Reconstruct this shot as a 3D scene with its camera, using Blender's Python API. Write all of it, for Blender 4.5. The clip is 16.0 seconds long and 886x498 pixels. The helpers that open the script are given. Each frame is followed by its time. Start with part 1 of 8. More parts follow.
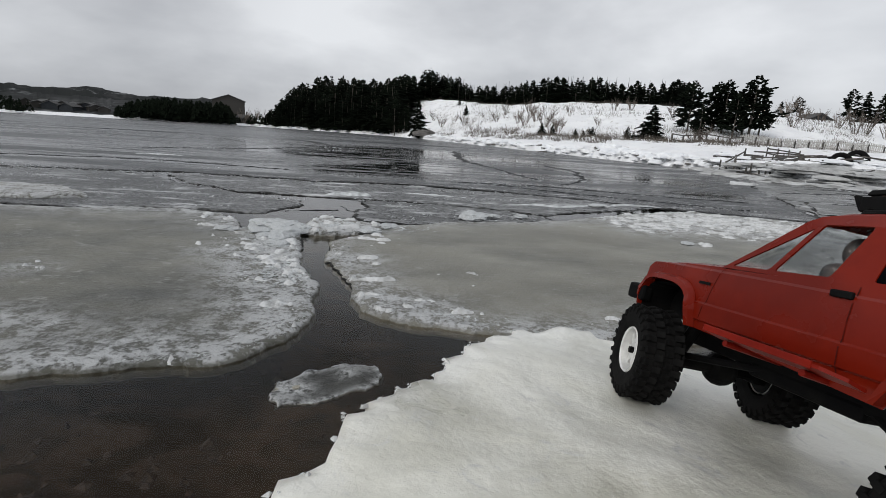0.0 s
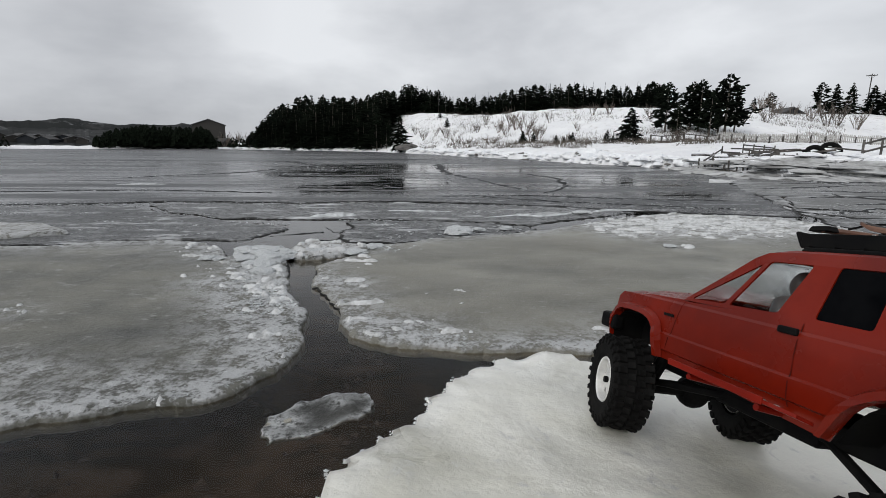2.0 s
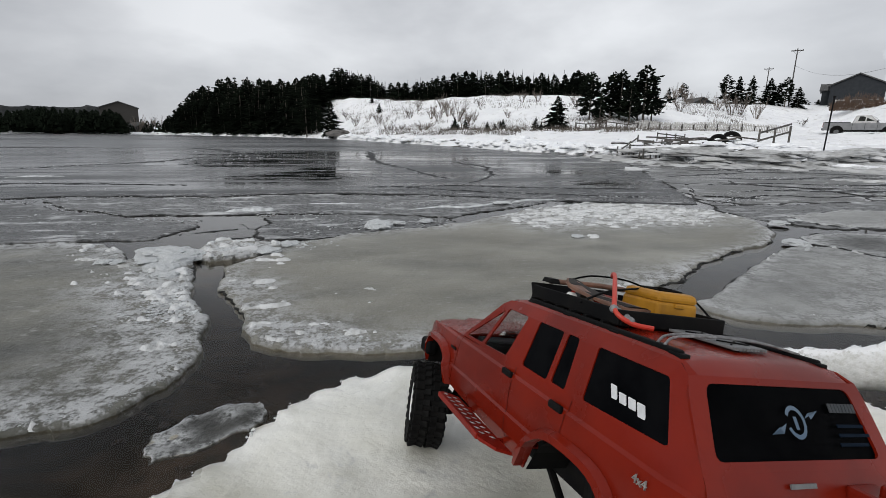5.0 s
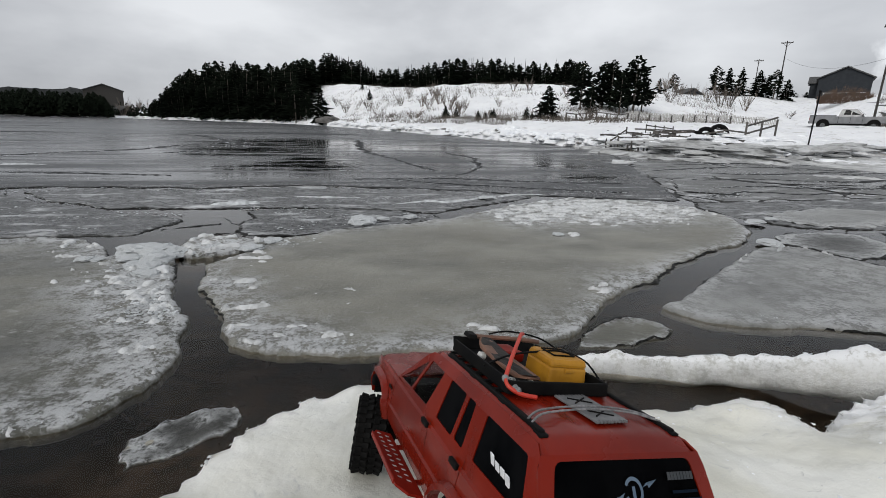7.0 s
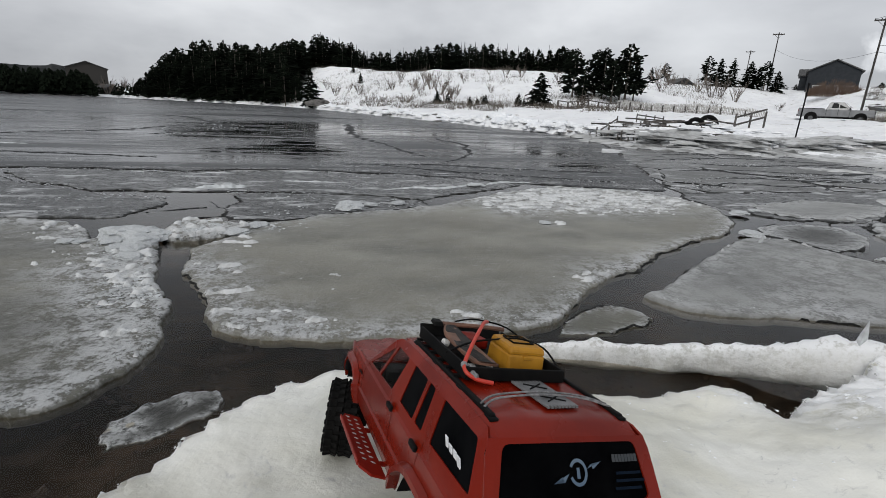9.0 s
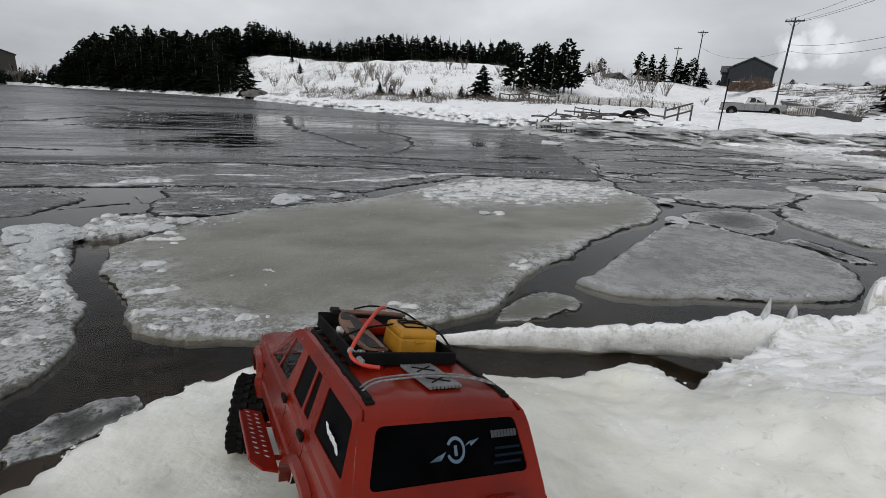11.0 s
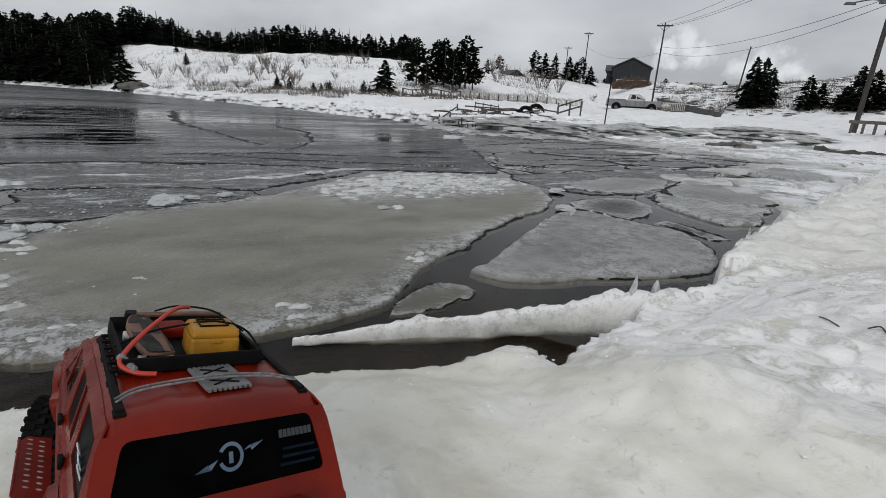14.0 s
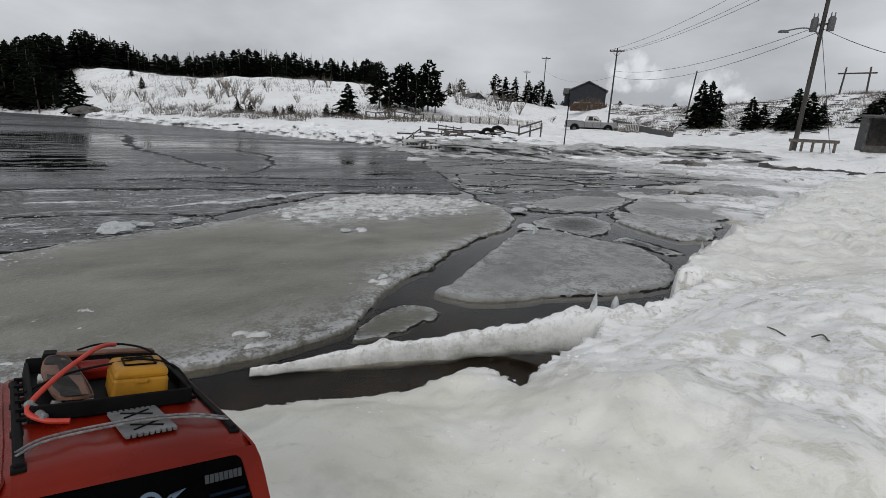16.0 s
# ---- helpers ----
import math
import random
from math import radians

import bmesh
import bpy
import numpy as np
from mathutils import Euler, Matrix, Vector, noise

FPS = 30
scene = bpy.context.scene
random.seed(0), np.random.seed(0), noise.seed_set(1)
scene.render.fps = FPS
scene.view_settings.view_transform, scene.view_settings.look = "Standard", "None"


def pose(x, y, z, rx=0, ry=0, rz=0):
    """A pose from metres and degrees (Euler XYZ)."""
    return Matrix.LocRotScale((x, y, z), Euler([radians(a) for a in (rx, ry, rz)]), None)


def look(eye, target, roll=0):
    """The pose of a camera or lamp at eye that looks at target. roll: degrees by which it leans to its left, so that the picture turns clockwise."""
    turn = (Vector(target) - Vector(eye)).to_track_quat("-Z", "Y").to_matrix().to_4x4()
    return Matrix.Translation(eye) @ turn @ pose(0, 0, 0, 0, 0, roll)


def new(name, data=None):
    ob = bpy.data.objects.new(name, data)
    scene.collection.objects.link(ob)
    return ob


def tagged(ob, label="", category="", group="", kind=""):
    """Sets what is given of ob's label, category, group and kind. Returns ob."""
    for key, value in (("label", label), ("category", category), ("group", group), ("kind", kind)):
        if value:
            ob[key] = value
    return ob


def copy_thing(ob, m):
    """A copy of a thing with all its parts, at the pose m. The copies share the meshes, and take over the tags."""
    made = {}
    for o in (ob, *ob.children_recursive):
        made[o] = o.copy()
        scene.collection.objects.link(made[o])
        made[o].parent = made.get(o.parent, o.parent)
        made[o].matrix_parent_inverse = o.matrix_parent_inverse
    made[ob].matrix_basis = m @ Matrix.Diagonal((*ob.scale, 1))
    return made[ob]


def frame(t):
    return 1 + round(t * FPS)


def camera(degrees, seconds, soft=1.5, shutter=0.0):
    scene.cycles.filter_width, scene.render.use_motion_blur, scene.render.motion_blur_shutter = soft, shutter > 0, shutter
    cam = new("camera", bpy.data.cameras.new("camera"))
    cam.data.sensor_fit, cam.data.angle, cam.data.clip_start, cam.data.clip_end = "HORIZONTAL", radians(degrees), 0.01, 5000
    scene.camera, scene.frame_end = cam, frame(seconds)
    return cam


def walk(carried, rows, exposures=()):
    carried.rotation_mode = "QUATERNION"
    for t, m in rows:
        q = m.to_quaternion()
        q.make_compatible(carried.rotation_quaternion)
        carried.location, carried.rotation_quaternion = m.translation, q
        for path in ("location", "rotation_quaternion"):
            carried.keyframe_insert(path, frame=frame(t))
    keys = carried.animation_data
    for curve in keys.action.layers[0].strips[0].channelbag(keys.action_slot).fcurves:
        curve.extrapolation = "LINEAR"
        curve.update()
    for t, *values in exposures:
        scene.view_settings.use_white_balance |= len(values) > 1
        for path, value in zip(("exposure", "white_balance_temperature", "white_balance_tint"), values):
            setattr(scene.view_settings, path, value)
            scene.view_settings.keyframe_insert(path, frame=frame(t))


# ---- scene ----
cam = camera(85.10, 16.0, soft=0.75)
PATH = [
    (0, pose(-0.000, -0.000, 0.818, 76.68, -3.32, 0.79)),
    (0.5, pose(0.001, -0.007, 0.824, 77.96, -2.84, 0.58)),
    (1, pose(-0.000, -0.007, 0.825, 78.33, -2.19, -0.02)),
    (1.5, pose(0.004, -0.008, 0.838, 78.35, -1.44, -0.59)),
    (2, pose(0.017, -0.010, 0.862, 78.13, -0.34, -1.23)),
    (2.5, pose(0.030, -0.023, 0.872, 76.85, 0.03, -1.47)),
    (3, pose(0.056, -0.027, 0.886, 75.88, 0.28, -2.33)),
    (3.5, pose(0.079, -0.033, 0.899, 75.45, 0.57, -3.63)),
    (4, pose(0.106, -0.035, 0.913, 75.66, 0.15, -5.15)),
    (4.5, pose(0.138, -0.044, 0.928, 76.12, -0.48, -6.74)),
    (5, pose(0.180, -0.059, 0.944, 76.58, -0.56, -8.84)),
    (5.2, pose(0.194, -0.066, 0.955, 76.56, -0.92, -9.85)),
    (7.5, pose(0.247, -0.107, 1.047, 74.67, -1.39, -9.72)),
    (8, pose(0.250, -0.112, 1.049, 74.19, -1.83, -9.31)),
    (10.5, pose(0.315, -0.124, 1.037, 73.10, -2.80, -15.54)),
    (11, pose(0.329, -0.130, 1.038, 73.02, -2.73, -17.16)),
    (11.5, pose(0.343, -0.134, 1.035, 72.97, -2.63, -18.56)),
    (12, pose(0.364, -0.136, 1.035, 72.93, -2.61, -19.95)),
    (12.5, pose(0.385, -0.139, 1.036, 73.07, -2.75, -21.74)),
    (13, pose(0.408, -0.144, 1.031, 73.06, -2.77, -23.81)),
    (13.5, pose(0.427, -0.149, 1.024, 72.91, -2.85, -26.04)),
    (14, pose(0.436, -0.151, 1.025, 73.05, -3.07, -27.99)),
    (14.5, pose(0.450, -0.152, 1.026, 73.59, -3.50, -29.67)),
    (15, pose(0.458, -0.152, 1.028, 74.62, -3.21, -31.09)),
    (15.5, pose(0.462, -0.154, 1.028, 75.31, -2.93, -31.93)),
    (16, pose(0.462, -0.155, 1.028, 75.72, -2.68, -32.16)),
]
walk(cam, PATH, exposures=[(0.0, 0.24), (5.0, 0.29), (8.0, 0.24), (12.0, 0.10), (16.0, -0.03)])

# ---- world and sun: an overcast winter day ----
world = bpy.data.worlds.new("overcast")
scene.world = world
world.use_nodes = True
wn, wl = world.node_tree.nodes, world.node_tree.links
wn.clear()
w_out = wn.new("ShaderNodeOutputWorld")
w_bg = wn.new("ShaderNodeBackground")
w_bg.inputs["Strength"].default_value = 1.0
w_sky = wn.new("ShaderNodeTexSky")
w_sky.sky_type = "NISHITA"
w_sky.sun_disc = False
w_sky.sun_elevation = radians(35)
w_sky.sun_rotation = radians(222)
w_dim = wn.new("ShaderNodeVectorMath")
w_dim.operation = "SCALE"
w_dim.inputs["Scale"].default_value = 0.08
wl.new(w_sky.outputs[0], w_dim.inputs[0])
w_co = wn.new("ShaderNodeTexCoord")
w_map = wn.new("ShaderNodeMapping")
w_map.inputs["Scale"].default_value = (1.0, 1.0, 2.4)
wl.new(w_co.outputs["Generated"], w_map.inputs[0])
w_n1 = wn.new("ShaderNodeTexNoise")
w_n1.inputs["Scale"].default_value = 1.9
w_n1.inputs["Detail"].default_value = 7
w_n1.inputs["Roughness"].default_value = 0.5
w_n1.inputs["Distortion"].default_value = 0.1
wl.new(w_map.outputs[0], w_n1.inputs["Vector"])
w_ramp = wn.new("ShaderNodeValToRGB")
w_ramp.color_ramp.elements[0].position = 0.33
w_ramp.color_ramp.elements[0].color = (0.322, 0.334, 0.362, 1)
w_ramp.color_ramp.elements[1].position = 0.66
w_ramp.color_ramp.elements[1].color = (0.678, 0.694, 0.720, 1)
wl.new(w_n1.outputs[0], w_ramp.inputs[0])
# brighter towards the zenith, as an overcast sky is
w_sep = wn.new("ShaderNodeSeparateXYZ")
wl.new(w_co.outputs["Generated"], w_sep.inputs[0])
w_zen = wn.new("ShaderNodeMapRange")
w_zen.inputs["From Min"].default_value = 0.55
w_zen.inputs["From Max"].default_value = 1.0
w_zen.inputs["To Min"].default_value = 1.0
w_zen.inputs["To Max"].default_value = 1.2
wl.new(w_sep.outputs["Z"], w_zen.inputs["Value"])
w_mul = wn.new("ShaderNodeVectorMath")
w_mul.operation = "SCALE"
wl.new(w_ramp.outputs[0], w_mul.inputs[0])
wl.new(w_zen.outputs[0], w_mul.inputs["Scale"])
# white heaped clouds low over the far bank
lit = w_mul.outputs[0]
w_n2 = wn.new("ShaderNodeTexNoise")
w_n2.inputs["Scale"].default_value = 34.0
w_n2.inputs["Detail"].default_value = 6
wl.new(w_co.outputs["Generated"], w_n2.inputs["Vector"])
for az_, el_, size, crisp in ((-34.0, 15.0, 0.30, -1.0), (54.0, 13.0, 0.17, 0.0), (40.0, 14.0, 0.24, 0.0), (51.0, 6.0, 0.031, 1.0), (52.7, 6.5, 0.036, 1.0), (54.3, 6.1, 0.031, 1.0), (58.2, 4.6, 0.027, 1.0), (59.9, 5.2, 0.033, 1.0), (61.6, 4.5, 0.029, 1.0), (63.0, 3.9, 0.024, 1.0)):
    w_d = wn.new("ShaderNodeVectorMath")
    w_d.operation = "DISTANCE"
    w_d.inputs[1].default_value = (math.sin(radians(az_)) * math.cos(radians(el_)), math.cos(radians(az_)) * math.cos(radians(el_)), math.sin(radians(el_)))
    wl.new(w_co.outputs["Generated"], w_d.inputs[0])
    w_a = wn.new("ShaderNodeMath")
    w_a.operation = "MULTIPLY_ADD"
    w_a.inputs[1].default_value = -1.0 / size
    wl.new(w_d.outputs["Value"], w_a.inputs[0])
    w_k = wn.new("ShaderNodeMath")
    w_k.operation = "MULTIPLY_ADD"
    w_k.inputs[1].default_value = 3.0 * max(crisp, 0.0)
    w_k.inputs[2].default_value = -0.62 if crisp > 0 else 1.0
    wl.new(w_n2.outputs[0], w_k.inputs[0])
    wl.new(w_k.outputs[0], w_a.inputs[2])
    w_r = wn.new("ShaderNodeMapRange")
    w_r.inputs["From Min"].default_value = 0.0
    w_r.inputs["From Max"].default_value = 0.75 if crisp > 0 else 1.2
    w_r.inputs["To Max"].default_value = 0.75 if crisp > 0 else 0.6
    wl.new(w_a.outputs[0], w_r.inputs["Value"])
    w_x = wn.new("ShaderNodeMixRGB")
    w_x.inputs[2].default_value = (0.77, 0.79, 0.82, 1) if crisp >= 0 else (0.295, 0.305, 0.33, 1)
    wl.new(w_r.outputs[0], w_x.inputs[0])
    wl.new(lit, w_x.inputs[1])
    lit = w_x.outputs[0]
w_mix = wn.new("ShaderNodeMixRGB")
w_mix.inputs[0].default_value = 0.96
wl.new(w_dim.outputs[0], w_mix.inputs[1])
wl.new(lit, w_mix.inputs[2])
wl.new(w_mix.outputs[0], w_bg.inputs[0])
wl.new(w_bg.outputs[0], w_out.inputs[0])

sun = new("sun", bpy.data.lights.new("sun", "SUN"))
sun.data.energy = 1.05
sun.data.angle = radians(25)
sun.data.color = (1.0, 0.97, 0.92)
sun.matrix_world = look((-9, -9, 9), (0, 1, 0))


# ---- materials ----
def material(name, base, rough=0.6, metal=0.0, spec=0.5, mix=None, scale=6.0, detail=6.0, low=0.4, high=0.6,
             second=None, scale2=1.0, bump=0.0, bump_scale=40.0, attr=None, attr_color=None, attr_noise=0.0, attr_lo=0.50, attr_hi=1.05,
             distance=0.01, stretch=(1, 1, 1), random=0.0, rough2=None, coat=0.0, subsurface=0.0, flecks=0.0, fleck_color=(0.6, 0.61, 0.62), gloss=None, distort=0.0, bump_crust=False):
    """A procedural surface: base colour, blotches of a second and a third colour, a crust by a mesh attribute, fine relief."""
    m = bpy.data.materials.new(name)
    m.use_nodes = True
    nt = m.node_tree
    nodes, links = nt.nodes, nt.links
    p = nodes["Principled BSDF"]
    p.inputs["Roughness"].default_value = rough
    p.inputs["Metallic"].default_value = metal
    p.inputs["Specular IOR Level"].default_value = spec
    p.inputs["Coat Weight"].default_value = coat
    if subsurface:
        p.inputs["Subsurface Weight"].default_value = subsurface
        p.inputs["Subsurface Radius"].default_value = (0.03, 0.03, 0.028)
        p.inputs["Subsurface Scale"].default_value = 1.0
    co = nodes.new("ShaderNodeTexCoord")
    mp = nodes.new("ShaderNodeMapping")
    mp.inputs["Scale"].default_value = stretch
    links.new(co.outputs["Object"], mp.inputs[0])
    rgb = nodes.new("ShaderNodeRGB")
    rgb.outputs[0].default_value = (*base, 1)
    colour = rgb.outputs[0]

    def noise_fac(sc, lo, hi, det=detail, rgh=0.6, plain=False):
        n = nodes.new("ShaderNodeTexNoise")
        n.inputs["Scale"].default_value = sc
        n.inputs["Detail"].default_value = det
        n.inputs["Roughness"].default_value = rgh
        n.inputs["Distortion"].default_value = distort
        links.new(co.outputs["Object"] if plain else mp.outputs[0], n.inputs["Vector"])
        r = nodes.new("ShaderNodeMapRange")
        r.inputs["From Min"].default_value = lo
        r.inputs["From Max"].default_value = hi
        links.new(n.outputs[0], r.inputs["Value"])
        return r.outputs[0]

    def blend(fac, c1, c2):
        x = nodes.new("ShaderNodeMixRGB")
        links.new(fac, x.inputs[0])
        links.new(c1, x.inputs[1])
        if hasattr(c2, "links"):
            links.new(c2, x.inputs[2])
        else:
            x.inputs[2].default_value = (*c2, 1)
        return x.outputs[0]

    if second is not None:
        colour = blend(noise_fac(scale2, 0.35, 0.65, 3.0), colour, second)
    if mix is not None:
        fac = noise_fac(scale, low, high)
        colour = blend(fac, colour, mix)
        if rough2 is not None:
            rr = nodes.new("ShaderNodeMapRange")
            rr.inputs["To Min"].default_value = rough
            rr.inputs["To Max"].default_value = rough2
            links.new(fac, rr.inputs["Value"])
            links.new(rr.outputs[0], p.inputs["Roughness"])
    if flecks:
        colour = blend(noise_fac(flecks, 0.575, 0.70, 9.0, 0.7), colour, fleck_color)
    if gloss is not None:
        gr = nodes.new("ShaderNodeMapRange")
        gr.inputs["To Min"].default_value, gr.inputs["To Max"].default_value = gloss[1], gloss[2]
        links.new(noise_fac(gloss[0], 0.38, 0.62, 7.0, 0.6), gr.inputs["Value"])
        links.new(gr.outputs[0], p.inputs["Specular IOR Level"])
    crust_fac = None
    if attr is not None:
        a = nodes.new("ShaderNodeAttribute")
        a.attribute_name = attr
        n1, n2 = noise_fac(attr_noise, 0.3, 0.72, plain=True), noise_fac(attr_noise * 4, 0.25, 0.75, 8.0, 0.7, True)
        sc = nodes.new("ShaderNodeMath")
        sc.operation = "MULTIPLY_ADD"
        links.new(n2, sc.inputs[0])
        sc.inputs[1].default_value = 0.85
        links.new(n1, sc.inputs[2])
        n = sc.outputs[0]
        r0 = nodes.new("ShaderNodeMapRange")
        r0.inputs["From Min"].default_value = attr_lo
        r0.inputs["From Max"].default_value = attr_hi
        r0.inputs["To Min"].default_value = 0.05
        r0.inputs["To Max"].default_value = 1.5
        links.new(n, r0.inputs["Value"])
        ad = nodes.new("ShaderNodeMath")
        ad.operation = "MULTIPLY"
        links.new(a.outputs["Fac"], ad.inputs[0])
        links.new(r0.outputs[0], ad.inputs[1])
        r = nodes.new("ShaderNodeMapRange")
        links.new(ad.outputs[0], r.inputs["Value"])
        colour = blend(r.outputs[0], colour, attr_color)
        crust_fac = r.outputs[0]
    if random:
        info = nodes.new("ShaderNodeObjectInfo")
        hsv = nodes.new("ShaderNodeHueSaturation")
        r = nodes.new("ShaderNodeMapRange")
        r.inputs["To Min"].default_value = 1 - random
        r.inputs["To Max"].default_value = 1 + random
        links.new(info.outputs["Random"], r.inputs["Value"])
        links.new(r.outputs[0], hsv.inputs["Value"])
        links.new(colour, hsv.inputs["Color"])
        colour = hsv.outputs[0]
    links.new(colour, p.inputs["Base Color"])
    if bump:
        n = nodes.new("ShaderNodeTexNoise")
        n.inputs["Scale"].default_value = bump_scale
        n.inputs["Detail"].default_value = 8
        n.inputs["Roughness"].default_value = 0.65
        links.new(mp.outputs[0], n.inputs["Vector"])
        b = nodes.new("ShaderNodeBump")
        b.inputs["Strength"].default_value = bump
        b.inputs["Distance"].default_value = distance
        height = n.outputs[0]
        if bump_crust and crust_fac is not None:   # bare ice is smooth, the crust is rough
            sc = nodes.new("ShaderNodeMath")
            sc.operation = "MULTIPLY_ADD"
            links.new(crust_fac, sc.inputs[0])
            sc.inputs[1].default_value, sc.inputs[2].default_value = 0.65, 0.55
            mu = nodes.new("ShaderNodeMath")
            mu.operation = "MULTIPLY"
            links.new(height, mu.inputs[0])
            links.new(sc.outputs[0], mu.inputs[1])
            height = mu.outputs[0]
        links.new(height, b.inputs["Height"])
        links.new(b.outputs[0], p.inputs["Normal"])
    return m


def clear(name, colour, rough=0.02, ior=1.33, bump=0.0, bump_scale=4.0):
    m = bpy.data.materials.new(name)
    m.use_nodes = True
    nodes, links = m.node_tree.nodes, m.node_tree.links
    p = nodes["Principled BSDF"]
    p.inputs["Base Color"].default_value = (*colour, 1)
    p.inputs["Transmission Weight"].default_value = 1.0
    p.inputs["Roughness"].default_value = rough
    p.inputs["IOR"].default_value = ior
    if bump:
        co = nodes.new("ShaderNodeTexCoord")
        n = nodes.new("ShaderNodeTexNoise")
        n.inputs["Scale"].default_value = bump_scale
        n.inputs["Detail"].default_value = 3
        links.new(co.outputs["Object"], n.inputs["Vector"])
        b = nodes.new("ShaderNodeBump")
        b.inputs["Strength"].default_value = bump
        b.inputs["Distance"].default_value = 0.02
        links.new(n.outputs[0], b.inputs["Height"])
        links.new(b.outputs[0], p.inputs["Normal"])
    return m


def still_water(name, tint, ior):
    """Clear shallow water: a mirror by Fresnel over a tinted see-through sheet, with faint ripples."""
    m = bpy.data.materials.new(name)
    m.use_nodes = True
    nodes, links = m.node_tree.nodes, m.node_tree.links
    nodes.remove(nodes["Principled BSDF"])
    co = nodes.new("ShaderNodeTexCoord")
    n = nodes.new("ShaderNodeTexNoise")
    n.inputs["Scale"].default_value = 2.2
    n.inputs["Detail"].default_value = 2
    links.new(co.outputs["Object"], n.inputs["Vector"])
    b = nodes.new("ShaderNodeBump")
    b.inputs["Strength"].default_value, b.inputs["Distance"].default_value = 0.05, 0.02
    links.new(n.outputs[0], b.inputs["Height"])
    fr = nodes.new("ShaderNodeFresnel")
    fr.inputs["IOR"].default_value = ior
    links.new(b.outputs[0], fr.inputs["Normal"])
    see = nodes.new("ShaderNodeBsdfTransparent")
    see.inputs["Color"].default_value = (*tint, 1)
    gl = nodes.new("ShaderNodeBsdfGlossy")
    gl.inputs["Color"].default_value = (0.95, 0.95, 0.95, 1)
    gl.inputs["Roughness"].default_value = 0.04
    links.new(b.outputs[0], gl.inputs["Normal"])
    x = nodes.new("ShaderNodeMixShader")
    links.new(fr.outputs[0], x.inputs[0])
    links.new(see.outputs[0], x.inputs[1])
    links.new(gl.outputs[0], x.inputs[2])
    links.new(x.outputs[0], nodes["Material Output"].inputs["Surface"])
    return m


def young_ice(name, dry, wet, brash, speck=1.0):
    """Thin young ice: long matt and wet streaks, frozen brash by the crust attribute, scattered white rags."""
    m = bpy.data.materials.new(name)
    m.use_nodes = True
    nodes, links = m.node_tree.nodes, m.node_tree.links
    p = nodes["Principled BSDF"]
    co = nodes.new("ShaderNodeTexCoord")

    def fac(stretch, sc, lo, hi, det=5.0, rgh=0.55, dist=0.0):
        mp = nodes.new("ShaderNodeMapping")
        mp.inputs["Scale"].default_value = stretch
        links.new(co.outputs["Object"], mp.inputs[0])
        n = nodes.new("ShaderNodeTexNoise")
        n.inputs["Scale"].default_value, n.inputs["Detail"].default_value = sc, det
        n.inputs["Roughness"].default_value, n.inputs["Distortion"].default_value = rgh, dist
        links.new(mp.outputs[0], n.inputs["Vector"])
        r = nodes.new("ShaderNodeMapRange")
        r.inputs["From Min"].default_value, r.inputs["From Max"].default_value = lo, hi
        links.new(n.outputs[0], r.inputs["Value"])
        return r.outputs[0]

    def op(kind, a, b):
        x = nodes.new("ShaderNodeMath")
        x.operation = kind
        x.use_clamp = True
        links.new(a, x.inputs[0])
        if hasattr(b, "links"):
            links.new(b, x.inputs[1])
        else:
            x.inputs[1].default_value = b
        return x.outputs[0]

    def mix(f, c1, c2):
        x = nodes.new("ShaderNodeMixRGB")
        links.new(f, x.inputs[0])
        for k, c in ((1, c1), (2, c2)):
            if hasattr(c, "links"):
                links.new(c, x.inputs[k])
            else:
                x.inputs[k].default_value = (*c, 1)
        return x.outputs[0]

    def span(f, lo, hi):
        r = nodes.new("ShaderNodeMapRange")
        r.inputs["To Min"].default_value, r.inputs["To Max"].default_value = lo, hi
        links.new(f, r.inputs["Value"])
        return r.outputs[0]

    wide = fac((0.10, 0.42, 1), 1.0, 0.43, 0.55, 6.0, 0.5, 0.4)     # broad wet reaches
    fine = fac((0.22, 2.4, 1), 1.0, 0.36, 0.52, 5.0, 0.6)           # thin streaks in them
    w = nodes.new("ShaderNodeAttribute")
    w.attribute_name = "wet"
    wetness = op("MULTIPLY", op("MAXIMUM", op("MULTIPLY", wide, 0.7), w.outputs["Fac"]), fine)
    tone = fac((0.25, 0.9, 1), 1.3, 0.35, 0.65, 5.0)
    col = mix(wetness, mix(tone, dry, tuple(1.5 * c for c in dry)), wet)
    a = nodes.new("ShaderNodeAttribute")
    a.attribute_name = "crust"
    grain = op("MULTIPLY", fac((1.0, 2.0, 1), 9.0, 0.42, 0.62, 8.0, 0.7), a.outputs["Fac"])
    rags = op("MULTIPLY", fac((0.9, 2.6, 1), 1.6, 0.60 - 0.03 * speck, 0.66, 8.0, 0.68), op("ADD", a.outputs["Fac"], 0.30))
    col = mix(grain, col, brash)
    col = mix(rags, col, (0.55, 0.56, 0.57))
    links.new(col, p.inputs["Base Color"])
    cover = op("MAXIMUM", grain, rags)
    wet_left = op("SUBTRACT", wetness, cover)
    links.new(span(wet_left, 0.32, 0.03), p.inputs["Roughness"])
    links.new(span(wet_left, 0.03, 0.22), p.inputs["Specular IOR Level"])
    h = op("ADD", op("MULTIPLY", cover, 1.0), op("MULTIPLY", fac((1, 1.6, 1), 7.0, 0.3, 0.7, 6.0), 0.06))
    b = nodes.new("ShaderNodeBump")
    b.inputs["Strength"].default_value, b.inputs["Distance"].default_value = 0.45, 0.012
    links.new(h, b.inputs["Height"])
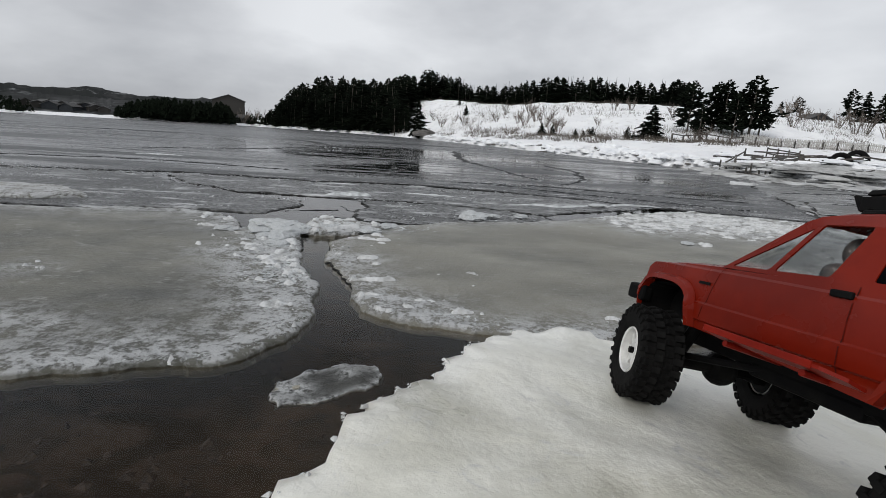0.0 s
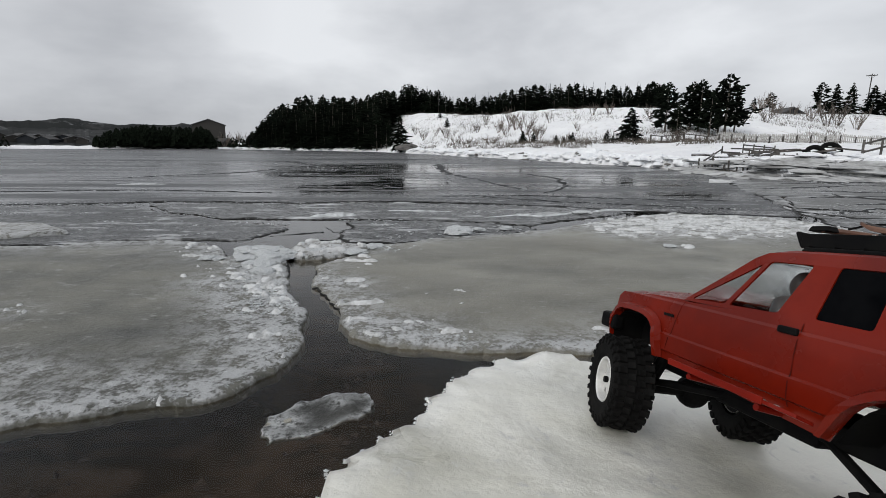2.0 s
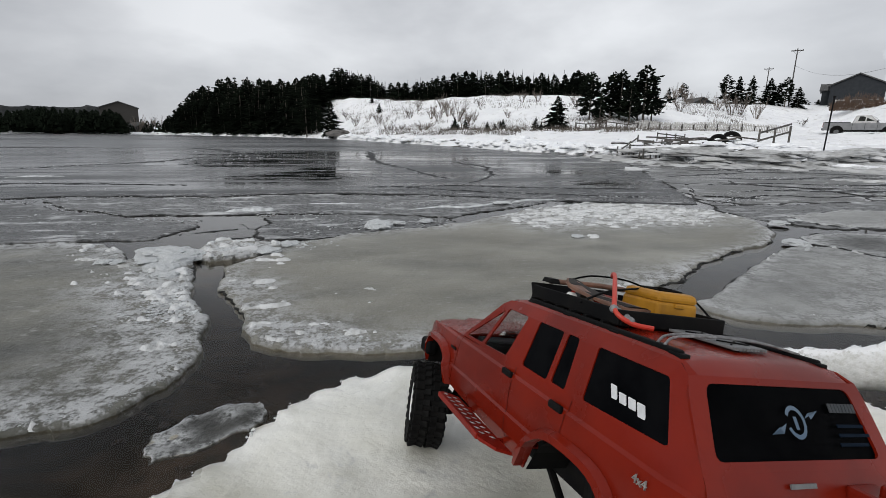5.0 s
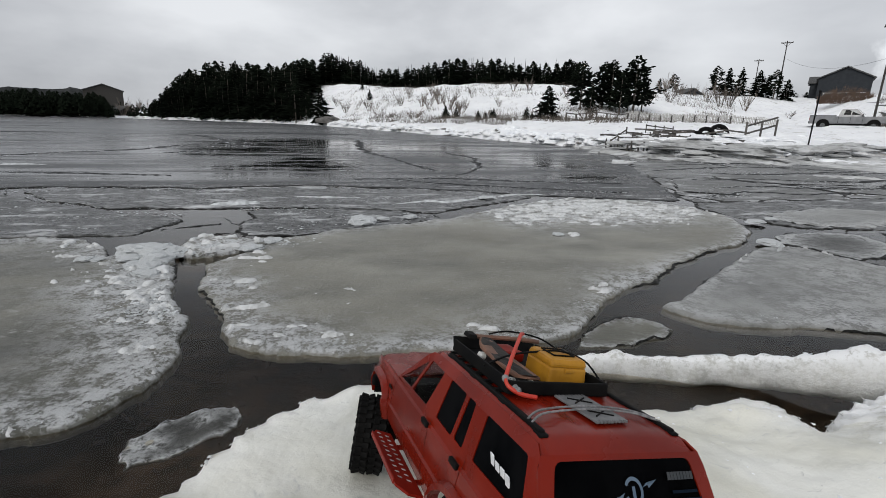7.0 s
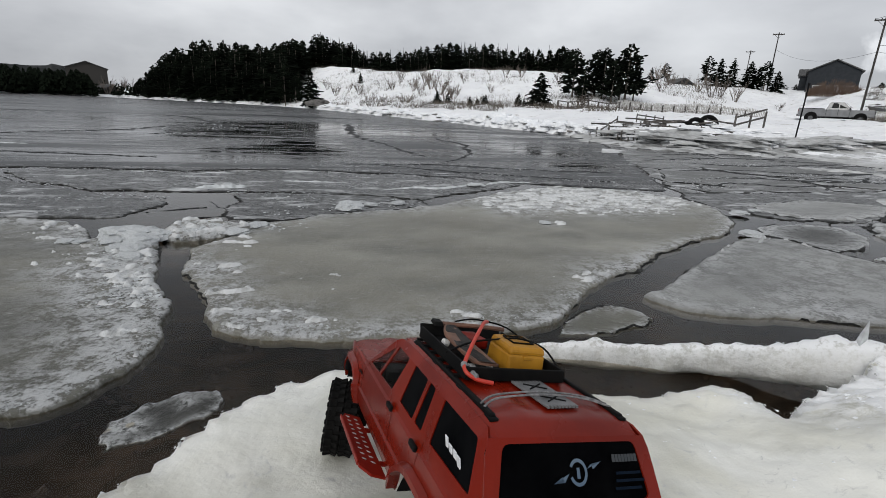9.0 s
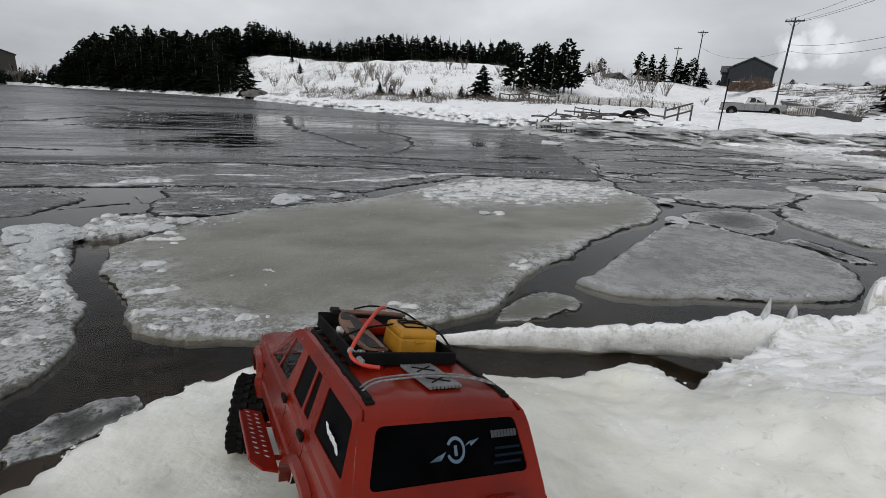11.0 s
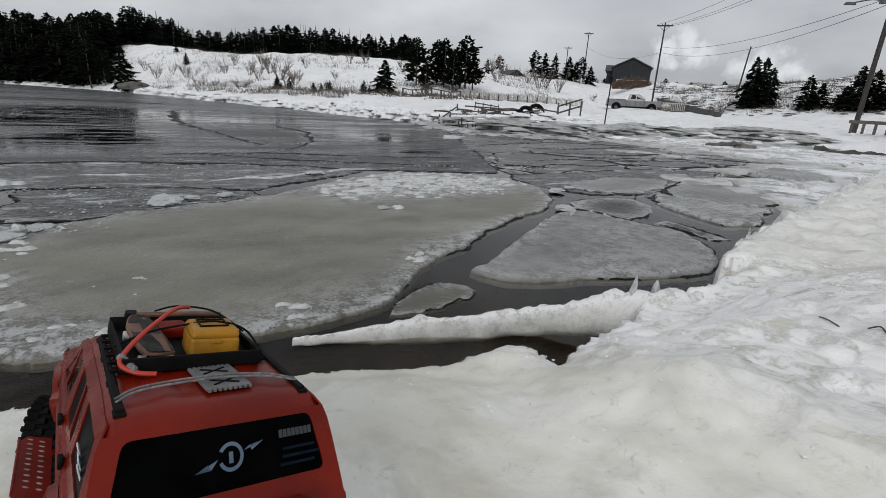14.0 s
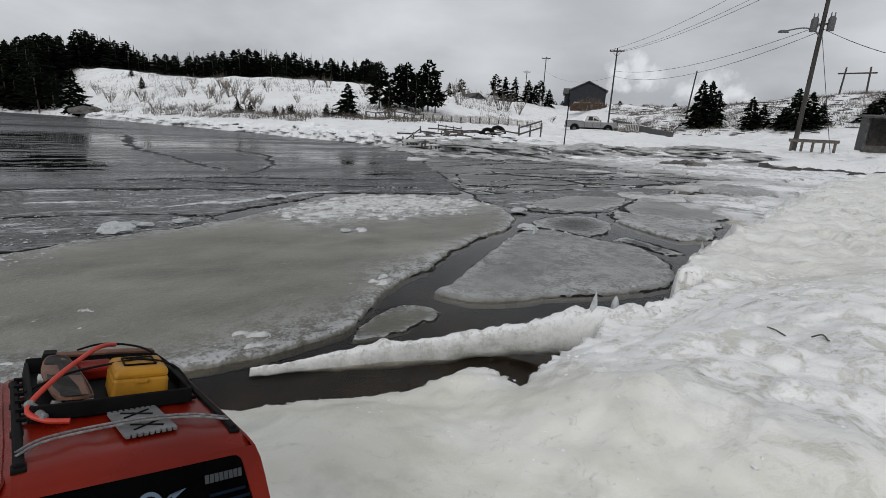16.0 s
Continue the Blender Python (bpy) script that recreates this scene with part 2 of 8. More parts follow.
    links.new(b.outputs[0], p.inputs["Normal"])
    return m


M_HILLSNOW = material("slope_snow", (0.93, 0.94, 0.95), 0.8, spec=0.2, mix=(0.86, 0.87, 0.89), scale=0.5, bump=0.7, bump_scale=1.6, distance=0.4,
                      flecks=1.1, fleck_color=(0.46, 0.44, 0.41))
M_SNOW = material("snow", (0.93, 0.94, 0.95), 0.8, spec=0.2, mix=(0.80, 0.82, 0.85), scale=1.5, bump=0.5, bump_scale=3.0, distance=0.25)
M_SHELF = material("shelf_ice", (0.650, 0.637, 0.550), 0.36, spec=0.4, mix=(0.44, 0.432, 0.365), scale=2.4, low=0.47, high=0.70, distort=1.2,
                   second=(0.80, 0.797, 0.745), scale2=1.6, bump=0.5, bump_scale=11.0, distance=0.026, bump_crust=True,
                   attr="crust", attr_color=(0.92, 0.923, 0.918), attr_noise=9.0, attr_lo=0.48, attr_hi=0.95, rough2=0.26, flecks=26.0, fleck_color=(0.56, 0.56, 0.53))
M_FIELD = material("rough_sea_ice", (0.40, 0.40, 0.388), 0.6, spec=0.15, mix=(0.26, 0.262, 0.258), scale=1.1, low=0.40, high=0.62, second=(0.54, 0.54, 0.53), scale2=0.35,
                   bump=0.7, bump_scale=5.0, distance=0.08, attr="crust", attr_color=(0.84, 0.85, 0.87), attr_noise=1.6)
M_SEAMICE = material("refrozen_slush", (0.024, 0.025, 0.026), 0.6, spec=0.08, mix=(0.10, 0.102, 0.105), scale=9.0, low=0.55, high=0.72, bump=0.8, bump_scale=18.0, distance=0.03)
M_SLUSH = material("dark_slush", (0.016, 0.016, 0.015), 0.5, spec=0.12, mix=(0.075, 0.076, 0.074), scale=26.0, low=0.52, high=0.68, bump=0.9, bump_scale=40.0, distance=0.02)
M_CRUST = material("snow_crust", (0.66, 0.67, 0.675), 0.7, spec=0.2, mix=(0.42, 0.425, 0.42), scale=16.0, low=0.45, high=0.68, bump=0.8, bump_scale=60.0, distance=0.012)
M_DIRT = material("frozen_dirt", (0.05, 0.046, 0.043), 0.9, spec=0.1, mix=(0.09, 0.086, 0.08), scale=3.0, bump=0.6, bump_scale=6.0, distance=0.06)
M_FLOEDARK = material("dark_floe_ice", (0.114, 0.112, 0.091), 0.42, spec=0.18, mix=(0.062, 0.063, 0.055), scale=1.5, low=0.42, high=0.68, detail=7.0,
                  second=(0.192, 0.188, 0.159), scale2=0.8, bump=0.9, bump_scale=36.0, distance=0.022, bump_crust=True, stretch=(0.8, 1.15, 1),
                  attr="crust", attr_color=(0.491, 0.500, 0.504), attr_noise=11.0, attr_lo=0.62, attr_hi=1.12, rough2=0.34, flecks=14.0, fleck_color=(0.321, 0.321, 0.303))
M_FLOE = material("floe_ice", (0.174, 0.168, 0.140), 0.42, spec=0.18, mix=(0.097, 0.097, 0.083), scale=1.5, low=0.42, high=0.72, detail=9.0,
                  second=(0.279, 0.273, 0.237), scale2=0.8, bump=1.0, bump_scale=36.0, distance=0.022, bump_crust=True, stretch=(0.8, 1.15, 1),
                  attr="crust", attr_color=(0.542, 0.550, 0.554), attr_noise=11.0, attr_lo=0.62, attr_hi=1.12, rough2=0.34, flecks=24.0, fleck_color=(0.305, 0.305, 0.288))
M_FLOEGREY = material("grey_floe_ice", (0.188, 0.191, 0.180), 0.42, spec=0.18, mix=(0.113, 0.115, 0.110), scale=1.5, low=0.42, high=0.72, detail=7.0,
                  second=(0.284, 0.287, 0.278), scale2=0.8, bump=0.9, bump_scale=36.0, distance=0.022, bump_crust=True, stretch=(0.8, 1.15, 1),
                  attr="crust", attr_color=(0.518, 0.527, 0.531), attr_noise=11.0, attr_lo=0.62, attr_hi=1.12, rough2=0.34, flecks=9.0, fleck_color=(0.318, 0.322, 0.318))
M_WETFLOE = material("wet_thin_floe", (0.052, 0.052, 0.048), 0.4, spec=0.12, mix=(0.026, 0.026, 0.024), scale=9.0, low=0.36, high=0.66, bump=0.8, bump_scale=40.0, distance=0.012,
                     attr="crust", attr_color=(0.42, 0.43, 0.43), attr_noise=16.0, flecks=22.0, fleck_color=(0.15, 0.152, 0.15))
M_YOUNG = young_ice("young_ice", (0.036, 0.038, 0.040), (0.0043, 0.0050, 0.0058), (0.123, 0.126, 0.130))
M_BRASHICE = young_ice("young_ice_with_brash", (0.046, 0.048, 0.048), (0.0095, 0.0104, 0.0114), (0.285, 0.290, 0.294), 2.0)
M_SHEETGREY = young_ice("matt_plate_ice", (0.080, 0.081, 0.078), (0.0153, 0.0161, 0.0168), (0.275, 0.279, 0.283), 3.0)
M_FARICE = material("far_thin_ice", (0.10, 0.104, 0.108), 0.25, spec=0.03, mix=(0.06, 0.063, 0.066), scale=0.12, low=0.4, high=0.62, second=(0.14, 0.144, 0.148), scale2=0.05, gloss=(0.15, 0.0, 0.03), stretch=(0.5, 1.6, 1))
M_SLAB = material("dirty_slab_ice", (0.56, 0.56, 0.53), 0.4, spec=0.3, mix=(0.38, 0.38, 0.36), scale=7.0, low=0.42, high=0.68, second=(0.66, 0.66, 0.64), scale2=3.0,
                  bump=0.8, bump_scale=35.0, distance=0.015, attr="crust", attr_color=(0.84, 0.85, 0.86), attr_noise=16.0)
M_SLABGREY = material("grey_shore_ice", (0.44, 0.445, 0.44), 0.5, spec=0.25, mix=(0.24, 0.242, 0.24), scale=2.2, low=0.4, high=0.62, second=(0.62, 0.63, 0.64), scale2=1.1, bump=0.7, bump_scale=9.0, distance=0.05)
M_REDSTONE = material("red_stone", (0.085, 0.045, 0.035), 0.8, mix=(0.05, 0.03, 0.026), scale=8.0, bump=0.5)
M_BEDSTONE = material("bed_stone", (0.020, 0.015, 0.012), 0.85, spec=0.1, mix=(0.060, 0.046, 0.036), scale=30.0)
M_CHUNK = material("ice_rubble", (0.60, 0.62, 0.63), 0.5, spec=0.3, mix=(0.36, 0.375, 0.38), scale=14.0, bump=0.6, bump_scale=40.0)
M_SHELFRIM = material("rim_ice_crystal", (0.72, 0.73, 0.72), 0.15, spec=0.6, mix=(0.40, 0.405, 0.39), scale=60.0)
M_WATER = still_water("sea_water", (0.90, 0.85, 0.76), 1.22)
M_BED = material("sea_bed", (0.018, 0.013, 0.009), 0.9, spec=0.02, mix=(0.060, 0.043, 0.031), low=0.45, high=0.72, scale=3.4, distort=1.2, flecks=6.0, fleck_color=(0.008, 0.007, 0.006), second=(0.022, 0.0175, 0.0145), scale2=1.7,
                 bump=0.6, bump_scale=7.0, distance=0.03, stretch=(0.8, 1.2, 1))
M_STONE = material("stone", (0.16, 0.15, 0.14), 0.8, mix=(0.09, 0.085, 0.08), scale=4.0, bump=0.6, bump_scale=12.0, random=0.3, distance=0.05)
M_NEEDLE = material("needles", (0.0045, 0.0065, 0.0045), 0.9, spec=0.02, mix=(0.010, 0.014, 0.009), scale=2.5, random=0.35)
M_BARK = material("bark", (0.075, 0.062, 0.052), 0.9, mix=(0.12, 0.105, 0.09), scale=9.0)
M_TWIG = material("twigs", (0.10, 0.082, 0.07), 0.9, mix=(0.16, 0.135, 0.115), scale=5.0, random=0.3)
M_STRAW = material("dry_grass", (0.13, 0.11, 0.088), 0.9, mix=(0.08, 0.068, 0.056), scale=1.0)
M_GREYWOOD = material("weathered_wood", (0.095, 0.088, 0.08), 0.85, mix=(0.05, 0.046, 0.043), scale=7.0, bump=0.4, random=0.25)
M_POLEWOOD = material("pole_wood", (0.065, 0.060, 0.056), 0.85, spec=0.2, mix=(0.04, 0.037, 0.035), scale=5.0, stretch=(4, 4, 0.3))
M_PALE = material("pale_fence_paint", (0.55, 0.54, 0.52), 0.8, mix=(0.40, 0.39, 0.37), scale=5.0)
M_SIDING = material("dark_siding", (0.026, 0.030, 0.035), 0.7, spec=0.2, mix=(0.02, 0.023, 0.027), scale=2.0)
M_ROOFING = material("roof_shingle", (0.035, 0.035, 0.036), 0.9, mix=(0.09, 0.09, 0.09), scale=6.0)
M_BEIGE = material("beige_siding", (0.034, 0.031, 0.028), 0.8, mix=(0.035, 0.032, 0.028), scale=2.0)
M_WHITE = material("white_trim", (0.75, 0.75, 0.73), 0.6, mix=(0.62, 0.62, 0.6), scale=4.0)
M_PANE = material("window_pane", (0.03, 0.035, 0.04), 0.08, spec=0.8, mix=(0.05, 0.055, 0.06), scale=1.0)
M_CARGLASS = material("dark_car_glass", (0.006, 0.007, 0.008), 0.15, spec=0.12, mix=(0.010, 0.011, 0.012), scale=3.0)
M_STEEL = material("galvanised_steel", (0.11, 0.113, 0.116), 0.55, 0.4, mix=(0.08, 0.082, 0.085), scale=8.0)
M_SILVER = material("silver_car_paint", (0.185, 0.190, 0.198), 0.4, 0.2, mix=(0.15, 0.154, 0.160), scale=3.0, coat=0.4)
M_CONCRETE = material("concrete", (0.10, 0.10, 0.10), 0.85, mix=(0.07, 0.07, 0.07), scale=2.0, bump=0.3)
M_BOAT = material("faded_boat_paint", (0.20, 0.165, 0.145), 0.8, mix=(0.13, 0.11, 0.10), scale=3.0, second=(0.5, 0.5, 0.51), scale2=1.4)
M_HEDGE = material("brown_hedge", (0.085, 0.052, 0.036), 0.9, mix=(0.12, 0.078, 0.053), scale=2.0)
M_FARHILL = material("far_wooded_hill", (0.022, 0.024, 0.024), 0.9, spec=0.1, mix=(0.05, 0.051, 0.052), scale=0.05, low=0.5, high=0.62, flecks=0.04, fleck_color=(0.30, 0.31, 0.32), stretch=(1, 1, 3))
M_WIRE = material("cable", (0.03, 0.03, 0.03), 0.7, mix=(0.04, 0.04, 0.04))

# red toy truck
M_RED = material("red_body_shell", (0.1659, 0.0094, 0.0028), 0.22, spec=0.2, mix=(0.1222, 0.0070, 0.0022), scale=9.0, bump=0.05, bump_scale=180.0,
                 distance=0.001, second=(0.1851, 0.0124, 0.0039), scale2=14.0, rough2=0.32)
M_SEAM = material("seam_shadow_gap", (0.105, 0.007, 0.0035), 0.7, spec=0.1, mix=(0.04, 0.004, 0.002), scale=60.0)
M_REDMETAL = material("red_sheet_metal", (0.2070, 0.0117, 0.0054), 0.4, spec=0.12, mix=(0.1620, 0.0090, 0.0045), scale=20.0)
M_BLACK = material("black_plastic", (0.0045, 0.0045, 0.005), 0.6, spec=0.06, mix=(0.008, 0.0078, 0.0075), scale=30.0)
M_TINT = material("black_tinted_window", (0.0016, 0.0018, 0.0024), 0.3, spec=0.015, mix=(0.004, 0.0043, 0.005), scale=25.0, rough2=0.36)
M_RUBBER = material("tyre_rubber", (0.005, 0.005, 0.005), 0.85, spec=0.08, mix=(0.010, 0.0097, 0.0094), scale=40.0, bump=0.2, bump_scale=300.0, distance=0.001)
M_RIM = material("white_rim", (0.72, 0.72, 0.70), 0.4, mix=(0.55, 0.55, 0.54), scale=40.0)
M_DECAL = material("pale_decal", (0.72, 0.74, 0.76), 0.5, mix=(0.6, 0.62, 0.65), scale=60.0)
M_DECALBLUE = material("blue_decal", (0.085, 0.125, 0.18), 0.6, spec=0.05, mix=(0.11, 0.15, 0.20), scale=60.0)
M_DECALGREY = material("grey_decal", (0.055, 0.058, 0.062), 0.6, spec=0.05, mix=(0.045, 0.05, 0.055), scale=60.0)
M_DECALDIM = material("dim_blue_decal", (0.004, 0.008, 0.015), 0.6, spec=0.02, mix=(0.006, 0.011, 0.02), scale=60.0)
M_YELLOW = material("yellow_case_plastic", (0.3960, 0.1890, 0.0162), 0.45, spec=0.25, mix=(0.2880, 0.1350, 0.0126), scale=25.0)
M_STRAP = material("red_rubber_strap", (0.46, 0.030, 0.016), 0.5, mix=(0.45, 0.04, 0.02), scale=50.0)
M_CORD = material("bungee_cord", (0.22, 0.22, 0.225), 0.7, mix=(0.11, 0.11, 0.113), scale=200.0)
M_GREY = material("grey_plate", (0.17, 0.172, 0.175), 0.5, spec=0.2, mix=(0.12, 0.122, 0.125), scale=60.0)
M_DECK = material("skateboard_deck", (0.022, 0.021, 0.021), 0.7, spec=0.1, mix=(0.045, 0.042, 0.04), scale=80.0)
M_DECKWOOD = material("maple_edge", (0.17, 0.085, 0.055), 0.6, mix=(0.11, 0.055, 0.036), scale=60.0)
# silver of the raised letters; on the step slots this pale tone paints glints
M_LIP = material("worn_bright_metal", (0.30, 0.285, 0.275), 0.4, 0.3, mix=(0.17, 0.155, 0.15), scale=80.0)
M_CLEAR = clear("clear_window", (0.93, 0.95, 0.96), 0.06, 1.05)
M_DOLL = material("doll_plastic", (0.06, 0.05, 0.046), 0.6, mix=(0.035, 0.033, 0.033), scale=30.0, low=0.45, high=0.55)


# ---- building helpers ----
def mesh_of(name, verts, faces, mat, smooth=False, attr=None):
    me = bpy.data.meshes.new(name)
    me.from_pydata([tuple(map(float, v)) for v in verts], [], [tuple(map(int, q)) for q in faces])
    me.materials.append(mat)
    if smooth:
        me.shade_smooth()
    if attr is not None:
        a = me.attributes.new("crust", "FLOAT", "POINT")
        a.data.foreach_set("value", np.asarray(attr, dtype=np.float32))
    return me


def part(name, bm, mat, parent, label="", smooth=False):
    """Links a bmesh (or a mesh) as one object under its thing."""
    if isinstance(bm, bpy.types.Mesh):
        me = bm
    else:
        me = bpy.data.meshes.new(name)
        bmesh.ops.recalc_face_normals(bm, faces=bm.faces)
        bm.to_mesh(me)
        bm.free()
        me.materials.append(mat)
        if smooth:
            me.shade_smooth()
    ob = new(name, me)
    if parent is not None:
        ob.parent = parent
    if label:
        ob["label"] = label
    return ob


def thing(name, m, label, category, group="", kind=""):
    ob = new(name)
    ob.matrix_world = m
    return tagged(ob, label, category, group, kind)


def box(bm, size, at=(0, 0, 0), rot=(0, 0, 0), bevel=0.0, taper=1.0):
    m = pose(*at, *rot)
    r = bmesh.ops.create_cube(bm, size=1.0)
    vs = r["verts"]
    for v in vs:
        t = taper if v.co.z > 0 else 1.0
        v.co = m @ Vector((v.co.x * size[0] * t, v.co.y * size[1] * t, v.co.z * size[2]))
    if bevel:
        es = list({e for v in vs for e in v.link_edges})
        bmesh.ops.bevel(bm, geom=es, offset=bevel, segments=2, affect="EDGES", profile=0.5)


def rod(bm, a, b, r1, r2=None, n=8):
    a, b = Vector(a), Vector(b)
    r2 = r1 if r2 is None else r2
    q = (b - a).to_track_quat("Z", "Y").to_matrix()
    ring = []
    for c, r in ((a, r1), (b, r2)):
        ring.append([bm.verts.new(c + q @ Vector((r * math.cos(6.28319 * k / n), r * math.sin(6.28319 * k / n), 0))) for k in range(n)])
    for k in range(n):
        bm.faces.new((ring[0][k], ring[0][(k + 1) % n], ring[1][(k + 1) % n], ring[1][k]))
    bm.faces.new(ring[0][::-1])
    bm.faces.new(ring[1])


def tube(bm, pts, r, n=8):
    """A round cord through points."""
    pts = [Vector(p) for p in pts]
    rings = []
    for i, p in enumerate(pts):
        d = (pts[min(i + 1, len(pts) - 1)] - pts[max(i - 1, 0)]).normalized()
        q = d.to_track_quat("Z", "Y").to_matrix()
        rings.append([bm.verts.new(p + q @ Vector((r * math.cos(6.28319 * k / n), r * math.sin(6.28319 * k / n), 0))) for k in range(n)])
    for u, v in zip(rings, rings[1:]):
        for k in range(n):
            bm.faces.new((u[k], u[(k + 1) % n], v[(k + 1) % n], v[k]))
    bm.faces.new(rings[0][::-1])
    bm.faces.new(rings[-1])


def spline(pts, n):
    """n points along a smooth curve through a few points."""
    pts = [Vector(p) for p in pts]
    out = []
    for i in range(n):
        u = i / (n - 1) * (len(pts) - 1)
        k = min(int(u), len(pts) - 2)
        f = u - k
        p0, p1, p2, p3 = pts[max(k - 1, 0)], pts[k], pts[k + 1], pts[min(k + 2, len(pts) - 1)]
        out.append(0.5 * ((2 * p1) + (p2 - p0) * f + (2 * p0 - 5 * p1 + 4 * p2 - p3) * f * f + (3 * p1 - p0 - 3 * p2 + p3) * f ** 3))
    return out


def sheet(bm, loops):
    """Fills an outline with holes; loops of points, the first one outside."""
    edges = []
    for loop in loops:
        vs = [bm.verts.new(p) for p in loop]
        edges += [bm.edges.new((vs[i], vs[(i + 1) % len(vs)])) for i in range(len(vs))]
    bmesh.ops.triangle_fill(bm, use_beauty=True, use_dissolve=False, edges=edges)


def polar(az, r, z=0.0):
    """A place by its bearing from +y towards +x in degrees, and its distance."""
    return (r * math.sin(radians(az)), r * math.cos(radians(az)), z)


def sm(a, b, v):
    u = np.clip((np.asarray(v, float) - a) / (b - a), 0, 1)
    return u * u * (3 - 2 * u)


def fractal(x, y, scale, octaves=4, seed=0.0):
    return noise.fractal(Vector((x * scale, y * scale, seed)), 1.0, 2.0, octaves)


def ragged(outline, step, amount, seed, scale=3.0, closed=True):
    """An outline with more points, bitten and bulged by noise."""
    out = []
    n = len(outline)
    for i in range(n if closed else n - 1):
        a, b = Vector(outline[i]), Vector(outline[(i + 1) % n])
        k = max(1, int((b - a).length / step))
        for j in range(k):
            p = a.lerp(b, j / k)
            nx = fractal(p.x, p.y, scale, 6, seed)
            ny = fractal(p.x, p.y, scale, 6, seed + 17.3)
            out.append(Vector((p.x + amount * nx, p.y + amount * ny)))
    return out

# ---- the bay: bed, water, land ----
def grid_mesh(name, xs, ys, zf, mat, crust=None):
    nx, ny = len(xs), len(ys)
    verts = [(x, y, zf(x, y)) for y in ys for x in xs]
    faces = [(j * nx + i, j * nx + i + 1, (j + 1) * nx + i + 1, (j + 1) * nx + i) for j in range(ny - 1) for i in range(nx - 1)]
    return mesh_of(name, verts, faces, mat, True, [crust(x, y) for y in ys for x in xs] if crust else None)


def bed_z(x, y):
    return max(-0.48, -0.20 - 0.05 * math.hypot(x - 0.5, y - 1.0) ** 0.6) + 0.035 * fractal(x, y, 2.2, 4, 5.0) + 0.012 * fractal(x, y, 11.0, 3, 8.0)


bed = new("sea_bed", grid_mesh("sea_bed", np.concatenate([-np.geomspace(260, 9.3, 40), np.linspace(-9, 12, 211), np.geomspace(12.3, 60, 26)]), np.concatenate([-np.geomspace(60, 3.2, 20), np.linspace(-3, 9, 141), np.geomspace(9.2, 220, 40)]), bed_z, M_BED))
tagged(bed, "dark brown muddy sea bed under shallow water", "sea bed", kind="structure")

bm = bmesh.new()
bmesh.ops.create_grid(bm, x_segments=8, y_segments=8, size=900)
water = part("water", bm, M_WATER, None)
water.visible_shadow = False
tagged(water, "calm clear dark sea water between ice floes", "water", kind="structure")

# land by bearing: distance of the water's edge, foot of the slope and crest, with their heights
EYE = 0.95
AZ = [-180, -120, -75, -50, -33, -22, -19, -12, -6, -3, 3, 10, 20, 28, 31, 38, 45, 51, 58, 66, 75, 95, 130, 180]
SHORE = [9, 30, 120, 150, 150, 150, 135, 108, 88, 72, 50, 37, 27, 22, 19.5, 17.5, 19.5, 24, 26, 24.5, 24, 24, 16, 9]
FOOT_R = [20, 60, 160, 180, 175, 170, 150, 122, 100, 84, 66, 55, 48, 46, 50, 56, 70, 62, 54, 48, 46, 44, 36, 20]
FOOT_Z = [1.0, 1.0, 0.6, 0.6, 0.6, 0.7, 1.2, 1.2, 1.2, 1.2, 1.3, 1.3, 1.3, 1.4, 1.4, 1.4, 1.3, 1.4, 1.0, 0.9, 0.9, 1.0, 1.2, 1.0]
CREST_R = [60, 90, 300, 320, 300, 230, 190, 160, 132, 116, 104, 98, 92, 90, 92, 96, 118, 90, 84, 80, 78, 80, 90, 60]
# the crest's elevation as seen from the shore ice
C_AZ = [-180, -120, -75, -33, -22, -19, -10, -6, -4.5, -2.5, 0, 3.3, 6.5, 10, 14, 21, 26, 31.7, 34, 37, 40, 43.5, 47, 51, 53, 57, 62, 66.5, 68.7, 70.7, 75, 95, 130, 180]
C_EL = [2, 1, 0.1, 0.1, 0.2, 1.0, 2.3, 3.0, 3.25, 3.6, 3.8, 3.5, 3.45, 3.85, 4.1, 4.1, 4.0, 3.8, 3.45, 3.1, 2.9, 2.8, 2.8, 3.1, 3.0, 2.92, 3.37, 3.85, 4.15, 4.35, 4.5, 4.5, 3.5, 2]


def land_z(az, r):
    rs, fr, fz, cr = (float(np.interp(az, AZ, v)) for v in (SHORE, FOOT_R, FOOT_Z, CREST_R))
    cz = EYE + cr * math.tan(radians(float(np.interp(az, C_AZ, C_EL))))
    x, y, _ = polar(az, r)
    rs += 1.2 * fractal(x, y, 0.12, 3, 2.0)
    lump = fractal(x, y, 0.35, 4, 4.0)
    z = -0.6 + (0.95 + 0.12 * lump) * float(sm(rs - 0.5, rs + 0.9, r)) + (fz - 0.35) * float(sm(rs + 0.6, fr, r))
    z += (cz - fz) * float(sm(fr, cr, r)) - 0.6 * float(sm(cr, cr + 60, r))
    fade = float(sm(rs, rs + 2, r))
    return z + fade * (0.16 * lump + 0.05 * fractal(x, y, 1.1, 3, 9.0) + 0.25 * fractal(x, y, 0.07, 2, 1.0) * float(sm(fr, cr, r)))


def on_land(az, r):
    return Vector(polar(az, r, land_z(az, r)))


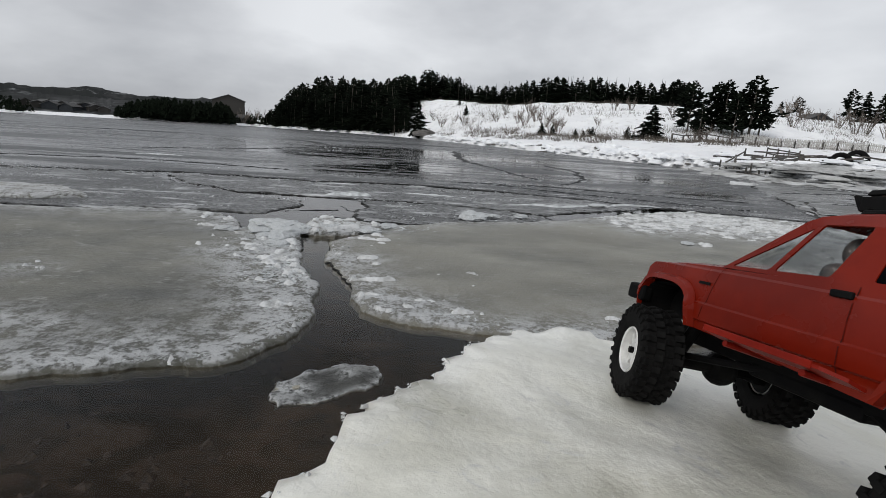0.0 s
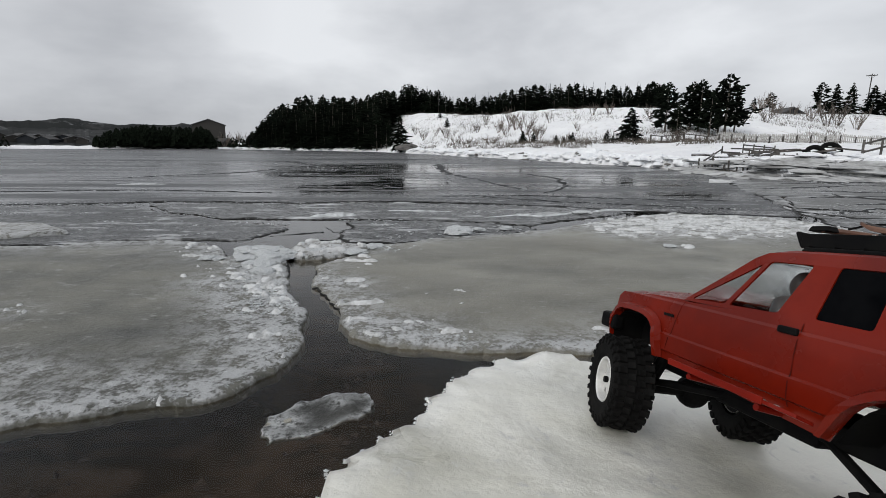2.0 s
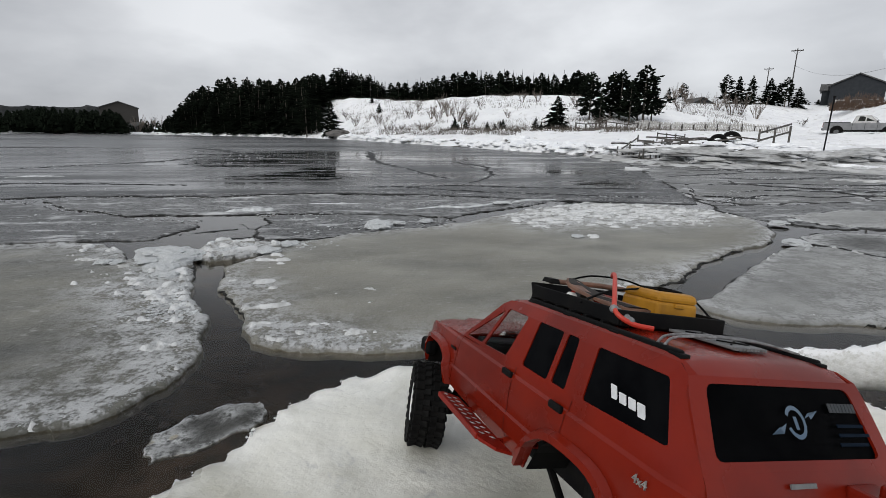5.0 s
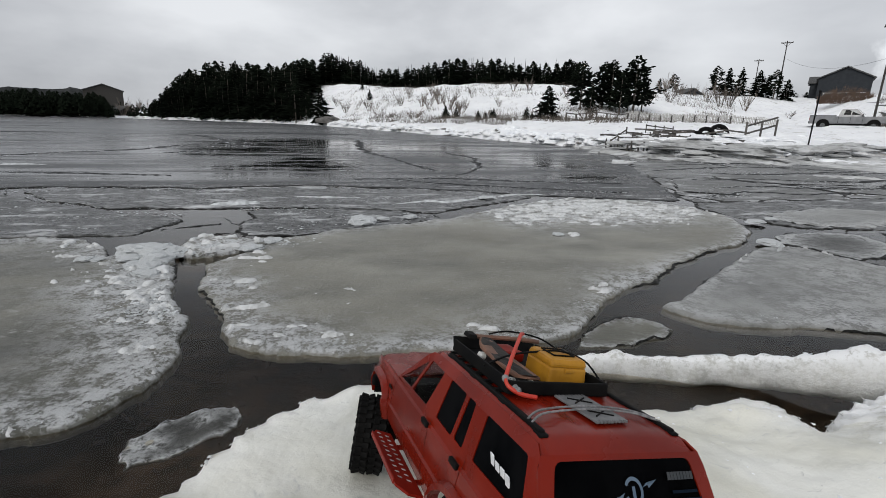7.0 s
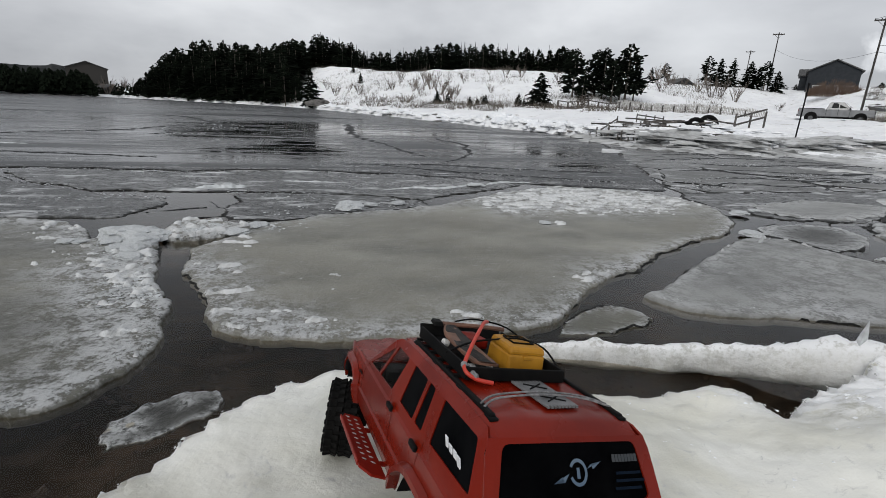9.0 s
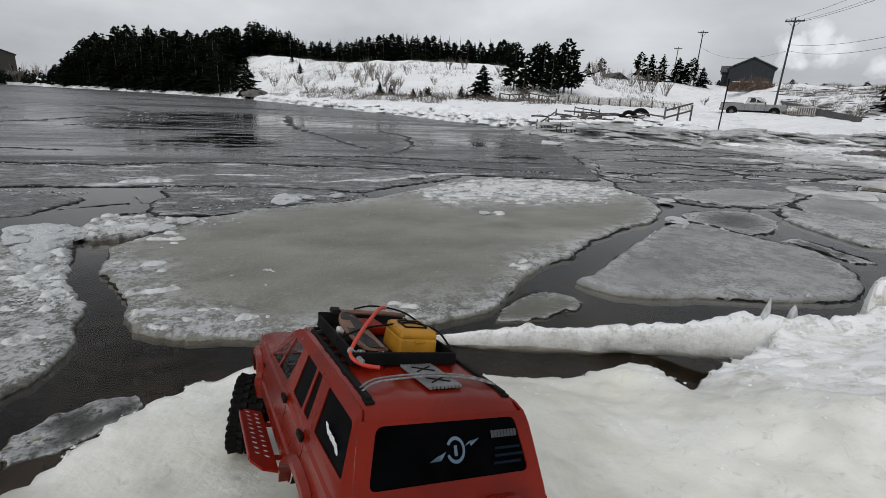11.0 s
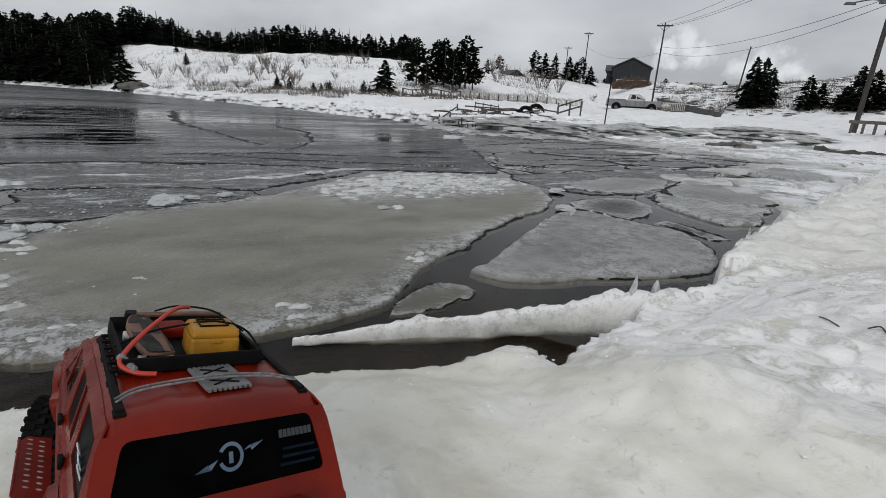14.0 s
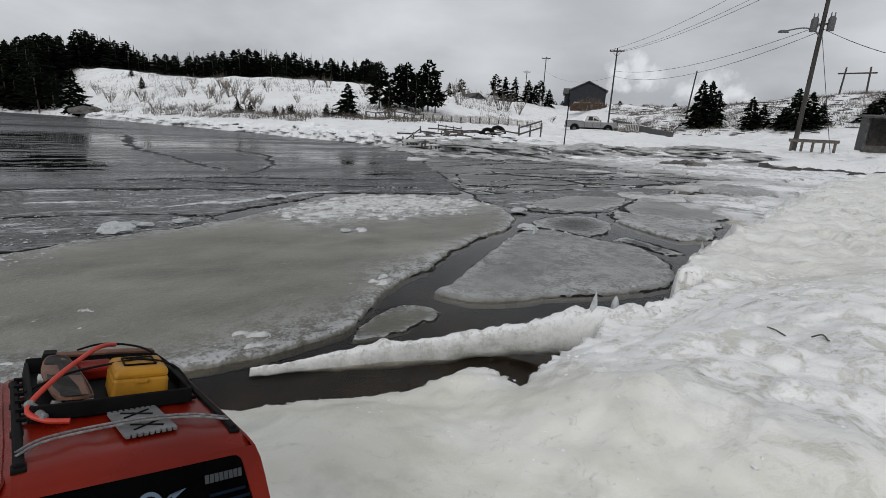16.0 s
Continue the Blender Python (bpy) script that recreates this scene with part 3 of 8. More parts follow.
azs = np.concatenate([np.arange(-180, -60, 4.0), np.arange(-60, -24, 0.8), np.arange(-24, 80, 0.35), np.arange(80, 181, 4.0)])
rs_ = np.concatenate([np.arange(7, 18, 2.0), np.arange(18, 46, 0.45), np.arange(46, 130, 1.0), np.array([135, 145, 160, 180, 210, 260, 330, 420, 600, 900])])
na, nr = len(azs), len(rs_)
verts = [polar(a, r, land_z(a, r)) for r in rs_ for a in azs]
faces = [(j * na + i, j * na + i + 1, (j + 1) * na + i + 1, (j + 1) * na + i) for j in range(nr - 1) for i in range(na - 1)]
ground = new("ground", mesh_of("ground", verts, faces, M_HILLSNOW, True))
tagged(ground, "snow-covered shore, slope and low hills round the bay", "snow ground", kind="structure")

# ---- the shore-fast ice shelf under the truck ----
SHELF = [(-0.9, -7), (-0.39, -1.3), (-0.137, 0.0), (-0.096, 0.27), (-0.084, 0.335), (-0.062, 0.375), (-0.030, 0.435), (0.043, 0.605), (0.08, 0.70), (0.134, 0.765),
         (0.243, 0.85), (0.42, 0.90), (0.614, 0.90), (0.81, 0.93), (1.01, 0.855), (1.16, 0.87), (1.27, 0.885), (1.26, 0.69), (1.36, 0.69), (1.47, 0.78),
         (1.63, 0.83), (1.80, 0.91), (1.96, 0.99), (2.12, 1.10), (2.28, 1.17), (2.45, 1.13), (2.6, 1.08), (3.02, 1.164), (2.98, 1.3), (3.3, 1.42), (3.75, 1.60), (4.7, 1.95), (6.0, 2.45),
         (7.0, 2.70), (9.8, 3.55), (14.8, 4.8), (25, 6.6), (60, 12), (60, -60), (-0.9, -60)]
RIDGE = [(0.78, 1.74, 0.05), (1.06, 1.70, 0.07), (1.43, 1.61, 0.10), (1.80, 1.45, 0.15), (1.99, 1.30, 0.23), (2.20, 1.16, 0.29), (2.42, 1.04, 0.27)]


def shelf_top(x, y):
    near = 1 - float(sm(0.38, 0.95, math.hypot(x - 0.38, y - 0.40)))
    plane = 0.513 - 0.171 * (x - 0.252) - 0.111 * (y - 0.543)
    base = 0.56 if x < 0.3 else 0.53 - 0.21 * float(sm(0.25, 1.05, y)) - 0.20 * float(sm(3.0, 6.5, x)) * float(sm(-3, 0.5, y))
    base += 0.15 * float(sm(14, 40, x)) + 0.5 * float(sm(-1.5, -8, y))
    base -= 0.06 * math.exp(-((x - 2.15) ** 2 + (y - 1.04) ** 2) / 0.33 ** 2)
    rough = (1 - near) * (1 - 0.55 * math.exp(-((x - 3.1) ** 2 + (y - 0.8) ** 2) / 0.7 ** 2) + 1.0 * float(sm(4.0, 7, x))) * (0.046 * fractal(x, y, 1.7, 4, 3.0) + 0.028 * fractal(x, y, 4.5, 5, 6.0) + 0.013 * abs(fractal(x, y, 11.0, 4, 16.0))) + 0.009 * fractal(x, y, 7.0, 5, 7.0)
    return near * plane + (1 - near) * base + rough


def seg_dist(px, py, pts, closed):
    """Distance from points to a polyline, with the place along it."""
    best = np.full(px.shape, 1e9)
    along = np.zeros(px.shape)
    n = len(pts)
    for i in range(n if closed else n - 1):
        ax, ay = pts[i][0], pts[i][1]
        bx, by = pts[(i + 1) % n][0], pts[(i + 1) % n][1]
        l2 = (bx - ax) ** 2 + (by - ay) ** 2
        t = np.clip(((px - ax) * (bx - ax) + (py - ay) * (by - ay)) / l2, 0, 1)
        d = np.hypot(px - ax - t * (bx - ax), py - ay - t * (by - ay))
        hit = d < best
        best[hit], along[hit] = d[hit], (i + t)[hit]
    return best, along


def inside(px, py, pts):
    c = np.zeros(px.shape, bool)
    n = len(pts)
    for i in range(n):
        (ax, ay), (bx, by) = pts[i], pts[(i + 1) % n]
        if ay != by:
            c ^= ((ay > py) != (by > py)) & (px < (bx - ax) * (py - ay) / (by - ay) + ax)
    return c


xs = np.concatenate([np.linspace(-1.2, -0.32, 12), np.arange(-0.3, 3.4, 0.0125), np.geomspace(3.43, 60, 190)])
ys = np.concatenate([-np.geomspace(60, 0.5, 26), np.linspace(-0.45, 0.13, 16), np.arange(0.15, 1.82, 0.0125), np.geomspace(1.85, 26, 120)])
gx, gy = np.meshgrid(xs, ys)
dist, _ = seg_dist(gx, gy, SHELF, True)
signed = np.where(inside(gx, gy, SHELF), dist, -dist)
wob = np.array([[0.035 * fractal(x, y, 4.0, 5, 1.0) + 0.028 * fractal(x, y, 26.0, 3, 2.0) for x in xs] for y in ys])
signed = signed + wob * np.where(gx < 0.5, 0.7, 1.0) * (1 + 0.9 * np.clip(gx - 3, 0, 9)) + 0.016
rd, ra = seg_dist(gx, gy, RIDGE, False)
rz = np.interp(ra, range(len(RIDGE)), [p[2] for p in RIDGE])
top = np.array([[shelf_top(x, y) for x in xs] for y in ys])
wide = 1 + 2.2 * np.clip(gx - 3.3, 0, 5) + 4 * np.exp(-((gx - 2.32) ** 2 + (gy - 1.12) ** 2) / 0.17 ** 2)
rim_at, wide_rim = signed / wide, wide
zz = -0.30 + (top + 0.30) * sm(-0.035, 0.012, rim_at) - 0.018 * np.exp(-np.maximum(signed, 0) / 0.03)
crust = np.clip(0.48 * np.exp(-np.maximum(signed, 0) / 0.06) + 0.55 * np.exp(-rd / 0.12) + 0.82 * sm(1.0, 1.6, gx) * (1 - 0.50 * sm(2.7, 3.4, gx)) + 0.15 * sm(4, 8, gx) - 0.14, 0, 1)
nx, ny = len(xs), len(ys)
faces = [(j * nx + i, j * nx + i + 1, (j + 1) * nx + i + 1, (j + 1) * nx + i) for j in range(ny - 1) for i in range(nx - 1)
         if max(zz[j, i], zz[j, i + 1], zz[j + 1, i], zz[j + 1, i + 1]) > -0.29]
shelf = new("ice_shelf", mesh_of("ice_shelf", np.stack([gx, gy, zz], -1).reshape(-1, 3), faces, M_SHELF, True, crust.ravel()))
tagged(shelf, "thick yellowish white shore ice with ragged crusty edges", "ice shelf", kind="structure")


# a slab of shore ice tipped towards the water, with a frosted crest
bm = bmesh.new()
crest_line = spline(RIDGE, 150)
prev = None
for k, c in enumerate(crest_line):
    d = crest_line[min(k + 1, 149)] - crest_line[max(k - 1, 0)]
    nrm = Vector((d.y, -d.x, 0)).normalized()
    u = k / 149
    w = float(np.interp(u, [0, 0.06, 0.3, 0.6, 1.0], [0.004, 0.022, 0.070, 0.115, 0.19])) * (1 + 0.25 * fractal(c.x, c.y, 4, 2, 3.0))
    jag = min(1.0, 5 * u) * (0.034 * max(-0.25, fractal(c.x, c.y, 4.3, 5, 1.0)) + 0.004 * fractal(c.x, c.y, 60, 3, 2.0))
    h1 = (c.z - 0.012) * (1 + 0.12 * fractal(c.x, c.y, 3, 2, 8.0))
    h = h1 + jag
    ring = []
    tk = float(np.interp(u, [0, 0.15, 0.4, 0.7, 1.0], [0.035, 0.07, 0.13, 0.17, 0.15])) * (1 + 0.25 * fractal(c.x, c.y, 2.5, 2, 5.0))
    zb = max(-0.05, h1 - tk)
    tk = h1 - zb
    for f, z in ((-0.60, zb + 0.15 * tk), (-0.55, zb + 0.5 * tk), (-0.45, h - 0.25 * tk), (-0.22, h - 0.07 * tk), (-0.05, h), (0.12, h1 - 0.06 * tk), (0.30, h1 - 0.16 * tk), (0.42, h1 - 0.34 * tk), (0.50, h1 - 0.55 * tk), (0.48, h1 - 0.78 * tk), (0.34, zb), (-0.3, zb)):
        p = c + nrm * (w * f)
        j_ = (0.008 if f < 0.15 else 0.004) * noise.fractal(Vector((p.x * 16, p.y * 16, z * 26)), 1.0, 2.0, 4)
        ring.append(bm.verts.new((p.x + j_, p.y + j_, z + 0.8 * j_)))
    if prev:
        for a in range(len(ring)):
            b = (a + 1) % len(ring)
            bm.faces.new((prev[a], prev[b], ring[b], ring[a]))
    else:
        bm.faces.new(ring)
    prev = ring
bm.faces.new(prev[::-1])
me = bpy.data.meshes.new("ice_slab")
bmesh.ops.recalc_face_normals(bm, faces=bm.faces)
bm.to_mesh(me)
bm.free()
me.materials.append(M_SLAB)
me.shade_smooth()
at_ = me.attributes.new("crust", "FLOAT", "POINT")
at_.data.foreach_set("value", np.tile(np.array([0.2, 0.6, 0.9, 1.0, 1.0, 0.85, 0.45, 0.3, 0.25, 0.2, 0.0, 0.0], np.float32), 150))
tagged(new("ice_slab", me), "long tilted slab of dirty white ice with a frosted crest", "ice slab")

# ---- floes ----
def floe(name, outline, centre, top, thick, label, mat, seed, step=0.03, amount=0.05, scale=3.0, rough=0.006, crust_width=0.10, spots=(), group="ice floes", lip=0.005, wet=0.0, jag=0.02, foot=0.010, wets=(), veil=0.0, fringe=0.0, frost=1.0):
    rim = ragged(outline, step, amount, seed, scale)
    rim = [Vector((p.x + jag * (1.4 * fractal(p.x, p.y, 4.5, 3, seed) + 0.5 * fractal(p.x, p.y, 32.0, 3, seed)), p.y + jag * (1.4 * fractal(p.x, p.y, 4.5, 3, seed + 3.3) + 0.5 * fractal(p.x, p.y, 32.0, 3, seed + 3.3)))) for p in rim]
    n = len(rim)
    c = Vector(centre)
    fr = [1.0, 0.992, 0.98, 0.965, 0.945, 0.92, 0.89, 0.85, 0.8, 0.74, 0.67, 0.6, 0.52, 0.44, 0.36, 0.28, 0.2, 0.12, 0.05]
    verts, crust, faces = [], [], []
    for p in rim:
        q = c + (p - c) * 0.985
        verts.append((q.x, q.y, -thick))
        crust.append(0.0)
    for p in rim:   # a ledge that melts away below the waterline
        q = p + (p - c).normalized() * foot * max(0.1, 0.6 + 1.2 * fractal(p.x, p.y, 9, 4, seed + 8))
        verts.append((q.x, q.y, -min(0.034, 0.6 * thick) - 0.3 * foot * (0.5 + 0.5 * fractal(p.x, p.y, 5, 2, seed))))
        crust.append(0.0)
    for p in rim:
        verts.append((p.x, p.y, -0.004 + 0.006 * fractal(p.x, p.y, 20, 3, seed)))
        crust.append(0.12)
    arr = np.array([(p.x, p.y) for p in rim])
    for f in fr:
        reach = min(int(160 * (1 - f)), n // 8)
        soft_ = arr if reach < 1 else sum(np.roll(arr, k, axis=0) for k in range(-reach, reach + 1)) / (2 * reach + 1)
        for px_, py_ in soft_:
            p = Vector((px_, py_))
            q = c + (p - c) * f
            d = (1 - f) * (p - c).length
            e = math.exp(-d / crust_width)
            z = top - 0.6 * top * math.exp(-d / 0.015) + lip * math.exp(-((d - 0.05) / 0.05) ** 2) * (0.6 + 1.2 * fractal(q.x, q.y, 6, 3, seed)) \
                + rough * fractal(q.x, q.y, 3.0, 4, seed + 1) + 0.8 * rough * e * fractal(q.x, q.y, 24.0, 3, seed + 2)
            verts.append((q.x, q.y, z))
            s = 0.85 * frost * e * (0.45 + 0.8 * (0.5 + 0.5 * fractal(q.x, q.y, 0.9, 2, seed + 4)))
            s += veil
            if wet:
                s *= 1 - 0.9 * math.exp(-(d / wet) ** 2)
            for (sx, sy, sr, sv) in spots:
                s += sv * math.exp(-((q.x - sx) ** 2 + (q.y - sy) ** 2) / sr ** 2)
            crust.append(min(1.0, s))
    rows = len(fr) + 3
    for k in range(rows - 1):
        for i in range(n):
            j = (i + 1) % n
            faces.append((k * n + i, k * n + j, (k + 1) * n + j, (k + 1) * n + i))
    verts.append((c.x, c.y, top))
    crust.append(0.0)
    for i in range(n):
        faces.append(((rows - 1) * n + i, (rows - 1) * n + (i + 1) % n, len(verts) - 1))
    me = mesh_of(name, verts, faces, mat, True, crust)
    if wets:
        a = me.attributes.new("wet", "FLOAT", "POINT")
        a.data.foreach_set("value", np.array([min(1.0, sum(v * math.exp(-((p[0] - x) / sx) ** 2 - ((p[1] - y) / sy) ** 2) for x, y, sx, sy, v in wets)) for p in verts], dtype=np.float32))
    ob = tagged(new(name, me), label, "ice floe", group)
    if fringe:   # dark slush frozen along the rim, in broken lengths
        vv, ff = [], []
        for p in rim:
            out = (p - c).normalized()
            on = max(0.0, 0.42 + 1.4 * fractal(p.x, p.y, 1.3, 3, seed + 14))
            w = min(fringe, 0.022 * max(0.0, p.length - 2.3)) * on * (0.35 + 1.6 * abs(fractal(p.x, p.y, 7.0, 4, seed + 15)))
            for f, z in ((-0.012, 0.001), (0.25 * w, 0.009), (0.65 * w, 0.007), (w, -0.003)):
                q = p + out * f
                vv.append((q.x, q.y, z + 0.012 * fractal(q.x, q.y, 14.0, 3, seed) if on * w > 0.002 else -0.012))
        for i in range(n):
            j = (i + 1) % n
            ff += [(4 * i + k, 4 * j + k, 4 * j + k + 1, 4 * i + k + 1) for k in range(3)]
        tagged(part("slush_fringe", mesh_of("slush_fringe", vv, ff, M_SLUSH, True), None, ob, "dark slush frozen along the rim"), kind="stuff")
    return ob


def snow_on(parent, outline, top, seed, rim=0.0, width=0.1, spots=(), cell=0.012, scale=9.0, stretch=(1.0, 1.0), label="thin ragged snow crust"):
    """Thin ragged patches of snow crust that lie on a floe, thickest near its rim and at the given spots."""
    x0, x1 = min(p[0] for p in outline), max(p[0] for p in outline)
    y0, y1 = min(p[1] for p in outline), max(p[1] for p in outline)
    gx_, gy_ = np.meshgrid(np.arange(max(x0, -3.4), x1, cell), np.arange(y0, y1, cell))
    dd, _ = seg_dist(gx_, gy_, outline, True)
    mask = rim * np.exp(-dd / width)
    for sx, sy, sr, sv in spots:
        mask = mask + sv * np.exp(-((gx_ - sx) ** 2 + (gy_ - sy) ** 2) / sr ** 2)
    field = np.where(inside(gx_, gy_, outline) & (dd > 0.025), mask - 0.62, -1.0)
    for j, i in zip(*np.nonzero(field > -0.5)):
        field[j, i] += 1.05 * fractal(gx_[j, i] * stretch[0], gy_[j, i] * stretch[1], scale, 5, seed)
    live = field > 0
    use = live[:-1, :-1] | live[1:, :-1] | live[:-1, 1:] | live[1:, 1:]
    index, vv, ff = {}, [], []
    for j, i in zip(*np.nonzero(use)):
        quad = []
        for b, a in ((j, i), (j, i + 1), (j + 1, i + 1), (j + 1, i)):
            if (b, a) not in index:
                index[b, a] = len(vv)
                x, y = gx_[b, a], gy_[b, a]
                vv.append((x, y, top + 0.002 + 0.016 * float(np.clip(field[b, a] * (4 if field[b, a] > 0 else 16), -1.2, 1.0)) + 0.005 * fractal(x, y, 22.0, 3, seed + 5)))
            quad.append(index[b, a])
        ff.append(quad)
    tagged(part("snow_crust", mesh_of("snow_crust", vv, ff, M_CRUST, True), None, parent, label), kind="stuff")


FLOE_A = [(-5.6, 3.1), (-4.9, 3.9), (-4.2, 4.1), (-3.25, 4.1), (-2.95, 4.32), (-2.3, 4.36), (-1.98, 4.26), (-1.75, 4.02), (-1.55, 3.62), (-1.46, 3.92), (-1.27, 3.9), (-1.08, 3.5), (-0.92, 3.05), (-0.81, 2.72), (-0.67, 2.46), (-0.61, 2.25),
          (-0.565, 2.05), (-0.55, 1.92), (-0.58, 1.77), (-0.63, 1.66), (-0.69, 1.56), (-0.78, 1.51), (-0.97, 1.46), (-1.25, 1.37), (-1.7, 1.26), (-2.6, 1.1), (-4.2, 1.0), (-5.4, 1.7)]
floe_a = floe("ice_floe", FLOE_A,
     (-2.4, 2.6), 0.022, 0.05, "large grey-olive ice floe with a frosted white rim", M_FLOEDARK, 11.0, step=0.014, fringe=0.035, frost=1.7, crust_width=0.20, amount=0.035, wet=0.014,
     spots=((-1.25, 3.72, 0.2, 1.2), (-1.05, 3.35, 0.22, 0.9), (-1.12, 2.85, 0.24, 0.75), (-0.95, 2.5, 0.22, 0.7), (-1.4, 3.0, 0.2, 0.45), (-2.2, 2.4, 0.14, 0.5), (-1.75, 1.75, 0.14, 0.6), (-1.5, 1.72, 0.1, 0.5), (-0.9, 2.1, 0.16, 0.4), (-2.3, 1.9, 0.2, 0.3), (-1.1, 1.6, 0.14, 0.3)))
FLOE_B = [(-0.84, 3.42), (-0.74, 2.95), (-0.6, 2.7), (-0.49, 2.45), (-0.42, 2.22), (-0.35, 2.1), (-0.24, 2.01), (-0.1, 1.95), (0.2, 1.93), (0.55, 1.92), (0.95, 1.94), (1.24, 1.98), (1.42, 2.12), (1.6, 2.29), (1.71, 2.44), (1.92, 2.61), (2.2, 2.76), (2.68, 3.13),
          (3.2, 3.45), (3.83, 3.73), (4.1, 4.0), (4.34, 4.35), (4.62, 4.95), (4.5, 5.6), (4.1, 6.1), (3.2, 6.35), (2.2, 5.8), (1.21, 4.96), (0.58, 4.67), (0.03, 4.5), (-0.16, 4.32), (-0.55, 4.1), (-0.62, 3.75)]
floe_b = floe("ice_floe", FLOE_B,
     (1.7, 3.7), 0.022, 0.05, "large grey-olive ice floe with snowy streaks", M_FLOE, 23.0, step=0.016, crust_width=0.13, fringe=0.05, frost=1.3, amount=0.035, wet=0.016,
     spots=((-0.32, 2.25, 0.16, 0.7), (-0.38, 2.6, 0.12, 0.6), (-0.5, 2.95, 0.14, 0.7), (-0.05, 2.15, 0.16, 0.5), (2.6, 5.3, 0.5, 1.5), (3.3, 5.6, 0.6, 1.6), (2.2, 5.2, 0.4, 1.2), (3.7, 5.1, 0.5, 1.1), (2.0, 4.7, 0.35, 0.5), (3.0, 4.6, 0.3, 0.4),
            (4.1, 5.4, 0.3, 0.8), (1.0, 2.15, 0.3, 0.2), (0.9, 4.8, 0.2, 0.4), (2.2, 4.1, 0.12, 0.45), (1.9, 2.75, 0.22, 0.25)))
FLOE_D = [(1.99, 2.29), (2.4, 2.52), (2.88, 2.9), (3.37, 3.27), (3.9, 3.55), (4.16, 3.45), (4.2, 3.1), (4.3, 2.8), (4.4, 2.52), (4.2, 2.2), (3.95, 1.93), (3.57, 1.70), (3.2, 1.76), (2.8, 1.88), (2.3, 2.0), (2.09, 2.12)]
floe_d = floe("ice_floe", FLOE_D,
     (3.2, 2.45), 0.024, 0.05, "pale wedge-shaped ice floe beside the shore ice", M_FLOEGREY, 37.0, step=0.016, crust_width=0.12, amount=0.03, wet=0.03, fringe=0.06,
     spots=((3.4, 2.3, 0.4, 0.35), (2.9, 2.05, 0.25, 0.45), (3.8, 2.7, 0.3, 0.3), (3.6, 3.0, 0.3, 0.2)))
floe("ice_floe", [(1.28, 1.88), (1.36, 2.0), (1.48, 2.11), (1.62, 2.2), (1.74, 2.19), (1.85, 2.1), (1.88, 2.0), (1.78, 1.92), (1.55, 1.87)], (1.6, 2.02), 0.004, 0.02,
     "small wet grey broken piece of sea ice", M_FLOEDARK, 41.0, step=0.012, amount=0.02, scale=6.0, crust_width=0.015, spots=((1.7, 2.12, 0.06, 0.3),), group="small ice pieces", lip=0.004, fringe=0.02)
floe("ice_floe", [(-0.52, 1.34), (-0.50, 1.43), (-0.42, 1.52), (-0.31, 1.58), (-0.21, 1.57), (-0.19, 1.50), (-0.26, 1.40), (-0.36, 1.31), (-0.45, 1.29)], (-0.36, 1.43), 0.003, 0.006,
     "small translucent floating ice piece with a frosted top", M_WETFLOE, 43.0, step=0.008, amount=0.025, scale=7.0, crust_width=0.012, spots=((-0.44, 1.39, 0.05, 0.8), (-0.30, 1.50, 0.04, 0.5)), group="small ice pieces", lip=0.006)
FLOE_C = [(-1.12, 3.80), (-1.17, 4.1), (-1.07, 4.22), (-0.82, 4.18), (-0.66, 4.12), (-0.5, 4.0), (-0.56, 3.86), (-0.76, 3.74), (-0.88, 3.63), (-1.0, 3.6)]
floe_c = floe("ice_floe", FLOE_C, (-0.85, 3.95), 0.055, 0.06,
     "white snowy broken ice piece in the channel", M_FLOE, 47.0, step=0.015, amount=0.05, scale=6.0, crust_width=0.2, spots=((-0.85, 3.9, 0.3, 0.8),), group="small ice pieces")
snow_on(floe_a, FLOE_A, 0.022, 311.0, rim=0.16, width=0.10, spots=((-1.25, 3.75, 0.22, 0.9), (-1.05, 3.35, 0.2, 0.7), (-1.02, 2.9, 0.2, 0.55), (-0.84, 2.5, 0.17, 0.5), (-0.72, 2.1, 0.12, 0.3), (-1.45, 3.2, 0.25, 0.3), (-1.75, 1.75, 0.14, 0.35), (-2.2, 2.4, 0.14, 0.35), (-1.9, 3.95, 0.25, 0.35)))
snow_on(floe_b, FLOE_B, 0.022, 312.0, rim=0.12, width=0.07, spots=((-0.28, 2.2, 0.14, 0.55), (-0.36, 2.55, 0.12, 0.5), (-0.52, 2.95, 0.14, 0.5), (-0.05, 2.12, 0.16, 0.3), (-0.55, 3.5, 0.2, 0.3), (0.3, 2.06, 0.2, 0.2), (0.9, 2.03, 0.25, 0.2), (1.75, 2.62, 0.2, 0.3),
        (2.5, 5.4, 0.55, 0.62), (3.4, 5.6, 0.6, 0.62), (3.6, 4.9, 0.4, 0.4), (2.0, 4.9, 0.4, 0.35), (4.2, 5.3, 0.35, 0.5), (2.9, 4.7, 0.3, 0.25), (2.2, 4.1, 0.1, 0.4), (0.1, 2.65, 0.2, 0.22)), cell=0.012, scale=9.0, stretch=(0.6, 1.3))
snow_on(floe_d, FLOE_D, 0.024, 313.0, rim=0.24, width=0.06, scale=11.0)
snow_on(floe_c, FLOE_C, 0.055, 314.0, rim=0.3, width=0.1, spots=((-0.85, 3.9, 0.3, 0.5),), scale=8.0)
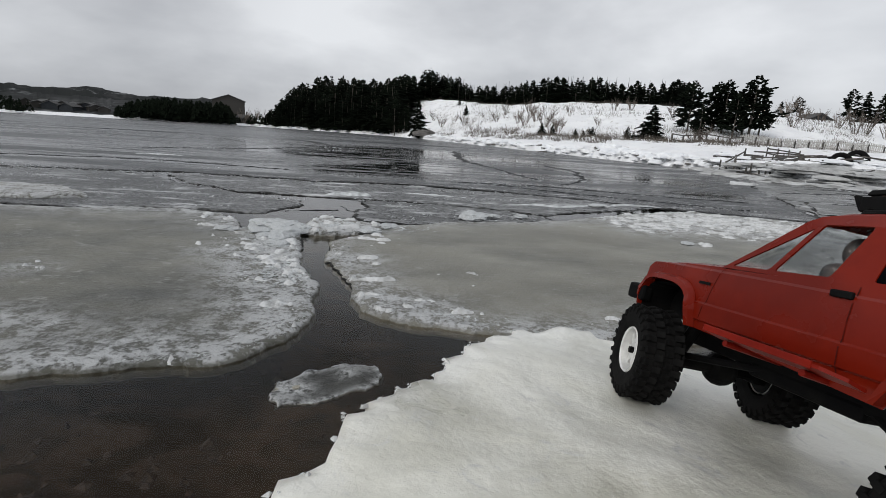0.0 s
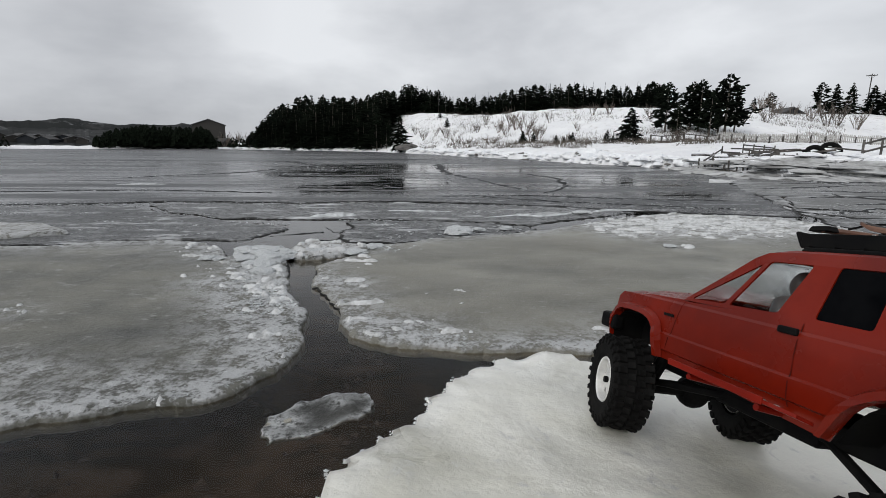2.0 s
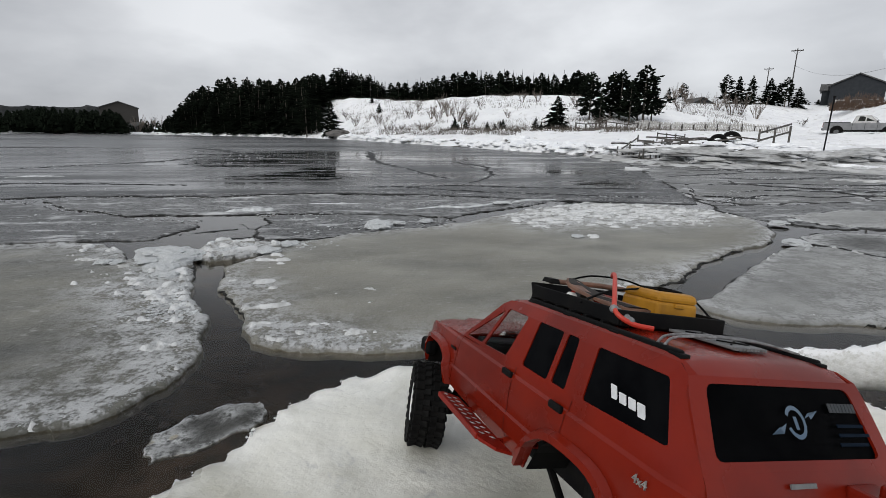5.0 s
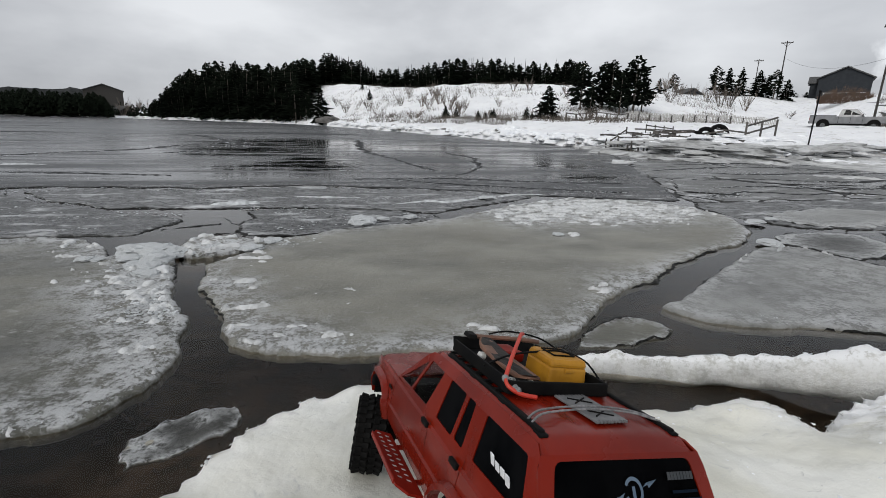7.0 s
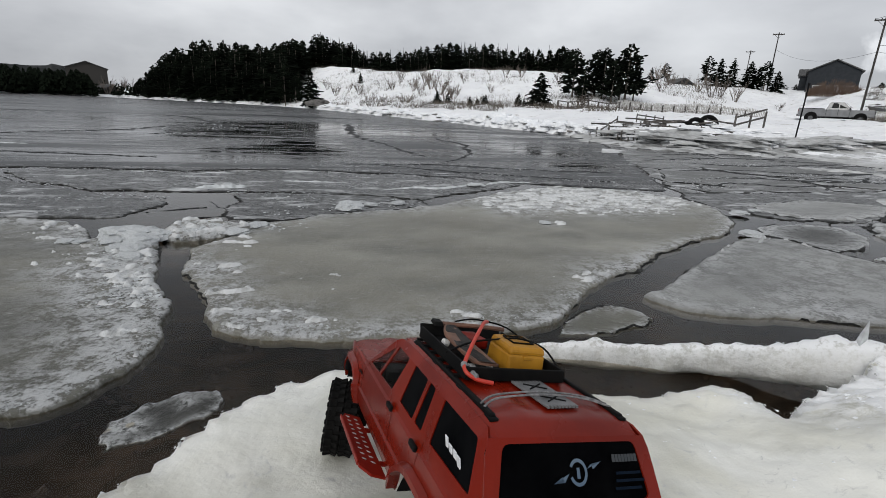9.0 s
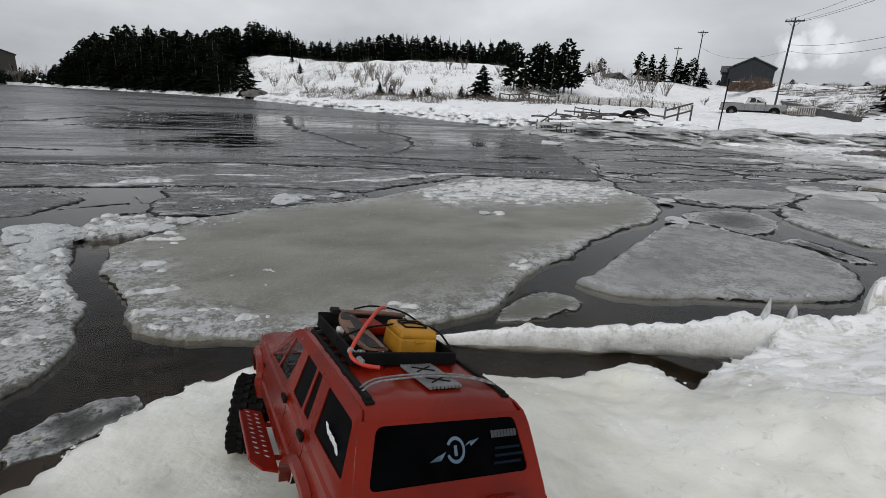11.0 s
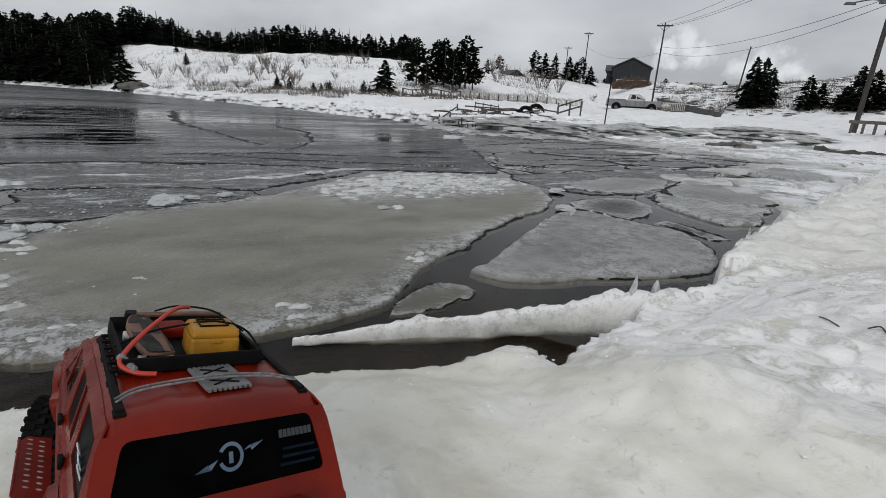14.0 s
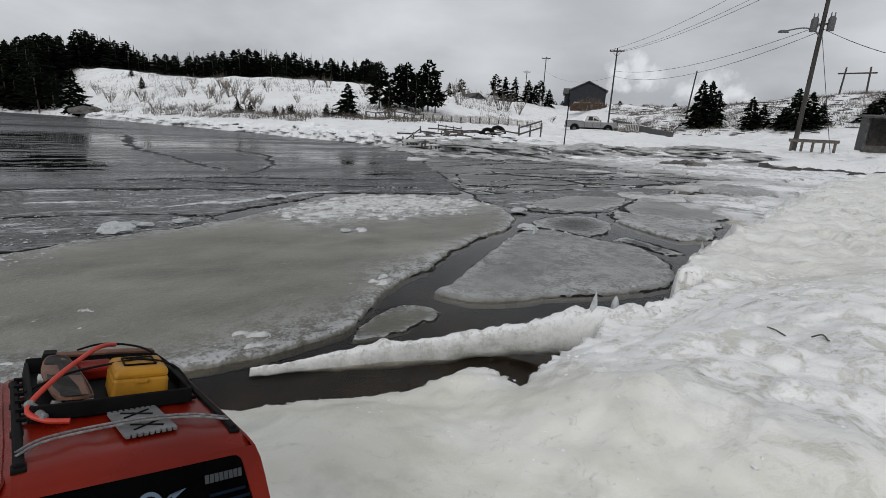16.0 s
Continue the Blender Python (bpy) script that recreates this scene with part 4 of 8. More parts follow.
# plates between the wedge floe and the shore
for k, (outline, label, mat, up, white) in enumerate((
        ([(4.15, 3.75), (4.4, 3.98), (4.95, 4.1), (5.3, 3.9), (5.15, 3.5), (4.62, 3.12), (4.33, 3.12), (4.26, 3.45)], "small dark round plate of rough sea ice", M_WETFLOE, 0.006, 0.02),
        ([(4.46, 2.88), (4.72, 2.93), (4.68, 2.5), (4.64, 2.22), (4.42, 2.30), (4.46, 2.5)], "thin dark sliver of sea ice", M_WETFLOE, 0.004, 0.0),
        ([(5.2, 5.0), (6.5, 5.42), (7.3, 4.95), (6.5, 4.42), (5.6, 4.2), (5.1, 4.5)], "flat pale grey plate of sea ice", M_FLOEGREY, 0.02, 0.10),
        ([(6.3, 4.15), (7.0, 4.6), (8.5, 5.0), (9.0, 3.95), (8.0, 3.3), (6.7, 3.12), (6.15, 3.4), (6.0, 3.82)], "broad pale grey plate of sea ice", M_FLOEGREY, 0.022, 0.14),
        ([(5.35, 3.62), (5.9, 4.0), (6.05, 3.35), (6.55, 2.98), (5.5, 2.5), (5.15, 2.66), (5.2, 3.05)], "white snow-dusted plate of sea ice near the shore", M_FLOEGREY, 0.03, 0.5),
        ([(9.9, 5.2), (11.5, 5.6), (11.3, 4.5), (10.4, 4.0), (9.5, 4.3)], "raised white slab of ice near the shore", M_FLOEGREY, 0.09, 0.9))):
    cx, cy = sum(p[0] for p in outline) / len(outline), sum(p[1] for p in outline) / len(outline)
    floe("ice_floe", outline, (cx, cy), up, 0.05, label, mat, 60.0 + k, step=0.025, amount=0.07, scale=2.5, crust_width=0.12, spots=((cx, cy, 0.5, white), (cx + 0.4, cy - 0.2, 0.3, white)), group="plates near the shore", fringe=0.14)
# thin young ice: a long tongue, a strip with frozen brash, and the sheet that closes the bay
floe("ice_sheet", [(-8.5, 6.3), (-5.2, 7.1), (-4.3, 7.0), (-3.35, 6.18), (-2.48, 5.72), (-2.08, 5.45), (-1.67, 5.22), (-1.55, 5.07), (-1.6, 4.8), (-1.72, 4.52), (-1.9, 4.46), (-2.3, 4.46), (-2.9, 4.45), (-3.2, 4.22), (-4.2, 4.22), (-5.2, 4.1), (-7.5, 4.4)],
     (-4.0, 5.3), 0.010, 0.02, "tongue of thin grey young ice with frozen brash", M_BRASHICE, 101.0, fringe=0.05, step=0.03, amount=0.06, scale=2.2, rough=0.003, crust_width=0.16,
     veil=0.22, spots=((-4.4, 5.0, 0.5, 0.7), (-3.6, 5.3, 0.6, 0.5), (-2.6, 5.0, 0.5, 0.35), (-5.2, 5.6, 0.6, 0.6)), group="thin ice sheets", lip=0.008)
floe("ice_sheet", [(-4.1, 7.12), (-3.3, 6.32), (-2.5, 5.84), (-1.3, 5.78), (-0.6, 5.82), (0.0, 5.74), (0.6, 5.6), (1.1, 5.35), (1.9, 5.95), (2.7, 6.5), (2.2, 6.95), (1.0, 7.3), (-0.5, 7.62), (-1.4, 7.45), (-2.1, 7.28), (-3.3, 7.45)],
     (-0.8, 6.6), 0.010, 0.02, "strip of thin grey young ice full of frozen brash", M_BRASHICE, 102.0, fringe=0.05, step=0.03, amount=0.06, scale=2.2, rough=0.003, crust_width=0.22,
     veil=0.42, spots=((-3.0, 6.8, 0.5, 0.9), (-1.9, 6.6, 0.6, 0.7), (-1.2, 6.1, 0.3, 0.9), (0.6, 6.6, 0.5, 0.5), (1.8, 6.6, 0.5, 0.7)), group="thin ice sheets", lip=0.008)
floe("ice_sheet", [(-34, 7.0), (-14, 6.6), (-9, 6.6), (-5.4, 7.3), (-4.68, 7.55), (-4.08, 7.73), (-3.3, 7.66), (-2.1, 7.47), (-1.37, 7.74), (-0.58, 7.9), (0.9, 7.55), (2.1, 7.12), (2.9, 6.66), (4.0, 6.35), (4.6, 6.15), (4.85, 6.2), (5.1, 6.66), (5.48, 7.55), (5.98, 8.5), (6.3, 9.3), (6.9, 10.7),
      (8.3, 14), (11.8, 22), (3, 27), (-10, 30), (-34, 28)],
     (-1.0, 14.0), 0.008, 0.02, "smooth sheet of thin grey young ice over the bay", M_YOUNG, 103.0, fringe=0.10, step=0.09, amount=0.10, scale=1.6, rough=0.002, crust_width=0.35,
     spots=((3.4, 7.3, 0.9, 0.7), (1.2, 8.2, 1.0, 0.4), (4.6, 7.4, 0.6, 0.8)), group="thin ice sheets", lip=0.005,
     wets=((-4.1, 15.3, 2.6, 2.0, 1.2), (-1.6, 10.2, 2.0, 1.5, 1.3), (-0.6, 12.4, 1.2, 1.8, 1.2), (-2.5, 22, 4.0, 5.0, 1.2), (5.3, 12.6, 1.4, 2.2, 1.1), (5.0, 8.9, 1.1, 0.8, 1.2), (-9.0, 17, 3.0, 3.0, 0.7), (2.0, 18.5, 2.5, 3.0, 0.9)))
floe("ice_sheet", [(4.72, 4.9), (5.0, 4.28), (5.9, 4.12), (6.4, 4.35), (7.2, 4.75), (8.7, 5.12), (9.6, 5.6), (8.6, 6.2), (6.0, 5.95), (4.95, 5.95), (4.7, 5.6)], (6.2, 5.2), 0.006, 0.02,
     "dark thin ice full of frozen brash between the plates", M_BRASHICE, 104.0, fringe=0.08, step=0.03, amount=0.06, scale=2.4, crust_width=0.2, veil=0.4, spots=((5.2, 5.3, 0.5, 0.7), (6.5, 5.5, 0.5, 0.6), (8.0, 5.5, 0.5, 0.7)), group="thin ice sheets", lip=0.006)
floe("ice_sheet", [(-0.75, 4.4), (-0.3, 4.34), (0.03, 4.56), (0.58, 4.73), (1.15, 5.0), (1.08, 5.3), (0.6, 5.54), (0.0, 5.68), (-0.6, 5.74), (-1.0, 5.6), (-0.8, 5.2), (-0.95, 4.85)], (0.0, 5.1), 0.005, 0.02,
     "dark wet sheet of refrozen brash between the floes", M_BRASHICE, 105.0, step=0.02, amount=0.06, scale=3.0, rough=0.003, crust_width=0.10, veil=0.45, fringe=0.05, spots=((0.3, 5.2, 0.4, 0.4), (-0.4, 5.3, 0.3, 0.3)), group="thin ice sheets", lip=0.006)
floe("ice_floe", [(-5.2, 5.15), (-4.2, 5.25), (-3.55, 4.75), (-3.9, 4.5), (-4.8, 4.42)], (-4.4, 4.8), 0.05, 0.05, "white snowy floe beside the thin ice", M_FLOE, 111.0, step=0.03, amount=0.05, crust_width=0.3, spots=((-4.4, 4.8, 0.5, 0.6),))


def clip_poly(poly, px, py, nx, ny):
    """Keeps the side of a polygon on which (p - (px, py)) . n <= 0."""
    out = []
    for i in range(len(poly)):
        a, b = poly[i], poly[(i + 1) % len(poly)]
        da, db = (a[0] - px) * nx + (a[1] - py) * ny, (b[0] - px) * nx + (b[1] - py) * ny
        if da <= 0:
            out.append(a)
        if da * db < 0:
            t = da / (da - db)
            out.append((a[0] + t * (b[0] - a[0]), a[1] + t * (b[1] - a[1])))
    return out


# thin plates of young ice that fill the bay, with leads between them
random.seed(5)
seeds = []
for k in range(9):
    y0 = 5.6 + 1.35 * k + 0.16 * k * k
    wide = 2.3 + 0.55 * k
    x = -9 - 2.2 * k + random.uniform(0, wide)
    while x < 12 + 3.2 * k:
        seeds.append((x + random.uniform(-0.3, 0.3) * wide, y0 + random.uniform(-0.4, 0.4)))
        x += wide * random.uniform(0.8, 1.5)
seeds += [(5.3, 4.6), (5.6, 3.2), (6.6, 3.9), (7.2, 2.9), (7.6, 4.9), (9.2, 3.9), (9.4, 5.6), (11.4, 4.6), (5.2, 2.35), (12.6, 6.4), (6.0, 5.6)]
for i, s in enumerate(seeds):
    if s[0] < 3.0:
        continue
    poly = [(s[0] - 12, s[1] - 12), (s[0] + 12, s[1] - 12), (s[0] + 12, s[1] + 12), (s[0] - 12, s[1] + 12)]
    for j, o in enumerate(seeds):
        if j != i and abs(o[0] - s[0]) < 16 and abs(o[1] - s[1]) < 16:
            nx_, ny_ = o[0] - s[0], o[1] - s[1]
            ln = math.hypot(nx_, ny_)
            gap = random.uniform(0.02, 0.10) if s[1] > 6.5 else random.uniform(0.03, 0.12)
            mx, my = s[0] + o[0], s[1] + o[1]
            gap *= 0.1 + 0.9 * abs(nx_ * mx + ny_ * my) / (ln * math.hypot(mx, my))
            poly = clip_poly(poly, (s[0] + o[0]) / 2 - nx_ / ln * gap, (s[1] + o[1]) / 2 - ny_ / ln * gap, nx_ / ln, ny_ / ln)
            if len(poly) < 3:
                break
    poly = clip_poly(clip_poly(poly, 0, 5.6, 0.08, -1), 4.89, 6.0, -0.917, 0.398)
    if len(poly) < 3:
        continue
    cx, cy = sum(p[0] for p in poly) / len(poly), sum(p[1] for p in poly) / len(poly)
    floe("ice_sheet", poly, (cx, cy), 0.008, 0.02, "thin grey sheet of young sea ice", M_SHEETGREY, 200.0 + i, fringe=0.09, step=0.09 + 0.008 * cy, amount=0.12 + 0.008 * cy, scale=1.6,
         rough=0.002, crust_width=0.16, spots=[(cx + random.uniform(-0.8, 0.8), cy + random.uniform(-0.5, 0.5), random.uniform(0.3, 0.8), random.uniform(0, 0.4)) for _ in range(3)],
         group="thin ice sheets", lip=0.004)


# one thin grey sheet closes the far bay
far_az, far_r = np.arange(-100, 36, 2.0), np.geomspace(23, 170, 40)
na, nr = len(far_az), len(far_r)
verts = [polar(a, r, 0.003) for r in far_r for a in far_az]
faces = [(j * na + i, j * na + i + 1, (j + 1) * na + i + 1, (j + 1) * na + i) for j in range(nr - 1) for i in range(na - 1)]
tagged(new("far_ice", mesh_of("far_ice", verts, faces, M_FARICE, True)), "smooth thin grey ice over the far bay", "sea ice", kind="structure")


# crushed ice and lumps
def lump_mesh(name, seed, mat, flat=0.5, sub=3):
    bm = bmesh.new()
    bmesh.ops.create_icosphere(bm, subdivisions=sub, radius=1.0)
    for v in bm.verts:
        f = 1 + 0.35 * noise.fractal(v.co * 1.3 + Vector((seed, 0, 0)), 1.0, 2.0, 3) + 0.20 * noise.fractal(v.co * 4 + Vector((seed, 3, 0)), 1.0, 2.0, 4)
        v.co = Vector((v.co.x * f, v.co.y * f, max(v.co.z * f * flat, -0.2)))
    me = bpy.data.meshes.new(name)
    bm.to_mesh(me)
    bm.free()
    me.materials.append(mat)
    return me


LUMPS = [lump_mesh("ice_chunk", 3.1 * k, M_CHUNK) for k in range(4)]
for x, y, s, flat in ((0.27, 4.84, 0.13, 0.7), (0.50, 4.95, 0.06, 0.6), (0.80, 5.05, 0.07, 0.5), (-1.2, 3.55, 0.11, 0.9), (-1.18, 3.36, 0.08, 0.7), (-1.3, 3.75, 0.14, 0.8), (-1.14, 3.22, 0.07, 0.6), (-1.42, 3.82, 0.13, 0.8), (-1.15, 3.72, 0.10, 0.8), (-1.26, 3.42, 0.08, 0.7), 
                      (-1.38, 3.6, 0.08, 0.5), (-0.62, 3.85, 0.10, 0.5), (-0.5, 4.05, 0.08, 0.5), (-0.95, 3.85, 0.12, 0.5), (-0.75, 4.0, 0.10, 0.5), (-1.68, 3.6, 0.06, 0.6), (-1.6, 3.58, 0.04, 0.5),
                      (2.0, 6.35, 0.10, 0.4), (4.6, 4.5, 0.08, 0.7), (4.95, 4.65, 0.06, 0.6), (2.1, 4.1, 0.05, 0.4), (3.95, 3.6, 0.09, 0.6)):
    ob = new("ice_chunk", LUMPS[int((x * 7 + y * 13)) % 4])
    ob.matrix_world = pose(x, y, 0.03, 0, 0, (x * 977) % 360) @ Matrix.Diagonal((s * 1.3, s, s * flat, 1))
    tagged(ob, "white lump of snowy ice resting on the floes", "ice chunk", "ice chunks")
# crushed ice along the leads, stones on the bed
def crumbs(name, spots, mat, label, category, flat=0.6):
    """Angular fragments: crooked octahedra in one mesh."""
    vv, ff = [], []
    for x, y, z, s in spots:
        a0 = random.uniform(0, 6.28)
        n = len(vv)
        for k in range(4):
            a = a0 + 1.5708 * k + random.uniform(-0.4, 0.4)
            r = s * random.uniform(0.6, 1.5)
            vv.append((x + r * math.cos(a), y + r * math.sin(a), z + s * flat * random.uniform(-0.2, 0.5)))
        vv.append((x + s * random.uniform(-0.5, 0.5), y + s * random.uniform(-0.5, 0.5), z + s * flat * random.uniform(0.6, 1.3)))
        vv.append((x, y, z - 0.5 * s))
        for k in range(4):
            ff += [(n + k, n + (k + 1) % 4, n + 4), (n + (k + 1) % 4, n + k, n + 5)]
    return tagged(new(name, mesh_of(name, vv, ff, mat)), label, category, kind="stuff")


FLOES = [[((v.x - cx) * 0.985 + cx, (v.y - cy) * 0.985 + cy) for v in ragged(o, 0.05, 0.0, 0.0)] for o, (cx, cy) in zip((FLOE_A, FLOE_B, FLOE_C, FLOE_D), ((-2.4, 2.6), (1.7, 3.7), (-0.85, 3.95), (3.2, 2.45)))]


def on_floe(x, y):
    """Whether each of the given places lies on one of the large floes."""
    px, py = np.atleast_1d(np.asarray(x, float)), np.atleast_1d(np.asarray(y, float))
    hit = np.zeros(px.shape, bool)
    for f in FLOES:
        hit |= inside(px, py, f)
    return hit


random.seed(14)
spots = []
for line_, n, wid, big in ((((-1.4, 3.75), (-1.12, 3.3), (-0.88, 2.7), (-0.7, 2.25)), 620, 0.13, 0.024), (((-0.62, 2.25), (-0.6, 1.95), (-0.75, 1.58), (-1.3, 1.38)), 240, 0.04, 0.010),
                           (((-0.78, 3.1), (-0.58, 2.48), (-0.36, 2.15), (0.1, 2.05)), 260, 0.06, 0.016), (((0.1, 2.03), (0.7, 2.0), (1.3, 2.1), (1.75, 2.5), (2.9, 3.2)), 300, 0.04, 0.010),
                           (((-0.95, 4.1), (-0.6, 4.0), (-0.3, 4.15)), 160, 0.13, 0.03), (((1.9, 5.0), (2.8, 5.1), (3.6, 5.2)), 420, 0.38, 0.016), (((0.3, 4.75), (1.3, 5.0)), 120, 0.12, 0.016),
                           (((2.1, 2.2), (3.0, 1.85), (3.7, 1.75), (4.2, 2.2)), 160, 0.05, 0.010), (((3.9, 3.6), (4.4, 4.3), (4.9, 4.7)), 120, 0.12, 0.022)):
    cl = spline([(*p, 0) for p in line_], 60)
    cs = [random.choice(cl) for _ in range(4 * n)]
    px, py = [c.x + random.gauss(0, wid) for c in cs], [c.y + random.gauss(0, wid) for c in cs]
    for x, y, ok in zip(px, py, on_floe(px, py)):
        if ok and fractal(x, y, 6.0, 3, 19.0) > -0.1:
            spots.append((x, y, 0.022, big * 0.7 * random.uniform(0.15, 0.75)))
crumbs("crushed_ice", spots, M_CHUNK, "crushed white ice strewn along the floe edges", "crushed ice", 0.42)
spots = []
for c in crest_line[92:138]:   # loose crust along the crest of the slab
    for _ in range(3):
        spots.append((c.x + random.gauss(0, 0.02), c.y + random.gauss(0, 0.02) + 0.01, c.z * 0.93 - 0.026, random.uniform(0.003, 0.009)))
crumbs("crest_crust", spots, M_CHUNK, "loose white crust along the slab crest", "crushed ice", 0.8)
spots = []
for _ in range(3500):   # loose snow grains and small lumps on the shelf
    x, y = random.uniform(0.85, 3.6), random.uniform(-0.3, 1.25)
    if fractal(x, y, 3.0, 3, 61.0) > 0.02 and y < 0.62 + 0.22 * x:
        spots.append((x, y, shelf_top(x, y) - 0.002, random.uniform(0.0015, 0.007) * (0.6 + 0.3 * x)))
keep = inside(np.array([q[0] for q in spots]), np.array([q[1] - 0.05 for q in spots]), SHELF) & inside(np.array([q[0] for q in spots]), np.array([q[1] + 0.06 for q in spots]), SHELF)
crumbs("snow_grains", [q for q, ok in zip(spots, keep) if ok], M_SNOW, "loose snow grains and small lumps on the shore ice", "snow", 0.6)
spots = []
for j, i in zip(*np.nonzero((rim_at > 0.0) & (rim_at < 0.016) & (wide_rim < 2) & (gx > -0.35) & (gx < 3.1) & (gy > 0.0))):   # ice crystals along the broken rim of the shelf
    for _ in range(6):
        x, y = gx[j, i] + random.uniform(-0.004, 0.004), gy[j, i] + random.uniform(-0.004, 0.004)
        spots.append((x, y, zz[j, i] + random.uniform(-0.006, -0.0005), random.uniform(0.0010, 0.0036)))
crumbs("rim_crystals", spots, M_SHELFRIM, "glassy ice crystals along the broken shelf rim", "ice crystals", 0.9)
spots = []
for _ in range(5200):
    x, y = random.uniform(-2.8, 2.6), random.uniform(0.1, 2.6)
    if fractal(x, y, 2.2, 3, 77.0) > 0.0:
        spots.append((x, y, bed_z(x, y) - 0.002, 0.004 + 0.030 * random.random() ** 3))
crumbs("bed_stones", spots, M_BEDSTONE, "dark small stones on the shallow sea bed", "stones", 0.8)
# snow ridges on the young ice
for pts, w in ((((-0.62, 6.62), (-0.2, 6.56), (0.3, 6.5)), 0.035), (((-1.5, 6.0), (-1.2, 6.08), (-0.95, 6.1)), 0.09), (((2.2, 6.5), (2.5, 6.7), (3.0, 6.72)), 0.05), (((-7.0, 10.9), (-6.5, 11.1), (-6.0, 11.1)), 0.05), (((0.66, 5.95), (1.13, 6.15), (1.41, 6.1), (1.87, 6.37), (2.06, 6.75)), 0.05)):
    bm = bmesh.new()
    cl = spline([(*p, 0.0) for p in pts], 40)
    prev = None
    for k, c in enumerate(cl):
        ww = w * math.sin(math.pi * (k + 0.5) / 40) ** 0.6 * (1 + 0.6 * fractal(c.x, c.y, 9, 3, 4.0))
        ring = [bm.verts.new((c.x, c.y + ww * f, 0.006 + ww * 0.5 * h)) for f, h in ((-1, 0), (-0.5, 0.7), (0, 1), (0.5, 0.75), (1, 0))]
        if prev:
            for a in range(4):
                bm.faces.new((prev[a], prev[a + 1], ring[a + 1], ring[a]))
        prev = ring
    tagged(part("snow_ridge", bm, M_CHUNK, None, smooth=True), "thin ridge of crushed snow frozen onto young ice", "snow ridge", "snow ridges")
# refrozen cracks through the young ice: low rough ribbons of slush
SEAMS = (
    ((-1.56, 4.66), (-1.34, 4.8), (-1.12, 4.94)),
    ((-1.17, 5.24), (-0.94, 4.94), (-0.68, 4.74), (-0.4, 4.58), (-0.75, 4.52), (-1.07, 4.43)),
    ((-0.3, 5.0), (0.1, 4.8), (0.6, 4.86)),
    ((-9.8, 30.0), (-7.95, 28.0), (-5.4, 23.0), (-4.2, 20.0), (-3.6, 17.0)),
    ((-5.1, 14.9), (-4.5, 15.6), (-3.0, 15.7)),
    ((-8.3, 13.3), (-7.7, 14.4), (-6.4, 16.4), (-5.8, 19.8)),
    ((0.3, 26.0), (0.5, 17.0), (1.2, 13.5), (1.9, 10.0)),
    ((3.1, 16.4), (3.6, 14.1), (3.3, 12.3), (3.1, 11.1), (2.7, 10.2), (2.2, 9.4)),
    ((0.9, 8.6), (1.6, 8.1), (2.4, 7.7), (3.6, 7.2), (4.4, 7.0)),
    ((0.2, 8.6), (1.8, 8.8), (3.4, 8.3), (5.0, 8.0)),
    ((7.2, 10.5), (10.8, 11.6), (13.1, 10.3), (14.6, 8.4)),
    ((7.4, 9.1), (8.5, 7.7), (10.6, 7.0), (10.7, 6.0)),
    ((-14.0, 9.4), (-9.0, 9.0), (-6.0, 9.6), (-3.0, 9.2)),
    ((5.6, 6.4), (6.6, 6.9), (7.6, 6.6), (8.8, 6.9)),
    ((6.4, 7.4), (7.6, 7.6), (9.2, 7.2), (10.6, 7.8)),
    ((6.9, 8.6), (8.4, 8.8), (10.2, 8.3), (12.4, 8.9)),
    ((8.2, 10.0), (10.0, 9.7), (12.0, 10.2), (14.0, 9.8)),
    ((9.0, 12.2), (11.5, 12.8), (14.0, 12.0)),
    ((8.6, 5.9), (9.8, 6.3), (11.2, 6.0), (13.0, 6.6)),
    ((10.2, 15.0), (12.4, 14.2), (15.5, 14.6)))
seam_spots = []
random.seed(52)
for pts in SEAMS:
    n = 36 * (len(pts) - 1)
    cl = spline([(*p, 0.0) for p in pts], n)
    verts, faces = [], []
    for k, c in enumerate(cl):
        d = (cl[min(k + 1, n - 1)] - cl[max(k - 1, 0)]).normalized()
        side = Vector((-d.y, d.x, 0))
        r = math.hypot(c.x, c.y)
        c = c + side * (0.012 * r * fractal(c.x, c.y, 2.5, 4, 6.0))
        w = (0.0007 * r * r + (0.012 if r > 6 else -0.006)) * (0.35 + abs(1.4 * fractal(c.x, c.y, 1.6, 4, 9.0))) * min(1.0, 0.15 + 6 * k / n, 0.15 + 6 * (n - 1 - k) / n)
        for f, z in ((-1, -0.004), (-0.4, 0.014 if r > 6 else 0.004), (0.3, 0.016 if r > 6 else 0.005), (1, -0.004)):
            q = c + side * (w * f * (1 + 0.5 * fractal(c.x, c.y, 7.0, 2, f)))
            verts.append((q.x, q.y, z + 0.010 * max(-0.8, fractal(q.x, q.y, 9.0, 3, 2.0))))
        if k:
            faces += [(4 * k - 4 + j, 4 * k - 3 + j, 4 * k + 1 + j, 4 * k + j) for j in range(3)]
        if r > 6 and fractal(c.x, c.y, 0.7, 2, 5.0) > 0.05:
            for _ in range(random.randint(0, 4)):
                q = c + side * random.gauss(0, w * 1.8) + d * random.gauss(0, 0.12)
                seam_spots.append((q.x, q.y, 0.010, (0.0009 * r + 0.004) * random.uniform(0.4, 1.9)))
    tagged(new("refrozen_crack", mesh_of("refrozen_crack", verts, faces, M_SEAMICE, True)), "dark refrozen crack winding through the thin grey ice", "ice crack", "refrozen cracks")
px, py = [random.uniform(-8, 9) for _ in range(6000)], [random.uniform(5.95, 8.8) for _ in range(6000)]
